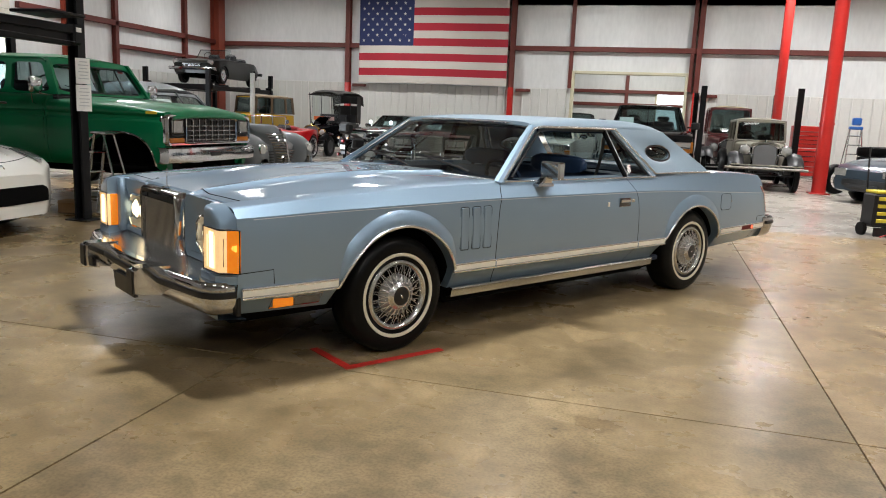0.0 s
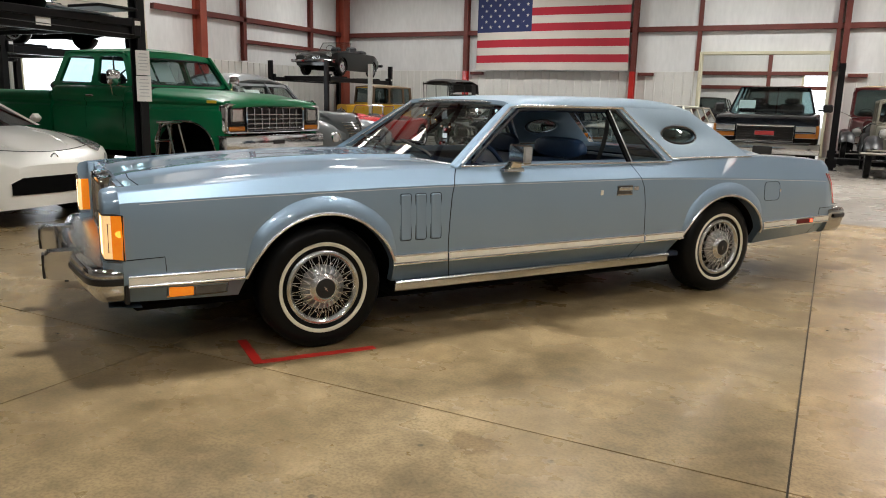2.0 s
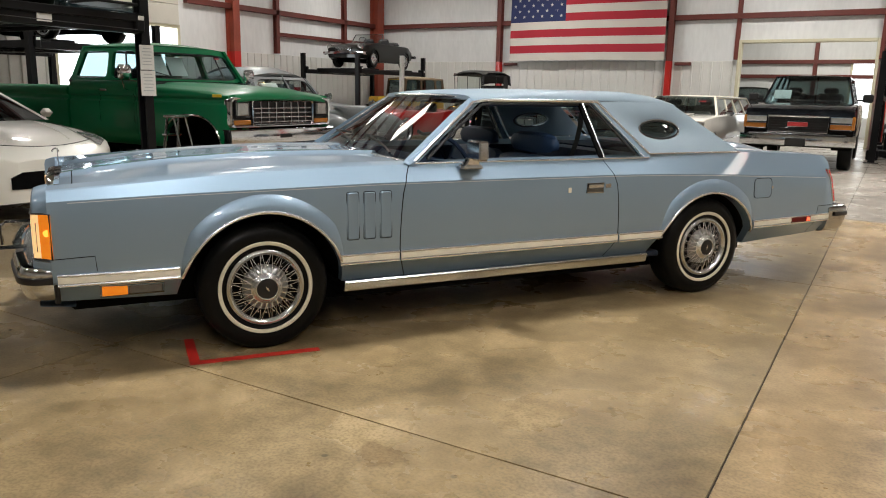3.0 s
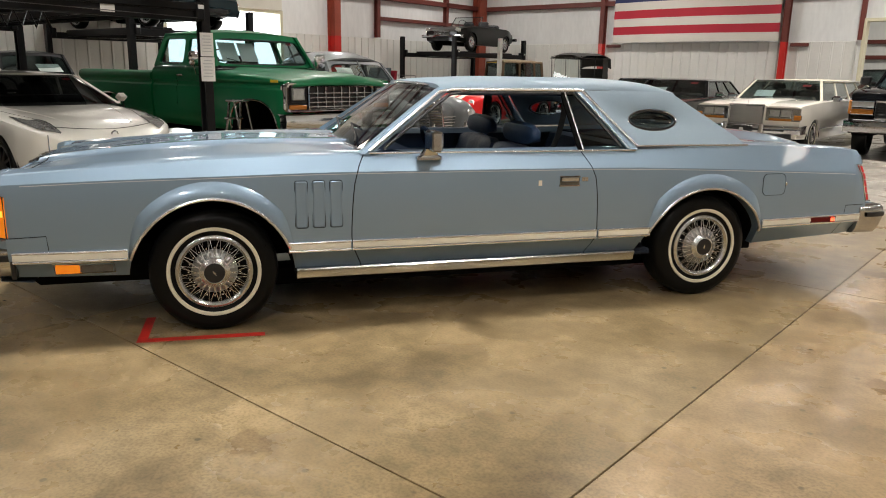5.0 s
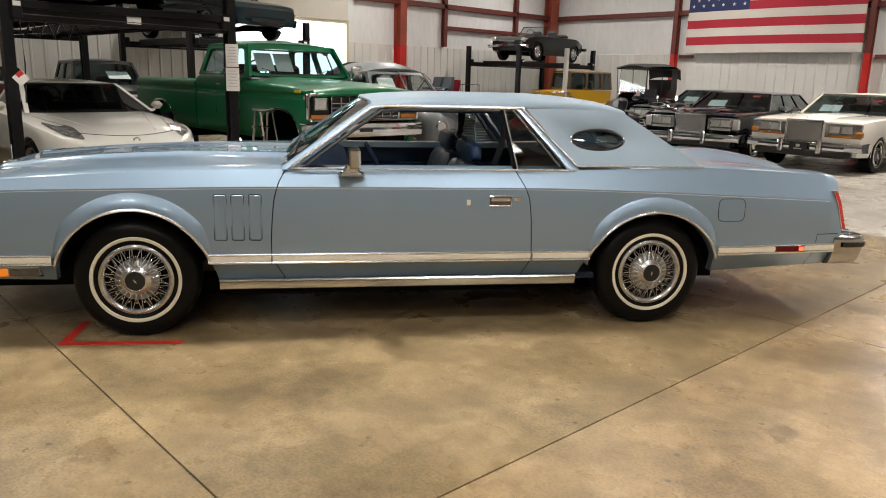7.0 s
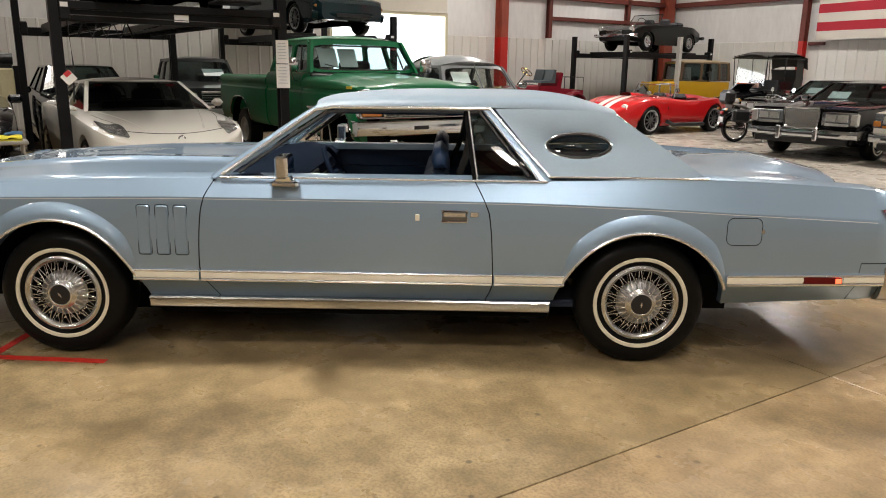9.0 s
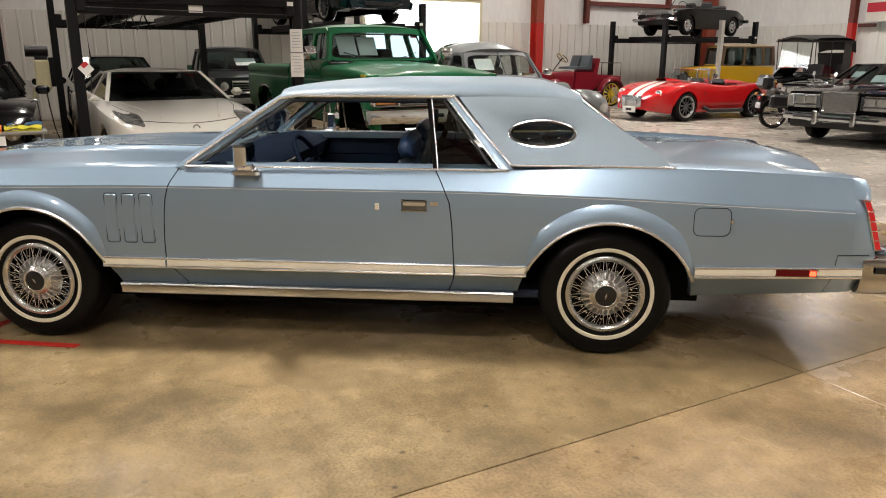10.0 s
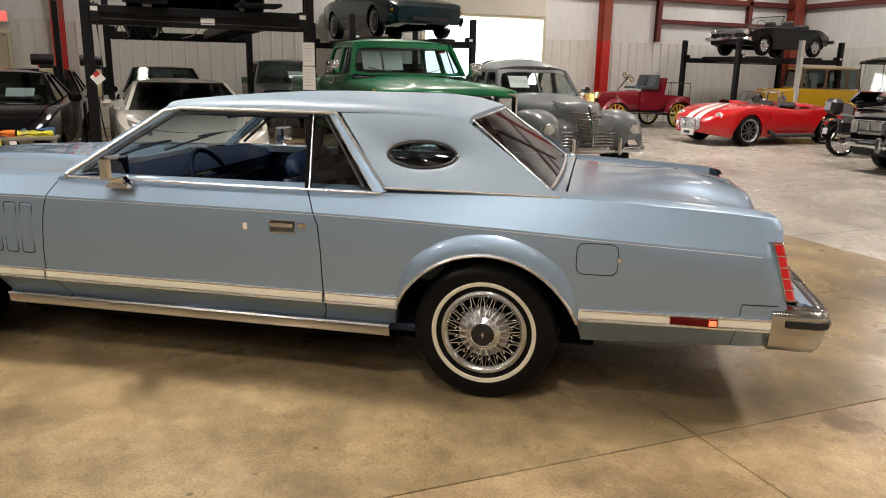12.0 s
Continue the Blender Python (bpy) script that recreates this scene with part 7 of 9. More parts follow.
# ---- four-post lifts ----
LIFTM = mat("black_powder_coat", (0.006, 0.006, 0.007), rough=0.42, spec=0.22, var=0.2, scales=(3, 40))
def four_post(name, x0, x1, y0, y1, zd, top, label, ramp=True):
    """Posts at the corners, cross beams and two runways at height zd."""
    root = thing(name, pose(0, 0, 0), label, "car lift")
    for x in (x0, x1):
        for y in (y0, y1):
            s = 1 if y == y0 else -1
            sh = Shape().loft([[(x + dx, y + s * dy, z) for dx, dy in ((-0.07, -0.05), (0.07, -0.05), (0.07, 0.06), (0.045, 0.06), (0.045, -0.02), (-0.045, -0.02), (-0.045, 0.06), (-0.07, 0.06))] for z in (0.01, top)], True, True)
            p = part("post", sh, LIFTM, root)
            part("foot_plate", Shape().box((x, y, 0.008), (0.30, 0.26, 0.016), 0.003), LIFTM, p)
            part("bracket", Shape().box((x, y + s * 0.10, zd - 0.05), (0.24, 0.12, 0.22), 0.02), LIFTM, p)
            part("label", Shape().box((x + 0.125 * (1 if x == max(x0, x1) else -1), y + s * 0.10, zd + 0.0), (0.006, 0.075, 0.048)), PAPER, p)
    for x in (x0, x1):
        part("cross_beam", Shape().box((x, (y0 + y1) / 2, zd - 0.10), (0.12, abs(y1 - y0) - 0.12, 0.14), 0.012), LIFTM, root)
    for f in (0.24, 0.76):
        y = y0 + (y1 - y0) * f
        rw = part("runway", Shape().box(((x0 + x1) / 2, y, zd - 0.005), (abs(x1 - x0) - 0.02, 0.48, 0.05), 0.008).box(((x0 + x1) / 2, y - 0.23, zd - 0.06), (abs(x1 - x0) - 0.02, 0.03, 0.12), 0.004).box(((x0 + x1) / 2, y + 0.23, zd - 0.06), (abs(x1 - x0) - 0.02, 0.03, 0.12), 0.004), LIFTM, root)
        for k in range(7):
            part("runway_rib", Shape().box((x0 + (x1 - x0) * (k + 0.5) / 7, y, zd - 0.06), (0.04, 0.42, 0.07)), LIFTM, rw)
    for y in (y0 + 0.3 * (y1 - y0), y0 + 0.5 * (y1 - y0)):
        part("cable", Shape().tube([(x0, y, zd - 0.13), ((x0 + x1) / 2, y + 0.05, zd - 0.16), (x1, y, zd - 0.13)], 0.007, 5), STEEL, root, "thin steel lift cable")
    return root


la = four_post("four_post_lift", -6.30, -12.0, 4.66, 7.20, 2.12, 2.75, "black four-post car lift standing over a white coupe")
part("name_plate", Shape().box((-6.235, 5.98, 2.03), (0.008, 0.16, 0.08)), PAPER, la)
part("front_edge", Shape().box((-6.22, 5.93, 2.12), (0.05, 2.3, 0.09), 0.01), LIFTM, la)
for ry in (5.30, 6.55):
    part("drive_ramp", Shape().box((-6.05, ry, 2.22), (0.5, 0.48, 0.03), 0.006), LIFTM, la)
part("cable_arm", Shape().tube([(-6.62, 4.92 + 0.075 * k, 1.99 if k % 2 else 1.80) for k in range(9)], 0.016, 6), LIFTM, la, "black zigzag brace under the deck")
part("deck_rod", Shape().tube([(-6.19, 4.72, 2.02), (-6.19, 7.12, 1.99)], 0.005, 6), DARKRIM, la)
part("air_hose", Shape().tube([(-6.24, 4.76, 2.2), (-6.20, 4.78, 1.9), (-6.23, 4.80, 1.5), (-6.21, 4.77, 1.1)], 0.008, 6), BLACK, la)
bx = thing("cardboard_box", pose(-6.86, 7.64, 0, 0, 0, 12), "small brown cardboard box beside a lift post", "box")
CARTON = mat("brown_cardboard", (0.34, 0.21, 0.10), rough=0.85, var=0.12, scales=(6, 60))
part("carton", Shape().box((0, 0, 0.075), (0.26, 0.20, 0.15), 0.004), CARTON, bx)
part("flap", Shape().box((0.02, -0.115, 0.155), (0.22, 0.07, 0.006), 0.001, pose(0, 0, 0, 8, 0, 0)), CARTON, bx)
CREAMTANK = mat("cream_tank", (0.62, 0.55, 0.34), rough=0.4)
solo("lift_side_post", Shape().box((-12.3, 3.82, 1.3), (0.12, 0.10, 2.6), 0.006), LIFTM, "black steel post of a neighbouring lift", "post")
for px, py in ((-12.0, 4.44), (-12.3, 3.62)):
    pu = thing("lift_power_unit", pose(px, py, 1.10), "cream lift pump with black motor on a post", "pump", "lift pumps")
    part("tank", Shape().box((0, -0.02, 0.05), (0.24, 0.24, 0.52), 0.03), CREAMTANK, pu)
    part("motor", Shape().cyl((0, 0.10, 0.46), (0, -0.26, 0.46), 0.10, n=18).box((0, -0.02, 0.34), (0.18, 0.20, 0.08), 0.01), BLACK, pu)
    part("bracket", Shape().box((0.0, 0.13, 0.1), (0.2, 0.08, 0.5), 0.006), LIFTM, pu)
    part("hose", Shape().tube([(0.05, 0.0, -0.2), (0.14, 0.02, -0.5), (0.06, 0.06, -0.85), (0.1, 0.12, -1.09)], 0.012, 6), BLACK, pu)
# papers taped to the lift post, and the red and white tag
for z, h, w_ in ((1.685, 0.28, 0.155), (1.39, 0.29, 0.165)):
    pp = thing("posted_notice", pose(-6.205, 7.17, z, 0, 0, -28), "white printed notice taped to a lift post", "notice", "notices")
    part("sheet", Shape().loft([[(0.012 * math.sin(3 * t), w_ * (t - 0.5), zz) for t in spread(0, 1, 5)] for zz in (-h / 2, 0, h / 2)]), PAPER, pp)
    lines = Shape()
    for k in range(6):
        lines.box((0.016, 0.0, h * (0.36 - 0.13 * k)), (0.002, w_ * (0.7 if k % 2 else 0.55), 0.010))
    part("print_bars", lines, INK, pp)
tg = thing("hang_tag", pose(-6.20, 4.74, 1.36, 40, 0, -10), "small white and red tag on a lift post", "tag")
part("card", Shape().box((0, 0, 0), (0.004, 0.12, 0.12)), PAPER, tg)
part("flash", Shape().box((0.003, 0.02, 0.04), (0.003, 0.07, 0.05)), STICKER, tg)
four_post("four_post_lift", -12.2, -16.0, 9.30, 12.05, 2.16, 2.60, "black four-post car lift carrying a teal coupe")
four_post("four_post_lift", -15.95, -13.65, 20.85, 24.75, 2.06, 2.55, "black four-post car lift carrying a dark convertible")
four_post("four_post_lift", 1.02, 3.28, 20.4, 24.6, 0.22, 2.42, "black four-post car lift, lowered, round old cars")
# glossy black post; the daylight it mirrors is painted as a pale colour
pl = solo("lift_post", Shape().loft([[(-13.15 + dx, 22.65 + dy, z) for dx, dy in ((-0.06, -0.06), (0.06, -0.06), (0.06, 0.06), (-0.06, 0.06))] for z in (0, 2.53)], True, True), mat("daylit_black_post", (0.62, 0.62, 0.58), rough=0.3, metal=0.3), "black lift post with its daylight reflection painted pale", "post")

# red posts
for x, y, r in ((3.62, 18.75, 0.15), (3.21, 23.5, 0.13)):
    rp = thing("pipe_column", pose(x, y, 0), "bright red round steel column on the floor", "column", "pipe columns", "structure")
    part("shaft", Shape().cyl((0, 0, 0.0), (0, 0, CEIL), r, n=24), SAFERED, rp)
    part("base_plate", Shape().box((0, 0, 0.012), (0.42, 0.42, 0.024), 0.004), SAFERED, rp)
    part("collar", Shape().cyl((0, 0, 1.55), (0, 0, 1.60), r + 0.012, n=24), SAFERED, rp)


# ---- luxury sedans and limousine ----
def luxury(name, m, colour, label, length, roof_x1, lampz=0.72, roofz=1.36, wb=3.3, amber=False, lamp_w=0.30, topmat=None, posts=(0.36, 0.68), vert=True):
    root = thing(name, m, label, "car")
    ar = [(0.0, 0.40, 0.66), (wb, 0.40, 0.66)]
    x1 = wb + 1.25
    part("body", hull(-0.92, x1, 1.0, [(-0.92, 0.32), (0.4, 0.26), (wb, 0.26), (x1, 0.38)], [(-0.92, 0.86), (-0.4, 0.885), (1.0, 0.92), (wb, 0.92), (x1, 0.84)], [(-0.92, 0.91), (-0.7, 0.95), (0.9, 1.0), (wb, 0.99), (x1, 0.92)], ar, [(-0.92, 0.965), (-0.3, 0.995), (1.0, 1.0), (wb, 1.0), (x1, 0.95)], p=0.32, low=0.95), colour, root, sharp=28)
    housings(root, ar, 0.96, 0.6)
    for x in (0, wb):
        for s in (-1, 1):
            wh = part("wheel", WIRE[0][1], None, root, at=pose(x, s * 0.87, 0.342, 0, x * 31, 0 if s < 0 else 180))
            for nm, me, lab in WIRE[1:]:
                part(nm, me, None, wh, lab)
    cabin(root, topmat or colour, TINT, (0.90, 0.86, 0.985), (roof_x1 + 0.55, 0.82, 0.985), (1.42, 0.68, roofz - 0.03), (roof_x1, 0.66, roofz - 0.03), posts=posts, crown=0.035, pw=0.045, trim=CHROME, bow=0.08)
    for s in (-1, 1):
        part("pillar_trim", Shape().tube([(0.90, s * 0.868, 0.985), (1.42, s * 0.690, roofz - 0.035), (roof_x1, s * 0.670, roofz - 0.035)], 0.011, 6), CHROME, root)
    ridge = [[(x, y, 0.905 + 0.095 * min(1, (x + 0.95) / 0.5) + h) for y, h in ((-0.40, -0.012), (-0.34, 0.012), (-0.1, 0.024), (0, 0.034), (0.1, 0.024), (0.34, 0.012), (0.40, -0.012))] for x in (-0.95, -0.80, -0.5, 0.0, 0.5, 0.92)]
    part("hood_ridge", Shape().loft(ridge).poly(ridge[0]), colour, root, sharp=40)
    insides(root, 1.35, 0.72, 0.93, True)
    gr = part("grille", Shape().box((-0.925, 0, 0.735), (0.05, 0.62, 0.36), 0.01), STEEL, root, "upright chrome grille")
    bars = Shape()
    for k in range(16):
        bars.box((-0.955, -0.29 + k * 0.0387, 0.735), (0.014, 0.010, 0.34), 0.002)
    for k in range(8):
        bars.box((-0.957, 0, 0.59 + k * 0.042), (0.012, 0.60, 0.008), 0.002)
    part("grille_insert", bars, CHROME, gr)
    part("grille_frame", Shape().tube([(-0.955, -0.32, 0.555), (-0.955, 0.32, 0.555), (-0.955, 0.32, 0.915), (-0.955, -0.32, 0.915)], 0.022, 6, True), CHROME, gr)
    for s in (-1, 1):
        for dy in (0.52, 0.72):
            box_lamp(root, "headlamp", -0.935, s * dy, lampz + 0.02, 0.18, 0.13, LENS)
        part("lamp_panel", Shape().box((-0.915, s * 0.66, lampz), (0.03, 0.62, 0.24), 0.01), CHROME, root)
        part("turn_lamp", Shape().box((-0.935, s * 0.62, lampz - 0.095), (0.03, 0.40, 0.045), 0.006), AMBEROFF if amber else LENS, root)
        part("corner_lamp", Shape().box((-0.90, s * 0.915, lampz - (0.05 if amber else 0)), (0.08, 0.13, 0.10 if amber else 0.20), 0.015), AMBEROFF if amber else LENS, root, "wrap-round corner lamp")
        part("side_strip", Shape().tube([(x, s * 0.995, 0.47) for x in (0.42, wb - 0.42)], 0.012, 6), CHROME, root)
        part("door_mirror", Shape().box((1.15, s * 1.05, 1.03), (0.10, 0.18, 0.11), 0.03), CHROME, root)
        part("arch_trim", Shape().tube([(c + 0.40 * math.cos(math.pi * i / 16), s * 0.985, 0.30 + 0.37 * math.sin(math.pi * i / 16)) for c in (0.0,) for i in range(17)], 0.008, 5), CHROME, root)
        part("belt_trim", Shape().tube([(0.95, s * 0.96, 0.955), (wb + 0.6, s * 0.96, 0.955)], 0.006, 5), CHROME, root)
    fb_ = bar_bumper(root, "front_bumper", -1.06, 1.01, 0.40, 0.56, 1, 0.10, 0.30, CHROME, "heavy chrome bumper")
    part("rub_strip", Shape().box((-1.075, 0, 0.475), (0.012, 1.5, 0.035), 0.004), BLACK, fb_)
    for s in (-1, 1):
        part("bumper_guard", Shape().box((-1.085, s * 0.34, 0.47), (0.06, 0.09, 0.24), 0.018), CHROME, fb_)
    part("air_dam", Shape().box((-0.95, 0, 0.345), (0.10, 1.7, 0.12), 0.02), BLACK, root)
    part("hood_ornament", Shape().box((-0.88, 0, 0.965), (0.03, 0.012, 0.05), 0.004), CHROME, root)
    part("hood_crease", Shape().tube([(-0.85, 0.36, 0.935), (0.85, 0.42, 0.998)], 0.006, 5).tube([(-0.85, -0.36, 0.935), (0.85, -0.42, 0.998)], 0.006, 5), colour, root)
    card(root, 1.10, 0.35, 1.10, 0.38, 0.22, -55)
    part("windshield_sticker", Shape().box((0, 0, 0), (0.004, 0.16, 0.06)), STICKER, root, at=pose(1.30, -0.42, 1.27, 0, 56, 0))
    part("rear_bumper", Shape().box((x1 + 0.08, 0, 0.50), (0.14, 1.96, 0.16), 0.04), CHROME, root)
    return root


NIGHT = paint("black_car_paint", (0.004, 0.004, 0.005), rough=0.12, coat=0.5, spec=0.1)
IVORY = paint("ivory_white_paint", (0.74, 0.71, 0.64), rough=0.3)
IVTOP = mat("ivory_vinyl_top", (0.60, 0.56, 0.46), rough=0.6, bump=0.1, bscale=400)
luxury("sedan", pose(-5.06, 17.38, 0, 0, 0, 94.5), NIGHT, "long black luxury sedan with chrome grille", 5.6, 3.25, lampz=0.74)
luxury("sedan", pose(-7.35, 20.2, 0, 0, 0, 92), NIGHT, "second black luxury sedan parked behind the first", 5.6, 3.25, lampz=0.74)
lm = luxury("limousine", pose(-2.79, 17.48, 0, 0, 0, 90), IVORY, "ivory stretch limousine with vinyl top and chrome grille", 7.4, 5.4, lampz=0.76, roofz=1.40, wb=4.9, amber=True, topmat=IVTOP, posts=(0.24, 0.46, 0.70))
part("plate", Shape().box((-1.125, 0.0, 0.46), (0.012, 0.32, 0.16), 0.006), BLACK, lm, "dark front plate with a light emblem")
part("plate_emblem", Shape().box((-1.134, 0, 0.475), (0.006, 0.07, 0.05), 0.01).box((-1.134, 0, 0.42), (0.006, 0.14, 0.018)), SILVER, lm)

# ---- black full-size pickup with chrome grille ----
suv = thing("pickup_truck", pose(-0.24, 18.12, 0, 0, 0, 91), "black full-size pickup truck with chrome bumper and grille", "truck")
SA = [(0.0, 0.46, 0.86), (3.3, 0.46, 0.86)]
part("body", hull(-0.88, 4.6, 0.985, [(-0.88, 0.46), (4.6, 0.48)], [(-0.88, 1.14), (-0.7, 1.17), (0.9, 1.20), (4.6, 1.20)], [(-0.88, 1.18), (-0.7, 1.24), (0.85, 1.30), (4.6, 1.26)], SA, [(-0.88, 0.975), (-0.4, 1.0), (4.6, 1.0)], p=0.25, low=0.97), NIGHT, suv, sharp=28)
housings(suv, SA, 0.97, 0.6, 0.4)
wheels(suv, [(x, y) for x in (0, 3.3) for y in (-0.84, 0.84)], 0.38, 0.26, "truck")
cabin(suv, NIGHT, TINT, (0.78, 0.88, 1.29), (4.3, 0.86, 1.26), (1.35, 0.72, 1.84), (4.0, 0.72, 1.84), posts=(0.34, 0.66), crown=0.05, pw=0.09, bow=0.08)
insides(suv, 1.25, 0.75, 1.24, True)
gl = grille_bars(suv, -0.905, 0.52, 0.74, 1.03, 0, 6, BLACK, 0.014)
part("grille_rim", Shape().tube([(-0.925, -0.53, 0.73), (-0.925, 0.53, 0.73), (-0.925, 0.53, 1.04), (-0.925, -0.53, 1.04)], 0.02, 6, True), CHROME, gl)
part("grille_emblem", Shape().box((-0.945, 0.0, 0.89), (0.02, 0.36, 0.085), 0.01), mat("red_chrome_emblem", (0.40, 0.03, 0.03), rough=0.3, coat=0.5), gl, "red bar emblem with bright edge")
part("emblem_edge", Shape().tube([(-0.95, -0.18, 0.845), (-0.95, 0.18, 0.845), (-0.95, 0.18, 0.935), (-0.95, -0.18, 0.935)], 0.006, 5, True), CHROME, gl)
for s in (-1, 1):
    box_lamp(suv, "headlamp", -0.905, s * 0.74, 0.985, 0.36, 0.10, LENS)
    box_lamp(suv, "turn_lamp", -0.905, s * 0.74, 0.855, 0.36, 0.10, AMBEROFF)
    part("corner_lamp", Shape().box((-0.88, s * 0.945, 0.93), (0.07, 0.06, 0.24), 0.012), AMBEROFF, suv)
    part("door_mirror", Shape().box((1.0, s * 1.10, 1.40), (0.10, 0.20, 0.17), 0.03).box((1.0, s * 0.97, 1.36), (0.05, 0.12, 0.04), 0.01), BLACK, suv)
    card(suv, 0.98, s * 0.30 + 0.22, 1.46, 0.34, 0.26, -45) if s > 0 else None
sb = bar_bumper(suv, "front_bumper", -1.03, 1.02, 0.48, 0.70, 1, 0.10, 0.22, CHROME, "chrome front bumper")
part("bumper_top", Shape().box((-0.99, 0, 0.70), (0.14, 1.7, 0.03), 0.008), BLACK, sb)
part("bracket", Shape().box((-1.06, 0, 0.56), (0.02, 0.36, 0.15), 0.006), BLACK, sb)

# ---- grey rounded sedan ----
GREY = paint("primer_grey_paint", (0.125, 0.134, 0.138), rough=0.38, coat=0.6)
pg = thing("vintage_sedan", pose(-6.36, 11.17, 0, 0, 0, 174.5), "rounded grey vintage sedan with chrome-barred nose", "car")
part("body", hull(-0.42, 4.0, 0.78, [(-0.42, 0.50), (0.3, 0.36), (3.4, 0.36), (4.0, 0.5)], [(-0.42, 0.86), (0.2, 0.93), (1.2, 1.02), (3.2, 1.0), (4.0, 0.72)], [(-0.42, 1.03), (-0.2, 1.09), (0.6, 1.15), (1.4, 1.19), (3.2, 1.13), (4.0, 0.8)], [], [(-0.42, 0.22), (-0.2, 0.42), (0.4, 0.72), (1.2, 0.96), (2.6, 1.0), (3.5, 0.85), (4.0, 0.5)], p=0.75, low=0.95), GREY, pg)
cabin(pg, GREY, GLASS, (1.38, 0.74, 1.14), (3.85, 0.62, 1.10), (1.74, 0.62, 1.555), (3.15, 0.60, 1.55), posts=(0.34, 0.66), crown=0.19, pw=0.08, bow=0.09, back_glass=True, frame_w=(0.075, 0.05, 0.06))
part("windshield_bar", Shape().tube([(1.28, 0, 1.16), (1.645, 0, 1.58)], 0.014, 6), GREY, pg)
part("roof_skin", Shape().loft([[(x, t * w_, z - 0.25 * abs(t) ** 3 * f) for t in spread(-1, 1, 10)] for x, w_, z, f in ((3.05, 0.60, 1.735, 0.75), (3.4, 0.62, 1.62, 0.8), (3.78, 0.62, 1.36, 0.8), (4.02, 0.54, 0.95, 0.5))]), GREY, pg)
insides(pg, 1.75, 0.58, 1.05, True, False)
for s in (-1, 1):
    rings = []
    for x, zt, zb, hw in ((-0.625, 0.70, 0.60, 0.06), (-0.605, 0.79, 0.50, 0.14), (-0.55, 0.86, 0.42, 0.20), (-0.45, 0.925, 0.37, 0.245), (-0.30, 0.975, 0.36, 0.27), (-0.1, 1.0, 0.36, 0.28), (0.12, 0.995, 0.36, 0.28), (0.35, 0.955, 0.36, 0.275), (0.6, 0.87, 0.36, 0.25), (0.85, 0.74, 0.36, 0.20), (1.05, 0.58, 0.34, 0.14)):
        hole = 0.34 + 0.30 * math.sqrt(max(0, 1 - (x / 0.37) ** 2)) if abs(x) < 0.37 else 0
        ring = []
        for k in range(15):
            a = math.pi * k / 14
            low = max(zb, hole) if a > 1.6 else zb
            zz = low + (zt - low) * math.sin(a) ** 0.62
            ring.append((x, s * (0.64 - hw * math.copysign(abs(math.cos(a)) ** 0.62, math.cos(a))), zz))
        rings.append(ring)
    part("front_fender", Shape().loft(rings).poly(list(reversed(rings[0]))), GREY, pg, sharp=70)
    part("catwalk", Shape().loft([[(x, s * y, z) for y, x in ((0.08, -0.42), (0.20, -0.40), (0.34, -0.41), (0.48, -0.46))] if z < 0.8 else [(x + 0.16, s * y, z) for y, x in ((0.08, -0.42), (0.20, -0.40), (0.34, -0.41), (0.48, -0.46))] for z in (0.40, 0.62, 0.79, 0.88)]), GREY, pg, sharp=60)
    wing(pg, 2.95, s * 0.62, s * 0.90, 0.46, GREY, -10, 190, z=0.34, name="rear_fender")
    lp = round_lamp(pg, "headlamp", -0.612, s * 0.665, 0.735, 0.088, LENS, CHROME, 0.035)
    for k in range(6):
        part("side_grille_bar", Shape().tube([(-0.425, s * 0.13, 0.46 + k * 0.045), (-0.43, s * 0.28, 0.46 + k * 0.045), (-0.475, s * 0.43, 0.46 + k * 0.045)], 0.0115, 6), CHROME, pg)
    part("running_board", Shape().box((1.6, s * 0.80, 0.30), (2.0, 0.16, 0.04), 0.012), BLACK, pg)
def prow(z):
    """Tip and half width of the pointed nose at height z."""
    return lerp([(0.42, -0.64), (0.75, -0.60), (0.95, -0.52), (1.05, -0.44), (1.10, -0.34)], z), lerp([(0.42, 0.055), (0.62, 0.09), (0.80, 0.16), (0.95, 0.25), (1.10, 0.29)], z)


rows = []
for z in (0.42, 0.52, 0.62, 0.72, 0.82, 0.90, 0.97, 1.04, 1.09, 1.10):
    tip, w_ = prow(z)
    rows.append([(tip + 0.30 + 0.10 * (z > 1.05), y * w_ * 1.25, z + 0.012 * (z > 1.06)) for y in (-1,)] + [(tip + d, y * w_, z) for y, d in ((-1, 0.17), (-0.55, 0.075), (-0.15, 0.012), (0, 0), (0.15, 0.012), (0.55, 0.075), (1, 0.17))] + [(tip + 0.30 + 0.10 * (z > 1.05), w_ * 1.25, z + 0.012 * (z > 1.06))])
part("nose", Shape().loft(rows).poly(rows[-1]), GREY, pg, sharp=60)
for k in range(12):
    z = 0.50 + k * 0.042
    tip, w_ = prow(z)
    part("grille_bar", Shape().tube([(tip + d - 0.006, y * w_, z) for y, d in ((-0.96, 0.16), (-0.55, 0.075), (-0.12, 0.008), (0.12, 0.008), (0.55, 0.075), (0.96, 0.16))], 0.0105, 6), CHROME, pg)
part("nose_strip", Shape().tube([(prow(z)[0] - 0.010, 0, z) for z in (0.44, 0.6, 0.8, 0.95, 1.05)], 0.016, 6), CHROME, pg)
pb = bar_bumper(pg, "front_bumper", -0.74, 0.86, 0.415, 0.52, 1, 0.16, 0.08, CHROME, "chrome blade bumper with guards")
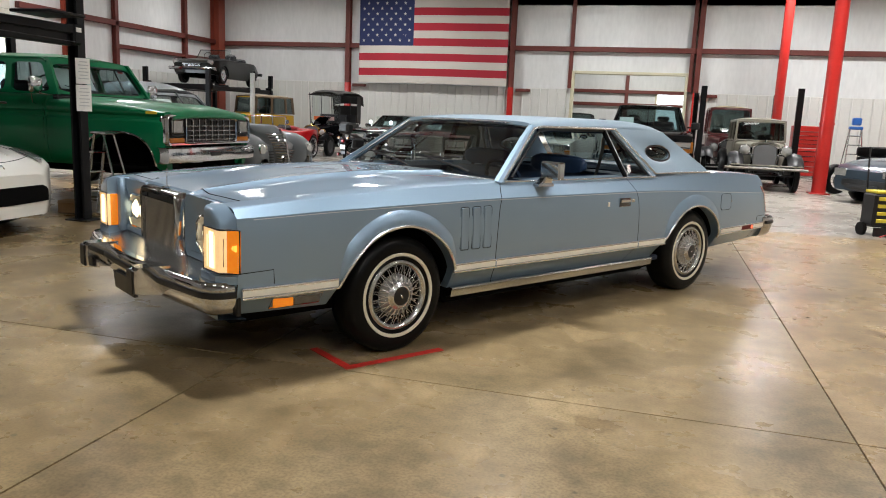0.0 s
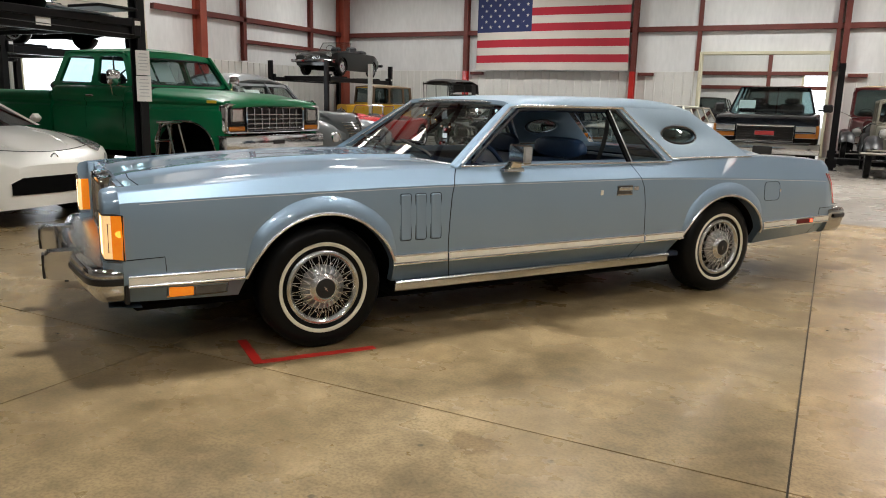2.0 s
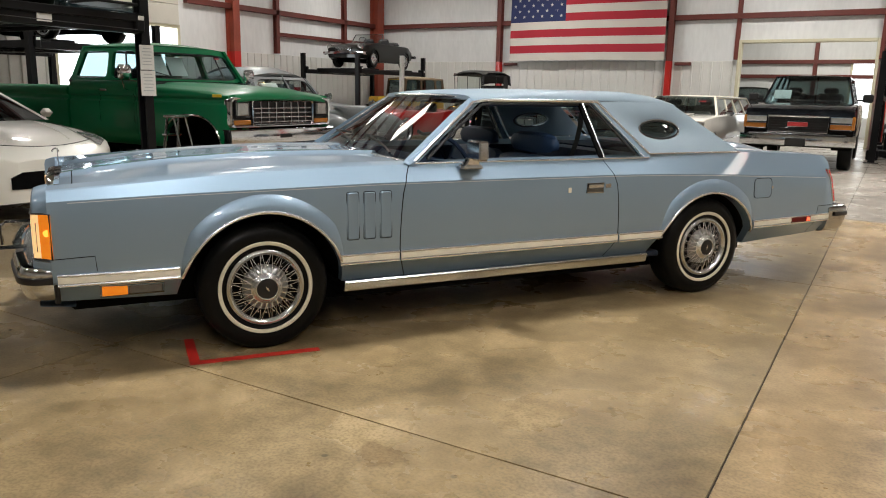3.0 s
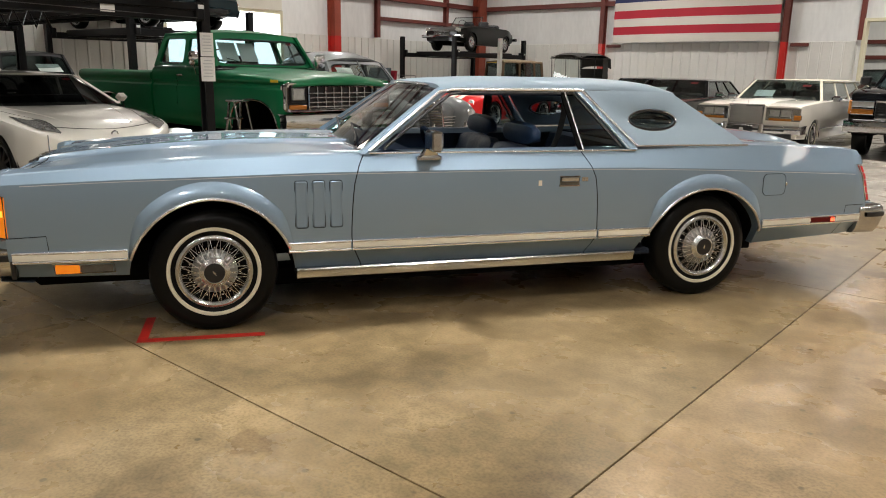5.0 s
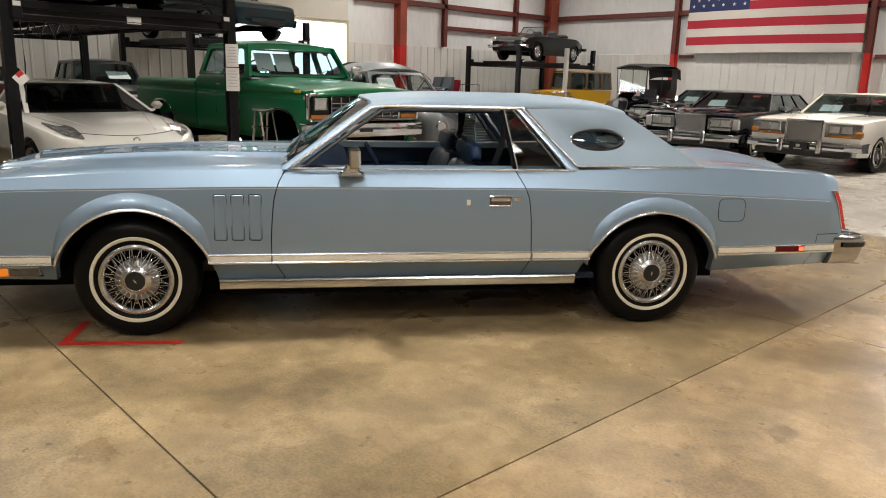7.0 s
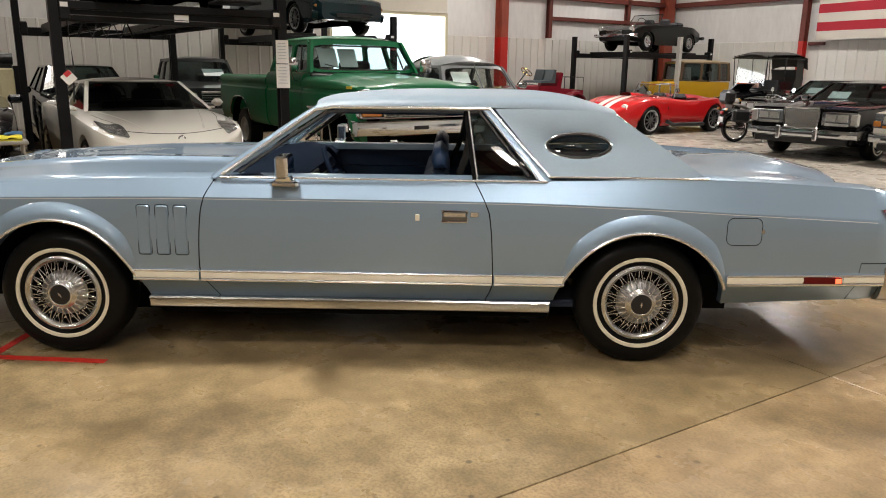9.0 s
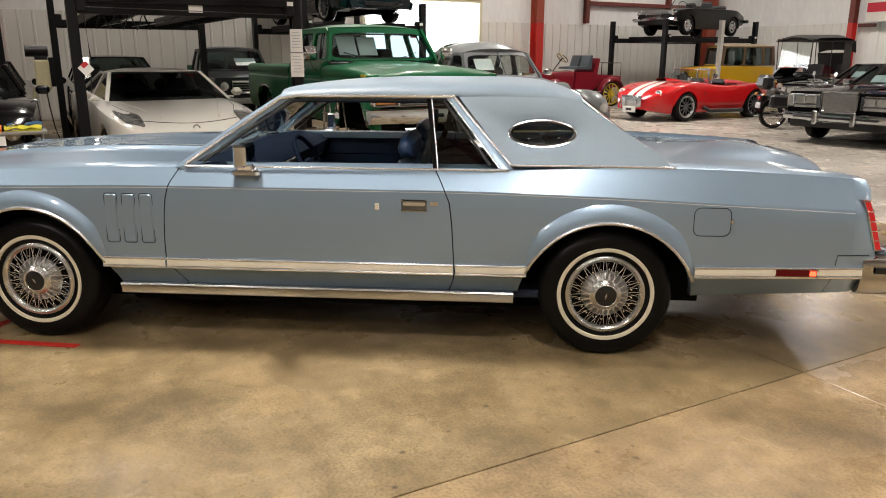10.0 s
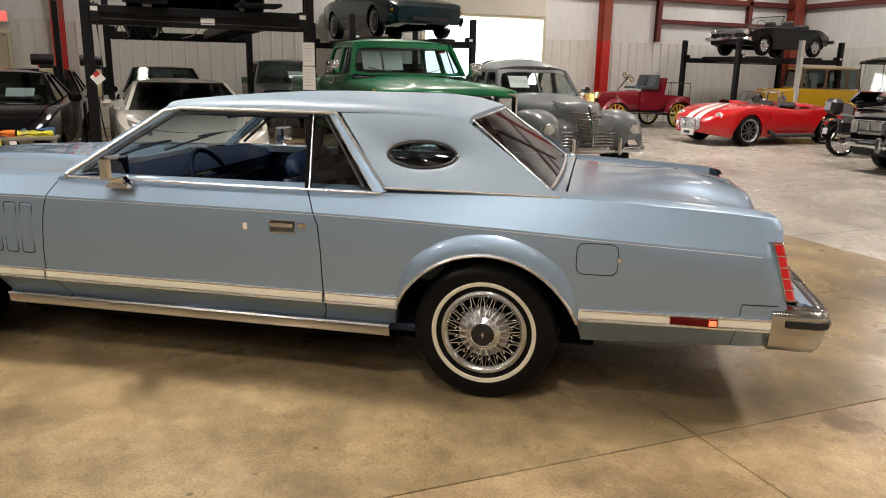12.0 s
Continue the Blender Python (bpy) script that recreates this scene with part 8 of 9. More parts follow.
for s in (-1, 1):
    part("bumper_guard", Shape().box((-0.775, s * 0.36, 0.52), (0.05, 0.06, 0.25), 0.022), CHROME, pb)
part("hood_louvre", Shape().box((0.55, 0.54, 0.90), (0.34, 0.02, 0.03), 0.006).box((0.55, -0.54, 0.90), (0.34, 0.02, 0.03), 0.006), CHROME, pg)
wheels(pg, [(x, y) for x in (0, 2.95) for y in (-0.70, 0.70)], 0.34, 0.17, "hubcap")
card(pg, 1.60, 0.28, 1.36, 0.34, 0.24, -40)
part("spot_lamp", Shape().cyl((1.36, -0.80, 1.24), (1.26, -0.82, 1.24), 0.05, 0.06, 14).tube([(1.38, -0.80, 1.24), (1.45, -0.72, 1.17)], 0.01, 5), CHROME, pg)

# ---- red roadster with white stripes ----
RED2 = paint("bright_red_car_paint", (0.46, 0.008, 0.010), rough=0.28)
SW = paint("white_stripe_paint", (0.75, 0.74, 0.70), rough=0.3)
cb = thing("roadster", pose(-10.46, 17.66, 0, 0, 0, 92) @ Matrix.Scale(1.06, 4), "bright red open roadster with two white stripes", "car")
KA = [(0.0, 0.385, 0.665), (2.29, 0.40, 0.68)]
KS = [(-0.88, 0.44), (-0.7, 0.58), (-0.3, 0.74), (0.0, 0.78), (0.6, 0.72), (1.3, 0.70), (2.0, 0.76), (2.4, 0.78), (2.9, 0.66), (3.1, 0.50)]
KT = [(-0.88, 0.50), (-0.7, 0.64), (-0.3, 0.78), (0.2, 0.86), (0.8, 0.86), (1.0, 0.82), (1.9, 0.76), (2.3, 0.82), (2.8, 0.74), (3.1, 0.56)]
KP = [(-0.88, 0.52), (-0.75, 0.72), (-0.3, 0.95), (0.0, 1.0), (0.6, 0.93), (1.3, 0.90), (2.2, 1.02), (2.8, 0.88), (3.1, 0.62)]
part("body", hull(-0.88, 3.1, 0.84, [(-0.88, 0.26), (-0.5, 0.18), (2.7, 0.20), (3.1, 0.34)], KS, KT, KA, KP, p=0.7), RED2, cb)
for s in (-1, 1):
    rows = []
    for x in spread(-0.84, 0.92, 22):
        t = ease(KT, x) + 0.004
        hw = 0.84 * ease(KP, x) * 0.985
        drop = lambda y: (ease(KT, x) - ease(KS, x)) * (1 - (1 - (min(1, y / hw)) ** (2 / 0.7)) ** (0.7 / 2))
        rows.append([(x, s * y, t - drop(y) + 0.004) for y in (0.045, 0.13, 0.215)])
    part("stripe", Shape().loft(rows), SW, cb, "white racing stripe")
    round_lamp(cb, "headlamp", -0.66, s * 0.56, 0.60, 0.085, LENS, SW)
    part("turn_lamp", Shape().cyl((-0.74, s * 0.55, 0.45), (-0.77, s * 0.55, 0.45), 0.03, n=12), AMBEROFF, cb)
    part("side_vent", Shape().box((0.55, s * 0.765, 0.58), (0.14, 0.03, 0.12), 0.012), STEEL, cb)
    part("side_pipe", Shape().tube([(0.55, s * 0.80, 0.30), (0.7, s * 0.86, 0.22), (1.8, s * 0.87, 0.21)], 0.045, 10), BLACK, cb)
    part("seat", Shape().box((1.55, s * 0.30, 0.72), (0.16, 0.42, 0.36), 0.07).box((1.35, s * 0.30, 0.58), (0.4, 0.42, 0.12), 0.05), SEATS, cb)
    part("headrest_fairing", Shape().loft([[(x, s * (0.30 + 0.18 * t * f), 0.80 + h * (1 - t * t)) for t in spread(-1, 1, 8)] for x, f, h in ((1.66, 1.0, 0.10), (2.1, 0.7, 0.07), (2.5, 0.3, 0.02))]), RED2, cb)
part("cockpit", Shape().loft([[(x, t * 0.56, z) for t in spread(-1, 1, 8)] for x, z in ((0.98, 0.835), (1.3, 0.815), (1.72, 0.805))]), SEATS, cb)
ws = part("windscreen", Shape().loft([[(0.92 - 0.06 * (1 - t * t) + 0.17 * f, t * (0.64 - 0.06 * f), 0.80 + 0.31 * f) for t in spread(-1, 1, 10)] for f in (0, 0.5, 1)]), GLASS, cb)
ws.visible_shadow = False
part("windscreen_frame", Shape().tube([(0.92 - 0.06 * (1 - t * t) + 0.17, t * 0.58, 1.11) for t in spread(-1, 1, 10)], 0.012, 6).tube([(0.92, -0.64, 0.80), (1.09, -0.58, 1.11)], 0.012, 6).tube([(0.92, 0.64, 0.80), (1.09, 0.58, 1.11)], 0.012, 6), CHROME, ws)
part("grille_mouth", Shape().loft([[(-0.895 + 0.02 * k, t * (0.30 - 0.04 * k), z) for t in (-1, -0.7, 0, 0.7, 1)] for k, z in ((0.5, 0.31), (0, 0.40), (0, 0.47), (0.5, 0.56))]), STEEL, cb)
for y in (-0.25, 0.25):
    part("quick_jack", Shape().tube([(-0.96, y, 0.30), (-0.98, y, 0.40), (-0.96, y, 0.56), (-0.80, y * 1.1, 0.50)], 0.016, 6), CHROME, cb)
part("plate", Shape().box((-0.95, 0.0, 0.26), (0.02, 0.40, 0.13), 0.01), SW, cb)
part("plate_mark", Shape().box((-0.962, 0.0, 0.26), (0.004, 0.18, 0.06), 0.01), BLACK, cb)
part("roll_bar", Shape().tube([(1.75, 0.12, 0.80), (1.74, 0.14, 1.12), (1.74, 0.46, 1.12), (1.75, 0.48, 0.80)], 0.022, 8), CHROME, cb)
part("hood_scoop", Shape().loft([[(x, t * 0.18, 0.86 + h * (1 - t ** 4)) for t in spread(-1, 1, 8)] for x, h in ((0.0, 0.075), (0.3, 0.06), (0.65, 0.0))]), RED2, cb)
housings(cb, KA, 0.80, 0.5)
wheels(cb, [(0, -0.70), (0, 0.70), (2.29, -0.72), (2.29, 0.72)], 0.325, 0.25, "alloy")
part("door_mirror", Shape().cyl((1.05, -0.62, 0.98), (1.08, -0.62, 0.98), 0.06, n=14).tube([(1.06, -0.62, 0.95), (1.02, -0.60, 0.84)], 0.008, 5), CHROME, cb)

# ---- dark teal coupe on its lift ----
TEAL = paint("dark_teal_paint", (0.003, 0.014, 0.018), rough=0.25, coat=0.5, spec=0.1)


def modern(name, m, colour, label, L, wb, w, roofz, fo=0.85, hoodz=0.72, belt=0.90, roof0=1.35, roof1=2.3, glassm=TINT, style="alloy", lamps="slim", r=0.31, base0=0.55):
    """A plain rounded later car."""
    root = thing(name, m, label, "car")
    x1 = L - fo
    ar = [(0, r + 0.06, r * 2 + 0.05), (wb, r + 0.06, r * 2 + 0.05)]
    part("body", hull(-fo, x1, w, [(-fo, 0.26), (-0.5, 0.20), (wb + 0.5, 0.20), (x1, 0.32)], [(-fo, hoodz - 0.14), (-fo + 0.15, hoodz - 0.04), (0.2, hoodz + 0.08), (1.2, belt - 0.03), (wb, belt), (x1, belt - 0.08)], [(-fo, hoodz - 0.10), (-fo + 0.15, hoodz), (0.2, hoodz + 0.16), (0.8, belt + 0.03), (wb, belt + 0.06), (x1, belt)], ar, [(-fo, 0.80), (-fo + 0.2, 0.93), (0.1, 1.0), (wb, 1.0), (x1, 0.86)], p=0.5), colour, root)
    housings(root, ar, w - 0.03, w * 0.6)
    wheels(root, [(x, y) for x in (0, wb) for y in (-w + 0.13, w - 0.13)], r, 0.2, style)
    cabin(root, colour, glassm, (base0, w * 0.86, belt + 0.03), (roof1 + 0.75, w * 0.80, belt + 0.05), (roof0, w * 0.64, roofz - 0.03), (roof1, w * 0.62, roofz - 0.03), posts=(0.48,), crown=0.04, pw=0.06, bow=0.09)
    insides(root, base0 + 0.55, w * 0.72, belt - 0.03, True)
    for s in (-1, 1):
        if lamps == "slim":
            part("turn_lamp", Shape().box((-fo + 0.06, s * w * 0.66, hoodz - 0.20), (0.10, w * 0.26, 0.06), 0.02), LENS, root)
            part("corner_lamp", Shape().box((-fo + 0.16, s * w * 0.885, hoodz - 0.17), (0.16, 0.05, 0.06), 0.02), AMBEROFF, root)
        elif lamps == "round":
            round_lamp(root, "headlamp", -fo - 0.005, s * w * 0.70, hoodz - 0.17, 0.085, LENS)
            round_lamp(root, "headlamp", -fo - 0.005, s * w * 0.50, hoodz - 0.17, 0.075, LENS)
        else:
            box_lamp(root, "headlamp", -fo + 0.005, s * w * 0.66, hoodz - 0.14, 0.28, 0.14, LENS)
        part("door_mirror", Shape().box((base0 + 0.35, s * (w + 0.05), belt + 0.07), (0.12, 0.17, 0.11), 0.03), colour, root)
        part("side_strip", Shape().tube([(r + 0.1, s * (w - 0.002), 0.46), (wb - r - 0.1, s * (w - 0.002), 0.46)], 0.012, 5), BLACK, root)
    part("front_bumper", Shape().loft([[(-fo - 0.05 + 0.18 * abs(t) ** 2.5 + dx, t * w * 0.97, z) for dx, z in ((0.10, hoodz - 0.25), (0.0, hoodz - 0.28), (-0.01, 0.38), (0.04, 0.27), (0.12, 0.24))] for t in spread(-1, 1, 14)]), colour if lamps == "slim" else BLACK, root)
    part("intake", Shape().box((-fo - 0.052, 0, 0.36), (0.02, w * 0.9, 0.07), 0.006), BLACK, root)
    return root


tc = modern("coupe", pose(-12.95, 10.85, 2.20, 0, 0, 186), TEAL, "dark teal coupe raised on a four-post lift", 4.55, 2.6, 0.92, 1.22, fo=0.95, hoodz=0.70, belt=0.86, r=0.31)
modern("sedan", pose(-7.6, 5.95, 2.15, 0, 0, 180), NIGHT, "black car parked on top of the lift", 4.6, 2.7, 0.90, 1.35, lamps="box")
modern("hatchback", pose(-11.15, 5.60, 0, 0, 0, 180), NIGHT, "black older car parked behind the white coupe", 4.4, 2.6, 0.86, 1.48, hoodz=0.82, belt=0.98, roof0=1.15, roof1=2.6, lamps="box")
bm_ = modern("muscle_car", pose(-7.10, 3.30, 0, 0, 0, 179), NIGHT, "black two-door muscle car with round headlamps", 4.8, 2.8, 0.95, 1.40, fo=0.90, hoodz=0.86, belt=0.98, roof0=1.55, roof1=2.45, lamps="round", style="hubcap", base0=0.95)
card(bm_, 1.15, -0.35, 1.12, 0.34, 0.2, -58)
grille_bars(bm_, -0.93, 0.40, 0.60, 0.76, 10, 3, BLACK, 0.008)
part("windshield_sticker", Shape().box((0, 0, 0), (0.004, 0.26, 0.07)), STICKER, bm_, at=pose(1.45, 0.28, 1.30, 0, 58, 0))
modern("sports_car", pose(-11.6, 3.35, 0, 0, 0, 180), NIGHT, "dark sports car parked behind the muscle car", 4.4, 2.6, 0.92, 1.40, hoodz=0.78, belt=0.95, lamps="box")
for nm, colr, x, y, z, sx, sy, lab in (("fender_cover", (0.75, 0.20, 0.02), -6.20, 3.62, 0.745, 0.16, 0.46, "folded orange cloth on the nose of a black car"), ("fender_cover", (0.62, 0.55, 0.04), -6.21, 4.05, 0.735, 0.13, 0.36, "folded yellow cloth on the nose of a black car"), ("fender_cover", (0.03, 0.10, 0.20), -6.28, 4.02, 0.765, 0.12, 0.44, "rolled blue cloth on the nose of a black car")):
    sh = Shape()
    rows = [[(sx * (t - 0.5) + 0.01 * math.sin(9 * u), sy * (u - 0.5), 0.03 * math.sin(math.pi * t) + 0.008 * math.sin(14 * u + 4 * t)) for t in spread(0, 1, 6)] for u in spread(0, 1, 12)]
    sh.loft(rows)
    sh.loft([[(px, py, pz - 0.03 - 0.05 * (0 if i else 1)) for i, (px, py, pz) in enumerate(rw)] for rw in rows])
    solo(nm, sh, mat(nm + "_cloth", colr, rough=0.85, bump=0.3, bscale=60), lab, "cloth", m=pose(x, y, z))
sup = thing("work_tray", pose(-6.20, 3.78, 0), "grey work tray on legs holding folded cloths", "tray")
part("tray", Shape().box((-0.02, 0, 0.69), (0.34, 1.0, 0.035), 0.01), SILVER, sup)
for dx in (-0.14, 0.10):
    for dy in (-0.45, 0.45):
        part("leg", Shape().cyl((dx, dy, 0), (dx, dy, 0.68), 0.014, n=8), SILVER, sup)
part("hang_tag", Shape().box((0.155, -0.10, 0.63), (0.006, 0.09, 0.13)), mat("yellow_tag", (0.60, 0.55, 0.05), rough=0.7), sup)
part("hang_label", Shape().box((0.155, 0.06, 0.62), (0.006, 0.07, 0.10)), PAPER, sup)

# dark old pickup behind the green truck
op_ = thing("pickup_truck", pose(-13.6, 8.34, 0, 0, 0, 180), "dark grey older pickup truck with a card in its windshield", "truck")
OA = [(0, 0.42, 0.80), (3.0, 0.42, 0.80)]
CHAR = paint("charcoal_paint", (0.018, 0.019, 0.021), rough=0.35, coat=0.5)
part("body", hull(-0.7, 2.6, 0.82, [(-0.7, 0.45), (2.6, 0.45)], [(-0.7, 0.98), (0.8, 1.06), (2.6, 1.06)], [(-0.7, 1.04), (0.7, 1.14), (2.6, 1.12)], OA[:1], [(-0.7, 0.96), (0, 1.0), (2.6, 1.0)], p=0.35), CHAR, op_, sharp=28)
cabin(op_, CHAR, TINT, (0.65, 0.74, 1.12), (1.95, 0.74, 1.12), (0.95, 0.62, 1.62), (1.85, 0.62, 1.62), posts=(0.55,), crown=0.06, pw=0.10, bow=0.06, frame_w=(0.05, 0.02, 0.06))
insides(op_, 1.05, 0.62, 1.05, False, False)
wheels(op_, [(0, -0.70), (0, 0.70), (2.4, -0.7), (2.4, 0.7)], 0.36, 0.2, "truck")
for s in (-1, 1):
    round_lamp(op_, "headlamp", -0.70, s * 0.58, 0.86, 0.09, LENS)
    part("door_mirror", Shape().box((0.75, s * 0.98, 1.20), (0.04, 0.12, 0.16), 0.015).tube([(0.75, s * 0.92, 1.16), (0.8, s * 0.8, 1.10)], 0.008, 5), CHROME, op_)
grille_bars(op_, -0.72, 0.42, 0.72, 0.96, 0, 5, SILVER)
bar_bumper(op_, "front_bumper", -0.82, 0.84, 0.50, 0.62, 1, 0.06, 0.1, SILVER)
card(op_, 0.74, -0.25, 1.34, 0.46, 0.30, -60)

# ---- dark open sports car on its lift ----
dm = thing("convertible", pose(-14.45, 21.75, 2.10, 0, 0, 97), "dark open sports car with chrome bumpers on a lift", "car")
DKG = paint("dark_grey_green_paint", (0.005, 0.006, 0.005), rough=0.3, coat=0.45, spec=0.1)
MA = [(0.0, 0.34, 0.60), (2.27, 0.34, 0.60)]
part("body", hull(-0.72, 3.05, 0.77, [(-0.72, 0.30), (0.3, 0.20), (2.0, 0.20), (3.05, 0.36)], [(-0.72, 0.58), (-0.4, 0.70), (0.4, 0.76), (1.5, 0.76), (2.3, 0.76), (3.05, 0.60)], [(-0.72, 0.62), (-0.4, 0.74), (0.5, 0.82), (0.9, 0.82), (2.2, 0.82), (3.05, 0.66)], MA, [(-0.72, 0.78), (-0.3, 0.97), (0.5, 1.0), (2.3, 1.0), (3.05, 0.78)], p=0.5), DKG, dm)
wheels(dm, [(x, y) for x in (0, 2.27) for y in (-0.66, 0.66)], 0.29, 0.16, "hubcap")
housings(dm, MA, 0.75, 0.5)
bar_bumper(dm, "front_bumper", -0.84, 0.76, 0.40, 0.50, 1, 0.08, 0.15, CHROME, "chrome bumper")
bar_bumper(dm, "rear_bumper", 3.16, 0.76, 0.42, 0.52, -1, 0.08, 0.15, BLACK)
for s in (-1, 1):
    round_lamp(dm, "headlamp", -0.66, s * 0.58, 0.64, 0.09, LENS)
    part("turn_lamp", Shape().box((-0.76, s * 0.58, 0.45), (0.05, 0.16, 0.05), 0.01), AMBEROFF, dm)
    part("seat", Shape().box((1.45, s * 0.30, 0.85), (0.14, 0.40, 0.36), 0.06), SEATS, dm)
grille_bars(dm, -0.72, 0.30, 0.50, 0.60, 14, 0, CHROME, 0.006)
dw = part("windscreen", Shape().loft([[(0.72 - 0.05 * (1 - t * t) + 0.25 * f, t * (0.60 - 0.06 * f), 0.80 + 0.34 * f) for t in spread(-1, 1, 8)] for f in (0, 1)]), GLASS, dm)
dw.visible_shadow = False
part("windscreen_frame", Shape().tube([(0.97 - 0.05 * (1 - t * t), t * 0.54, 1.14) for t in spread(-1, 1, 8)], 0.012, 6).tube([(0.72, -0.6, 0.8), (0.97, -0.54, 1.14)], 0.014, 6).tube([(0.72, 0.6, 0.8), (0.97, 0.54, 1.14)], 0.014, 6), BLACK, dw)
part("cockpit", Shape().box((1.25, 0, 0.80), (0.95, 1.15, 0.05), 0.02), SEATS, dm)
part("folded_top", Shape().box((1.95, 0, 0.86), (0.40, 1.15, 0.14), 0.06), SEATS, dm)
part("steering_wheel", Shape(pose(1.08, 0.30, 0.92, 0, -30, 0)).tube([(0, 0.17 * math.cos(k * math.pi / 10), 0.17 * math.sin(k * math.pi / 10)) for k in range(20)], 0.01, 6, True), BLACK, dm)

# ---- red horseless carriage with yellow wheels ----
CRIM = paint("crimson_paint", (0.21, 0.008, 0.020), rough=0.3)
bg = thing("veteran_runabout", pose(-15.25, 17.55, 0, 0, 0, 90), "crimson open runabout with yellow spoked wheels", "car")
part("body", hull(-0.35, 0.95, 0.40, [(-0.35, 0.55), (0.95, 0.50)], [(-0.35, 0.92), (0.95, 0.98)], [(-0.35, 1.0), (0.95, 1.06)], [], [(-0.35, 0.75), (0.95, 1.0)], p=0.6), CRIM, bg)
part("seat_box", Shape().loft([[(x, y, z) for x, z in ((0.95, 0.50), (0.98, 1.02), (1.62, 1.02), (1.80, 1.42), (1.86, 1.40), (1.74, 0.62), (1.70, 0.50))] for y in (-0.46, -0.44, 0.44, 0.46)], True, True), CRIM, bg)
part("rear_deck", hull(1.70, 2.75, 0.46, [(1.7, 0.52), (2.75, 0.55)], [(1.7, 0.92), (2.75, 0.86)], [(1.7, 0.96), (2.75, 0.90)], [], [(1.7, 1.0), (2.75, 0.95)], p=0.4), CRIM, bg)
for s in (-1, 1):
    st_ = part("seat", Shape().loft([[(x, s * (0.24 + y), z) for x, z in ((1.0, 1.10), (1.02, 1.16), (1.42, 1.18), (1.52, 1.50), (1.60, 1.50), (1.56, 1.10))] for y in (-0.20, -0.17, 0.17, 0.20)], True, True), mat("slate_leather", (0.06, 0.08, 0.09), rough=0.5) if s < 0 else bpy.data.materials["slate_leather"], bg, "dark slate leather bucket seat")
    wing(bg, 2.15, s * 0.58, s * 0.82, 0.42, CRIM, 10, 170, z=0.38, name="rear_fender")
    wing(bg, 0.0, s * 0.58, s * 0.80, 0.40, CRIM, 20, 165, z=0.36, name="front_fender")
    round_lamp(bg, "headlamp", -0.45, s * 0.36, 0.92, 0.09, LENS, mat("brass", (0.55, 0.38, 0.12), rough=0.2, metal=1.0) if s < 0 else bpy.data.materials["brass"])
part("brass_nose", Shape().box((-0.40, 0, 0.76), (0.10, 0.56, 0.46), 0.05), bpy.data.materials["brass"], bg)
part("steering_wheel", Shape(pose(0.98, 0.24, 1.42, 0, -50, 0)).tube([(0, 0.19 * math.cos(k * math.pi / 10), 0.19 * math.sin(k * math.pi / 10)) for k in range(20)], 0.014, 6, True).box((0, 0, 0), (0.015, 0.36, 0.02)).box((0, 0, 0), (0.015, 0.02, 0.36)), bpy.data.materials["brass"], bg)
part("steering_column", Shape().cyl((0.98, 0.24, 1.42), (0.55, 0.24, 0.95), 0.018), BLACK, bg)
part("rod", Shape().tube([(0.0, -0.44, 1.02), (0.45, -0.52, 0.62)], 0.012, 5), bpy.data.materials["brass"], bg)
part("luggage_rail", Shape().tube([(1.95, -0.44, 0.92), (1.95, -0.44, 1.28), (2.72, -0.44, 1.28), (2.72, -0.44, 0.90)], 0.010, 5).tube([(1.95, 0.44, 0.92), (1.95, 0.44, 1.28), (2.72, 0.44, 1.28), (2.72, 0.44, 0.90)], 0.010, 5).tube([(2.72, -0.44, 1.28), (2.72, 0.44, 1.28)], 0.010, 5), BLACK, bg)
part("chassis", Shape().box((1.1, 0, 0.48), (2.9, 0.6, 0.08), 0.02).cyl((0, -0.66, 0.37), (0, 0.66, 0.37), 0.03).cyl((2.15, -0.66, 0.37), (2.15, 0.66, 0.37), 0.04), BLACK, bg)
for s in (-1, 1):
    part("running_board", Shape().box((1.05, s * 0.58, 0.42), (1.2, 0.24, 0.03), 0.01), BLACK, bg)
wheels(bg, [(x, y) for x in (0, 2.15) for y in (-0.70, 0.70)], 0.37, 0.085, "wood")


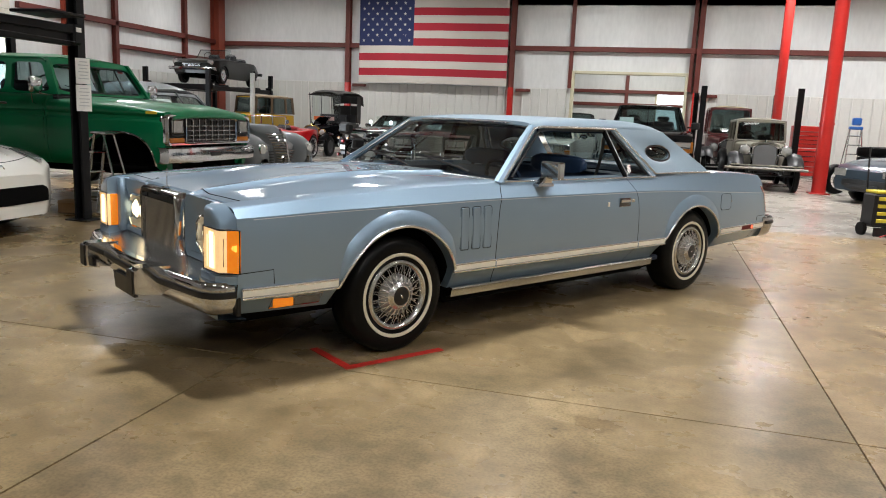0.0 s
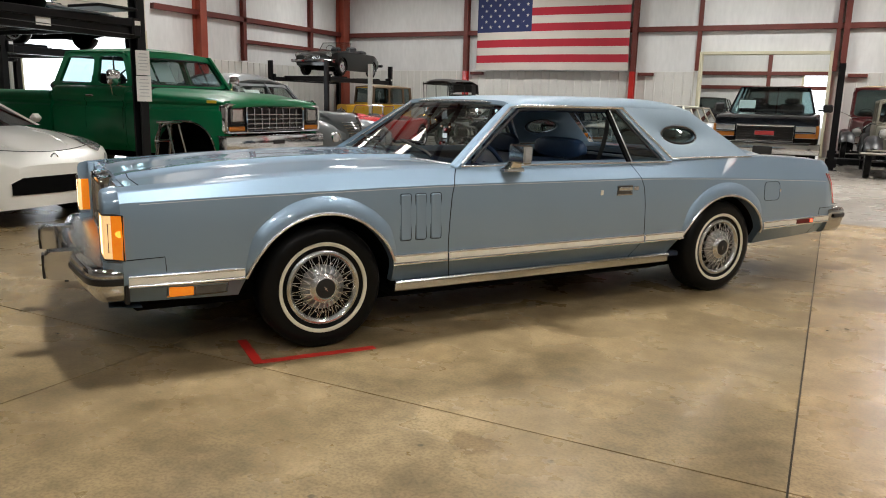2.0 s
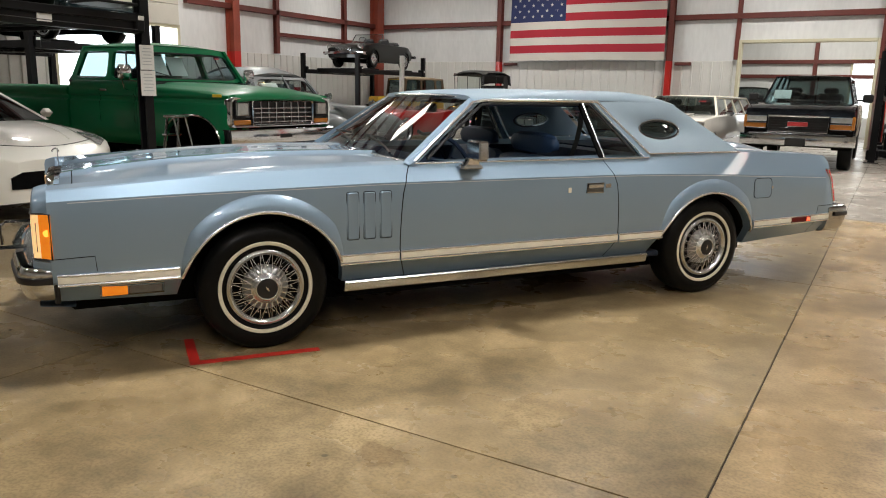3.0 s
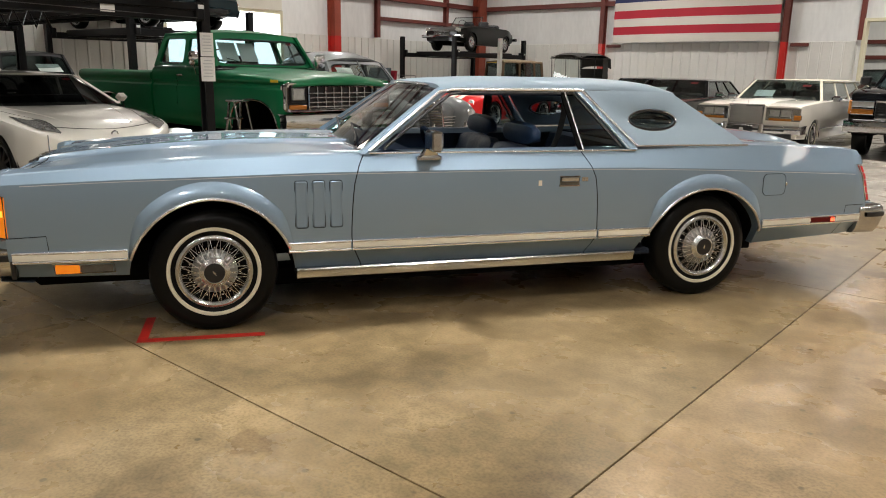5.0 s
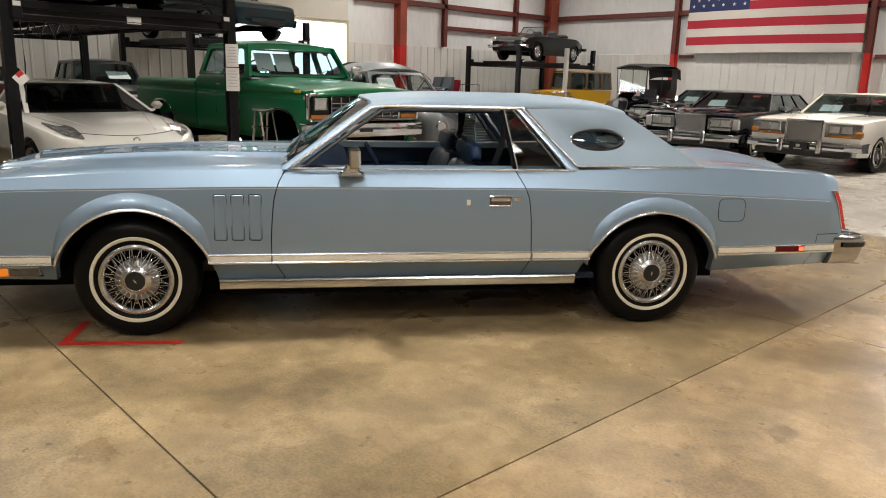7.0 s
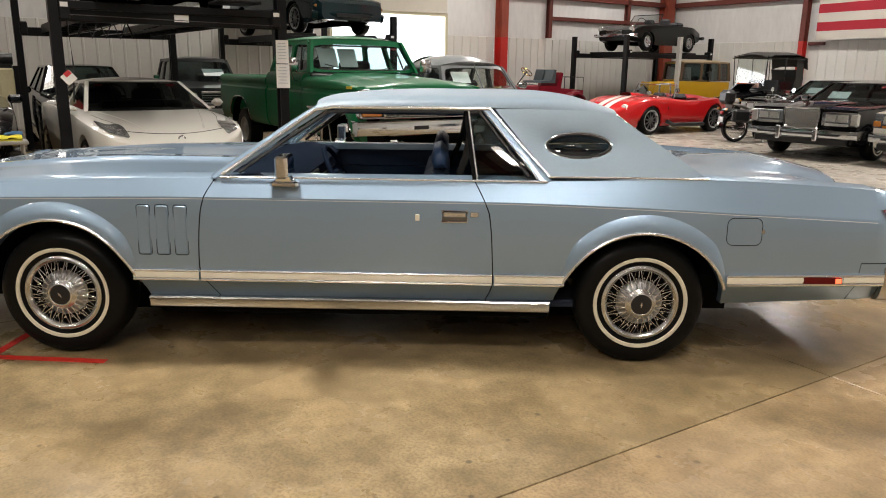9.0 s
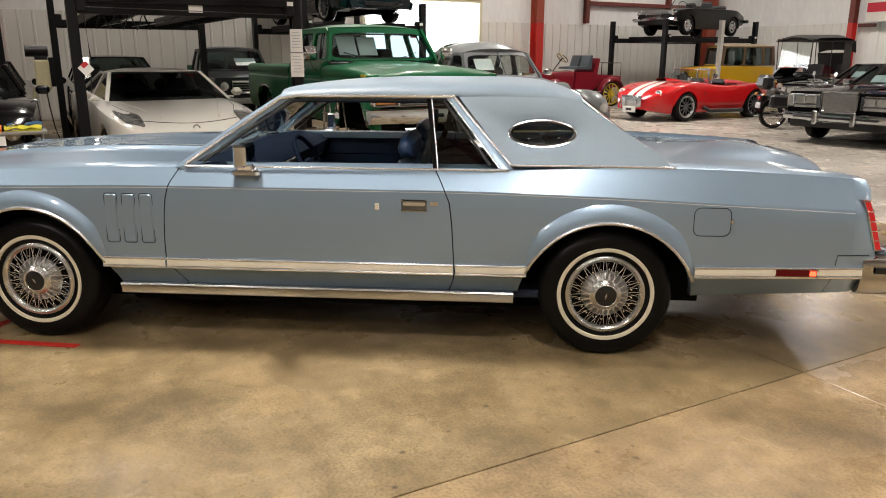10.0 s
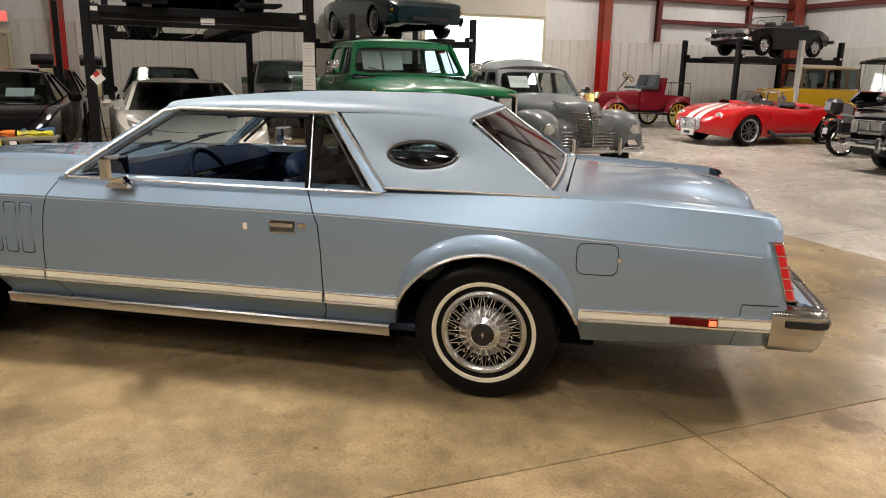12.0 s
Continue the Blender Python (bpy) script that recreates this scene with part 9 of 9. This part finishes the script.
# ---- square old cars ----
def old_car(name, m, label, body, roofm, fend, L=2.7, w=0.62, roofz=1.85, hoodz=1.05, scuttle=0.95, roof_end=2.7, open_top=False, beltz=1.10, style="hubcap", r=0.36, shell=CHROME, lampz=0.86, postm=None):
    """Narrow hood, upright cabin, separate curved fenders, drum lamps and a flat radiator."""
    root = thing(name, m, label, "car")
    part("hood", hull(-0.02, scuttle, w, [(0, 0.60), (1, 0.55)], [(0, hoodz - 0.12), (scuttle, beltz - 0.10)], [(0, hoodz), (scuttle, beltz)], [], [(0, 0.52), (scuttle, 0.92)], p=0.6), body, root)
    part("cab_body", hull(scuttle + 0.005, roof_end + 0.15, w, [(0, 0.52), (3, 0.52)], [(scuttle, beltz - 0.04), (roof_end + 0.2, beltz - 0.06)], [(scuttle, beltz), (roof_end + 0.2, beltz - 0.02)], [], [(scuttle, 0.93), (scuttle + 0.3, 1.0), (roof_end, 1.0), (roof_end + 0.15, 0.92)], p=0.35), body, root)
    if open_top:
        top = Shape()
        top.loft([[(x, t * (w + 0.06), z - 0.10 * abs(t) ** 3) for t in spread(-1, 1, 10)] for x, z in ((scuttle - 0.10, roofz - 0.08), (scuttle + 0.3, roofz), (roof_end - 0.2, roofz + 0.02), (roof_end + 0.22, roofz - 0.08), (roof_end + 0.30, roofz - 0.45))])
        top.loft([[(x, t * (w + 0.055), z - 0.10 * abs(t) ** 3 - 0.03) for t in spread(-1, 1, 10)] for x, z in ((scuttle - 0.10, roofz - 0.08), (roof_end + 0.22, roofz - 0.08))])
        part("canvas_top", top, roofm, root, "dark folded-out canvas top")
        for x in (scuttle + 0.02, scuttle + 0.95, roof_end + 0.1):
            for s in (-1, 1):
                part("top_bow", Shape().tube([(x, s * (w - 0.02), beltz - 0.05), (x - 0.03, s * (w + 0.02), roofz - 0.12)], 0.016, 6), BLACK, root)
        g = part("windshield", Shape().quad((scuttle, -w * 0.9, beltz), (scuttle, w * 0.9, beltz), (scuttle + 0.10, w * 0.9, roofz - 0.12), (scuttle + 0.10, -w * 0.9, roofz - 0.12)), GLASS, root)
        g.visible_shadow = False
        part("windshield_frame", Shape().tube([(scuttle, -w * 0.9, beltz), (scuttle, w * 0.9, beltz), (scuttle + 0.10, w * 0.9, roofz - 0.12), (scuttle + 0.10, -w * 0.9, roofz - 0.12)], 0.014, 6, True), BLACK, g)
        part("side_curtain", Shape().quad((roof_end - 0.25, -w - 0.02, beltz), (roof_end + 0.12, -w - 0.02, beltz), (roof_end + 0.12, -w - 0.02, roofz - 0.15), (roof_end - 0.25, -w - 0.02, roofz - 0.15)), roofm, root)
    else:
        # tinted panes put the darkness of the cabin into the glass colour
        cabin(root, roofm, TINT, (scuttle + 0.03, w * 0.94, beltz), (roof_end + 0.12, w * 0.96, beltz), (scuttle + 0.10, w * 0.90, roofz - 0.05), (roof_end + 0.05, w * 0.92, roofz - 0.05), posts=(0.42, 0.8), crown=0.07, pw=0.08, postmat=postm or body, bow=0.01, frame_w=(0.03, 0.02, 0.05))
        part("windshield_surround", Shape().tube([(scuttle + 0.02, -w * 0.88, beltz + 0.02), (scuttle + 0.02, w * 0.88, beltz + 0.02), (scuttle + 0.08, w * 0.86, roofz - 0.09), (scuttle + 0.08, -w * 0.86, roofz - 0.09)], 0.022, 6, True), body, root)
    insides(root, scuttle + 0.45, w * 0.8, beltz - 0.08, False, False)
    for s in (-1, 1):
        wing(root, 0.0, s * 0.46, s * 0.80, r + 0.08, fend, 5, 150, z=r, name="front_fender")
        wing(root, 2.65, s * 0.54, s * 0.80, r + 0.08, fend, 20, 180, z=r, name="rear_fender")
        part("running_board", Shape().loft([[(x, s * y, z) for y in (0.52, 0.80)] for x, z in ((0.40, r + 0.10), (0.62, 0.33), (2.15, 0.33), (2.3, r + 0.05))]), BLACK, root)
        round_lamp(root, "headlamp", -0.10, s * 0.44, lampz, 0.115, LENS, shell, 0.07)
        part("frame_horn", Shape().box((-0.35, s * 0.36, 0.46), (0.55, 0.06, 0.09), 0.015), BLACK, root)
    part("lamp_bar", Shape().tube([(-0.06, -0.46, lampz - 0.10), (-0.06, 0.46, lampz - 0.10)], 0.014, 6), BLACK, root)
    rad = part("radiator", Shape().box((-0.04, 0, 0.80), (0.08, 0.50, 0.52), 0.02), mat("radiator_core", (0.14, 0.14, 0.14), rough=0.6, bump=0.5, bscale=300) if "radiator_core" not in bpy.data.materials else bpy.data.materials["radiator_core"], root)
    part("radiator_shell", Shape().tube([(-0.06, -0.27, 0.54), (-0.06, -0.29, 0.98), (-0.06, -0.16, 1.07), (-0.06, 0, 1.09), (-0.06, 0.16, 1.07), (-0.06, 0.29, 0.98), (-0.06, 0.27, 0.54)], 0.035, 8), shell, rad)
    part("filler_cap", Shape().cyl((-0.04, 0, 1.11), (-0.04, 0, 1.16), 0.03, n=12), shell, rad)
    part("front_axle", Shape().cyl((0, -0.66, r), (0, 0.66, r), 0.03), BLACK, root)
    part("chassis", Shape().box((1.3, 0, 0.50), (3.0, 0.75, 0.10), 0.02), BLACK, root)
    wheels(root, [(x, y) for x in (0, 2.65) for y in (-0.69, 0.69)], r, 0.13, style)
    return root


TAUPE = mat("dusty_beige_paint", (0.22, 0.205, 0.16), rough=0.5, var=0.15)
TAN = mat("tan_canvas", (0.30, 0.225, 0.145), rough=0.9, bump=0.2, bscale=300)
MAROON = paint("maroon_paint", (0.085, 0.012, 0.014), rough=0.35)
CANVAS = mat("dark_canvas", (0.035, 0.033, 0.030), rough=0.9, bump=0.2, bscale=300)
YEL = paint("mustard_yellow_paint", (0.56, 0.33, 0.015), rough=0.35)
ob_ = old_car("vintage_car", pose(2.38, 18.65, 0, 0, 0, 90), "dusty beige vintage car with black fenders and drum lamps", TAUPE, TAUPE, BLACK, roofz=1.66, hoodz=1.10, lampz=0.92, scuttle=1.05)
bar_bumper(ob_, "front_bumper", -0.62, 0.86, 0.50, 0.56, 1, 0.04, 0.05, TAUPE)
part("bumper_iron", Shape().box((-0.60, 0, 0.60), (0.03, 1.5, 0.03), 0.006), TAUPE, ob_)
mo_ = old_car("vintage_car", pose(1.95, 22.3, 0, 0, 0, 90), "maroon vintage car with tan canvas roof", MAROON, TAN, BLACK, roofz=2.02, hoodz=1.15, beltz=1.20)
part("door_mirror", Shape().cyl((0.85, -0.92, 1.42), (0.87, -0.92, 1.42), 0.07, n=14).tube([(0.86, -0.92, 1.38), (0.92, -0.62, 1.25)], 0.008, 5).cyl((0.85, 0.92, 1.42), (0.87, 0.92, 1.42), 0.07, n=14).tube([(0.86, 0.92, 1.38), (0.92, 0.62, 1.25)], 0.008, 5), CHROME, mo_)
mt_ = old_car("touring_car", pose(-10.40, 21.55, 0, 0, 0, 88) @ Matrix.Scale(0.85, 4), "black veteran touring car with dark canvas top", NIGHT, CANVAS, NIGHT, roofz=2.42, hoodz=1.10, open_top=True, beltz=1.20, shell=bpy.data.materials["brass"], style="plain")
part("price_banner", Shape().box((0.90, 0.22, 1.36), (0.01, 0.42, 0.14)), mat("orange_banner", (0.80, 0.16, 0.03), rough=0.7), mt_)
part("price_card", Shape().box((0.90, -0.22, 1.36), (0.01, 0.40, 0.14)), mat("pink_card", (0.75, 0.55, 0.52), rough=0.7), mt_)
part("raised_bonnet", Shape().loft([[(x, y, z) for y, z in ((0.02, 1.12), (-0.10, 1.30), (-0.26, 1.42), (-0.30, 1.40), (-0.12, 1.26), (0.02, 1.10))] for x in (0.02, 0.92)], True, True), NIGHT, mt_, "black bonnet side folded up")
part("engine", Shape().box((0.45, 0, 1.06), (0.55, 0.24, 0.18), 0.03).cyl((0.3, 0.1, 1.1), (0.3, 0.1, 1.24), 0.05), SILVER, mt_)
for x in (1.55, 2.45):
    part("bench_seat", Shape().loft([[(x + px, y, pz) for px, pz in ((-0.35, 1.02), (-0.36, 1.20), (0.02, 1.22), (0.10, 1.52), (0.18, 1.52), (0.14, 1.02))] for y in (-0.54, -0.50, 0.50, 0.54)], True, True), SEATS, mt_)
part("rear_curtain", Shape().loft([[(2.86, y, 1.20), (2.92, y, 1.60), (2.84, y, 1.88)] for y in (-0.60, -0.2, 0.2, 0.60)]), CANVAS, mt_)
ye_ = old_car("vintage_pickup", pose(-13.88, 22.05, 0, 0, 0, 70) @ Matrix.Scale(0.92, 4), "mustard yellow vintage car with tan roof and wooden wheels", YEL, TAN, YEL, roofz=2.0, hoodz=1.28, beltz=1.32, style="wood", postm=mat("brown_window_frame", (0.11, 0.065, 0.03), rough=0.5))

# ---- motorcycle, seen from behind ----
mc = thing("motorcycle", pose(-7.62, 18.15, 0, 0, -4, 250), "black and chrome touring motorcycle on its stand", "motorcycle")
wheels(mc, [(0.0, -0.0001), (-1.45, -0.0001)], 0.32, 0.12, "moto")
part("rear_fender", Shape().loft([[(0.36 * math.cos(a), y, 0.32 + 0.36 * math.sin(a)) for y in (-0.075, -0.05, 0.05, 0.075)] for a in [radians(-5 + 13 * i) for i in range(13)]]), NIGHT, mc)
part("front_fender", Shape().loft([[(-1.45 + 0.35 * math.cos(a), y, 0.32 + 0.35 * math.sin(a)) for y in (-0.07, 0.07)] for a in [radians(40 + 12 * i) for i in range(10)]]), NIGHT, mc)
part("seat", Shape().loft([[(x, y, z + 0.04 * (1 - (y / 0.15) ** 2)) for y in (-0.15, -0.08, 0, 0.08, 0.15)] for x, z in ((0.25, 0.80), (0.0, 0.80), (-0.3, 0.72), (-0.55, 0.74))]).loft([[(x, y, z - 0.08) for y in (-0.15, 0.15)] for x, z in ((0.25, 0.80), (0.0, 0.80), (-0.3, 0.72), (-0.55, 0.74))]), BLACK, mc)
part("backrest_box", Shape().box((0.30, 0, 0.96), (0.26, 0.36, 0.30), 0.07), BLACK, mc)
part("fuel_tank", Shape().loft([[(x, w_ * math.cos(a), z + h * math.sin(a)) for a in [math.pi * i / 8 for i in range(9)]] for x, w_, z, h in ((-0.5, 0.05, 0.74, 0.06), (-0.62, 0.15, 0.74, 0.16), (-0.85, 0.16, 0.76, 0.18), (-1.05, 0.08, 0.80, 0.10))]), NIGHT, mc)
part("engine", Shape().box((-0.70, 0, 0.42), (0.40, 0.26, 0.26), 0.05).cyl((-0.62, 0, 0.5), (-0.50, 0, 0.74), 0.09).cyl((-0.78, 0, 0.5), (-0.92, 0, 0.74), 0.09), CHROME, mc)
part("exhaust", Shape().tube([(-0.6, -0.15, 0.40), (-0.3, -0.18, 0.28), (0.35, -0.18, 0.28)], 0.045, 10), CHROME, mc)
part("fork", Shape().tube([(-1.45, -0.09, 0.32), (-1.16, -0.09, 1.0)], 0.025, 8).tube([(-1.45, 0.09, 0.32), (-1.16, 0.09, 1.0)], 0.025, 8), CHROME, mc)
part("handlebar", Shape().tube([(-0.95, -0.40, 1.08), (-1.10, -0.25, 1.10), (-1.16, 0, 1.02), (-1.10, 0.25, 1.10), (-0.95, 0.40, 1.08)], 0.014, 8), CHROME, mc)
part("headlamp", Shape().cyl((-1.20, 0, 0.92), (-1.36, 0, 0.92), 0.08, 0.10, 16), CHROME, mc)
part("windscreen", Shape().loft([[(-1.18 + 0.12 * f, 0.24 * t * (1 - 0.25 * f), 1.02 + 0.36 * f) for t in spread(-1, 1, 6)] for f in (0, 0.5, 1)]), GLASS, mc)
part("tail_lamp", Shape().box((0.39, 0, 0.62), (0.05, 0.10, 0.07), 0.015), RED, mc)
part("plate", Shape().box((0.385, 0, 0.47), (0.012, 0.18, 0.12), 0.004), SILVER, mc)
for s in (-1, 1):
    part("saddle_bag", Shape().box((0.05, s * 0.22, 0.58), (0.42, 0.14, 0.28), 0.05), BLACK, mc)
    part("turn_lamp", Shape().cyl((0.36, s * 0.15, 0.70), (0.40, s * 0.15, 0.70), 0.03, n=12), AMBEROFF, mc)
    part("mirror", Shape().cyl((-1.05, s * 0.36, 1.22), (-1.04, s * 0.36, 1.22), 0.05, n=12).tube([(-1.05, s * 0.36, 1.20), (-1.05, s * 0.32, 1.09)], 0.006, 5), CHROME, mc)
part("side_stand", Shape().cyl((-0.6, 0.1, 0.3), (-0.55, 0.30, 0.015), 0.014, n=8), STEEL, mc)

# ---- right-hand corner: tool chest, ladder, tyres, blue car, trolley ----
tchest = thing("tool_chest", pose(4.22, 24.6, 0), "red rolling tool chest with drawers", "tool chest")
part("cabinet", Shape().box((0, 0, 0.50), (0.84, 0.48, 0.80), 0.012), SAFERED, tchest)
part("top_box", Shape().box((0, 0, 1.24), (0.80, 0.44, 0.64), 0.012), SAFERED, tchest)
for k in range(5):
    d_ = part("drawer", Shape().box((0, -0.245, 0.18 + k * 0.15), (0.78, 0.012, 0.135), 0.004), SAFERED, tchest)
    part("pull", Shape().box((0, -0.258, 0.225 + k * 0.15), (0.70, 0.012, 0.018), 0.004), CHROME, d_)
for k in range(4):
    d_ = part("drawer", Shape().box((0, -0.226, 1.0 + k * 0.12), (0.74, 0.012, 0.105), 0.004), SAFERED, tchest)
    part("pull", Shape().box((0, -0.238, 1.035 + k * 0.12), (0.66, 0.012, 0.016), 0.004), CHROME, d_)
for x in (-0.36, 0.36):
    for y in (-0.18, 0.18):
        part("caster", Shape().cyl((x - 0.02, y, 0.05), (x + 0.02, y, 0.05), 0.05, n=14), BLACK, tchest)
l2 = thing("step_ladder", pose(5.6, 24.9, 0), "aluminium step ladder with a blue top", "ladder")
for s in (-1, 1):
    part("front_rail", Shape().tube([(s * 0.26, -0.35, 0), (s * 0.16, 0.0, 1.52)], 0.022, 6), STEEL, l2)
    part("back_rail", Shape().tube([(s * 0.24, 0.45, 0), (s * 0.15, 0.04, 1.52)], 0.018, 6), STEEL, l2)
for k in range(5):
    part("step", Shape().box((0, -0.35 + 0.07 * (k + 1), 0.265 * (k + 1)), (0.46 - 0.03 * k, 0.08, 0.03), 0.006), STEEL, l2)
part("top_cap", Shape().box((0, 0.02, 1.56), (0.36, 0.20, 0.09), 0.02), mat("blue_plastic", (0.03, 0.12, 0.42), rough=0.4), l2)
part("bucket_shelf", Shape().box((0, 0.0, 1.75), (0.24, 0.2, 0.22), 0.03), bpy.data.materials["blue_plastic"], l2)
TY = wheel_set("plain", 0.34, 0.22)
for k, (x, y, z, rx, ry) in enumerate(((4.75, 19.2, 0.11, 90, 0), (4.77, 19.22, 0.33, 90, 0), (4.73, 19.18, 0.55, 90, 0), (4.76, 19.2, 0.77, 90, 0), (4.02, 19.15, 0.34, 0, 30), (4.74, 19.2, 0.99, 90, 0))):
    tyr = thing("loose_tyre", pose(x, y, z, rx, 0, ry), "worn black tyre stacked in the corner" if rx else "black tyre standing on its tread", "tyre", "loose tyres")
    part("tread", TY[0][1], None, tyr)
sbc = modern("saloon", pose(4.62, 16.95, 0, 0, 0, 35), paint("slate_blue_car_paint", (0.032, 0.050, 0.070), metal=0.2), "slate blue car with black front bumper near red column", 4.3, 2.5, 0.86, 1.34, fo=0.80, hoodz=0.76, belt=0.92, lamps="box")
part("side_marker", Shape().box((-0.55, -0.80, 0.60), (0.16, 0.10, 0.05), 0.01), AMBEROFF, sbc)
tr_ = thing("battery_charger_cart", pose(3.02, 11.55, 0, 0, 0, 20), "black and yellow battery charger cart on wheels", "cart")
part("case", Shape().box((0, 0, 0.36), (0.34, 0.30, 0.46), 0.03), BLACK, tr_)
for k in range(4):
    part("yellow_panel", Shape().box((-0.02, -0.155, 0.22 + k * 0.10), (0.22, 0.012, 0.05), 0.006), mat("safety_yellow", (0.62, 0.50, 0.03), rough=0.5) if k == 0 else bpy.data.materials["safety_yellow"], tr_)
part("top_panel", Shape().box((0, 0, 0.605), (0.30, 0.26, 0.04), 0.01), bpy.data.materials["safety_yellow"], tr_)
part("handle", Shape().tube([(-0.13, 0.12, 0.58), (-0.13, 0.18, 1.20), (0.13, 0.18, 1.20), (0.13, 0.12, 0.58)], 0.014, 8), BLACK, tr_)
for x in (-0.19, 0.19):
    part("wheel", Shape().cyl((x - 0.025, 0.05, 0.09), (x + 0.025, 0.05, 0.09), 0.09, n=18), RUBBER, tr_)
part("stand", Shape().box((0, -0.10, 0.06), (0.22, 0.03, 0.12), 0.006), BLACK, tr_)
part("lead", Shape().tube([(0.1, -0.1, 0.55), (0.24, -0.2, 0.35), (0.2, -0.16, 0.08), (-0.1, -0.24, 0.015)], 0.01, 6), SAFERED, tr_)
fe = thing("fire_extinguisher", pose(WX0 + 0.105, 3.05, 1.35), "small red fire extinguisher on the wall", "extinguisher")
part("bottle", Shape().cyl((0, 0, -0.2), (0, 0, 0.2), 0.065, n=16).cyl((0, 0, 0.2), (0, 0, 0.26), 0.065, 0.025, 16), SAFERED, fe)
part("valve", Shape().box((0, 0.0, 0.29), (0.05, 0.10, 0.05), 0.01), BLACK, fe)
part("hose", Shape().tube([(0, 0.05, 0.29), (0.03, 0.12, 0.2), (0.03, 0.10, 0.0)], 0.01, 6), BLACK, fe)
modern("suv", pose(-3.1, 28.2, 0, 0, 0, 92), NIGHT, "black car standing in the room behind the doorway", 4.8, 2.8, 0.95, 1.75, hoodz=0.95, belt=1.15, roof0=1.3, roof1=3.0, lamps="box", r=0.36)

# ---- red tape mark on the floor ----
tp_ = solo("floor_tape", Shape().prism([(-1.465, 3.665, 0.0), (-1.075, 4.195, 0.0), (-1.115, 4.225, 0.0), (-1.475, 3.735, 0.0), (-1.77, 3.945, 0.0), (-1.80, 3.905, 0.0)], (0, 0, 0.0022)), TAPE, "L-shaped strip of red tape stuck on the floor", "tape")

# ---- floor: slabs parted by joints ----
JX, JY, JSX, JSY = 1.0, 3.65, 3.055, 3.715
floor = solo("floor", Shape().box(((WX0 + WX1) / 2, (WY0 + WY1 + 7) / 2, -0.11), (WX1 - WX0 + 6, WY1 - WY0 + 7.4, 0.2)), JOINT, "tan polished concrete floor with sawn joints", "floor", "structure")


def edges(a, b, origin, step):
    k = math.ceil((a - origin) / step + 1e-6)
    out = [a]
    while origin + k * step < b - 1e-6:
        out.append(origin + k * step)
        k += 1
    return out + [b]


gx, gy = edges(WX0, WX1, JX, JSX), edges(WY0, WY1 + 7.0, JY, JSY)
shared = {}
for x0, x1 in zip(gx, gx[1:]):
    for y0, y1 in zip(gy, gy[1:]):
        size = (round(x1 - x0, 3), round(y1 - y0, 3), 2 if y0 > 11.0 else 1 if x0 > 0.9 else 0)
        if size not in shared:
            shared[size] = Shape().box((0, 0, -0.03), (size[0] - 0.008, size[1] - 0.008, 0.06), 0.0015).mesh("slab", (CONCRETE, WARMCONCRETE, GREYCONCRETE)[size[2]])
        part("slab", shared[size], None, floor, at=pose((x0 + x1) / 2, (y0 + y1) / 2, 0))
part("outdoor_apron", Shape().box((WX0 - 2.0, 14.0, -0.02), (4.2, 16.0, 0.04)), mat("pale_outdoor_concrete", (0.5, 0.48, 0.44), rough=0.8, world_space=True), floor)
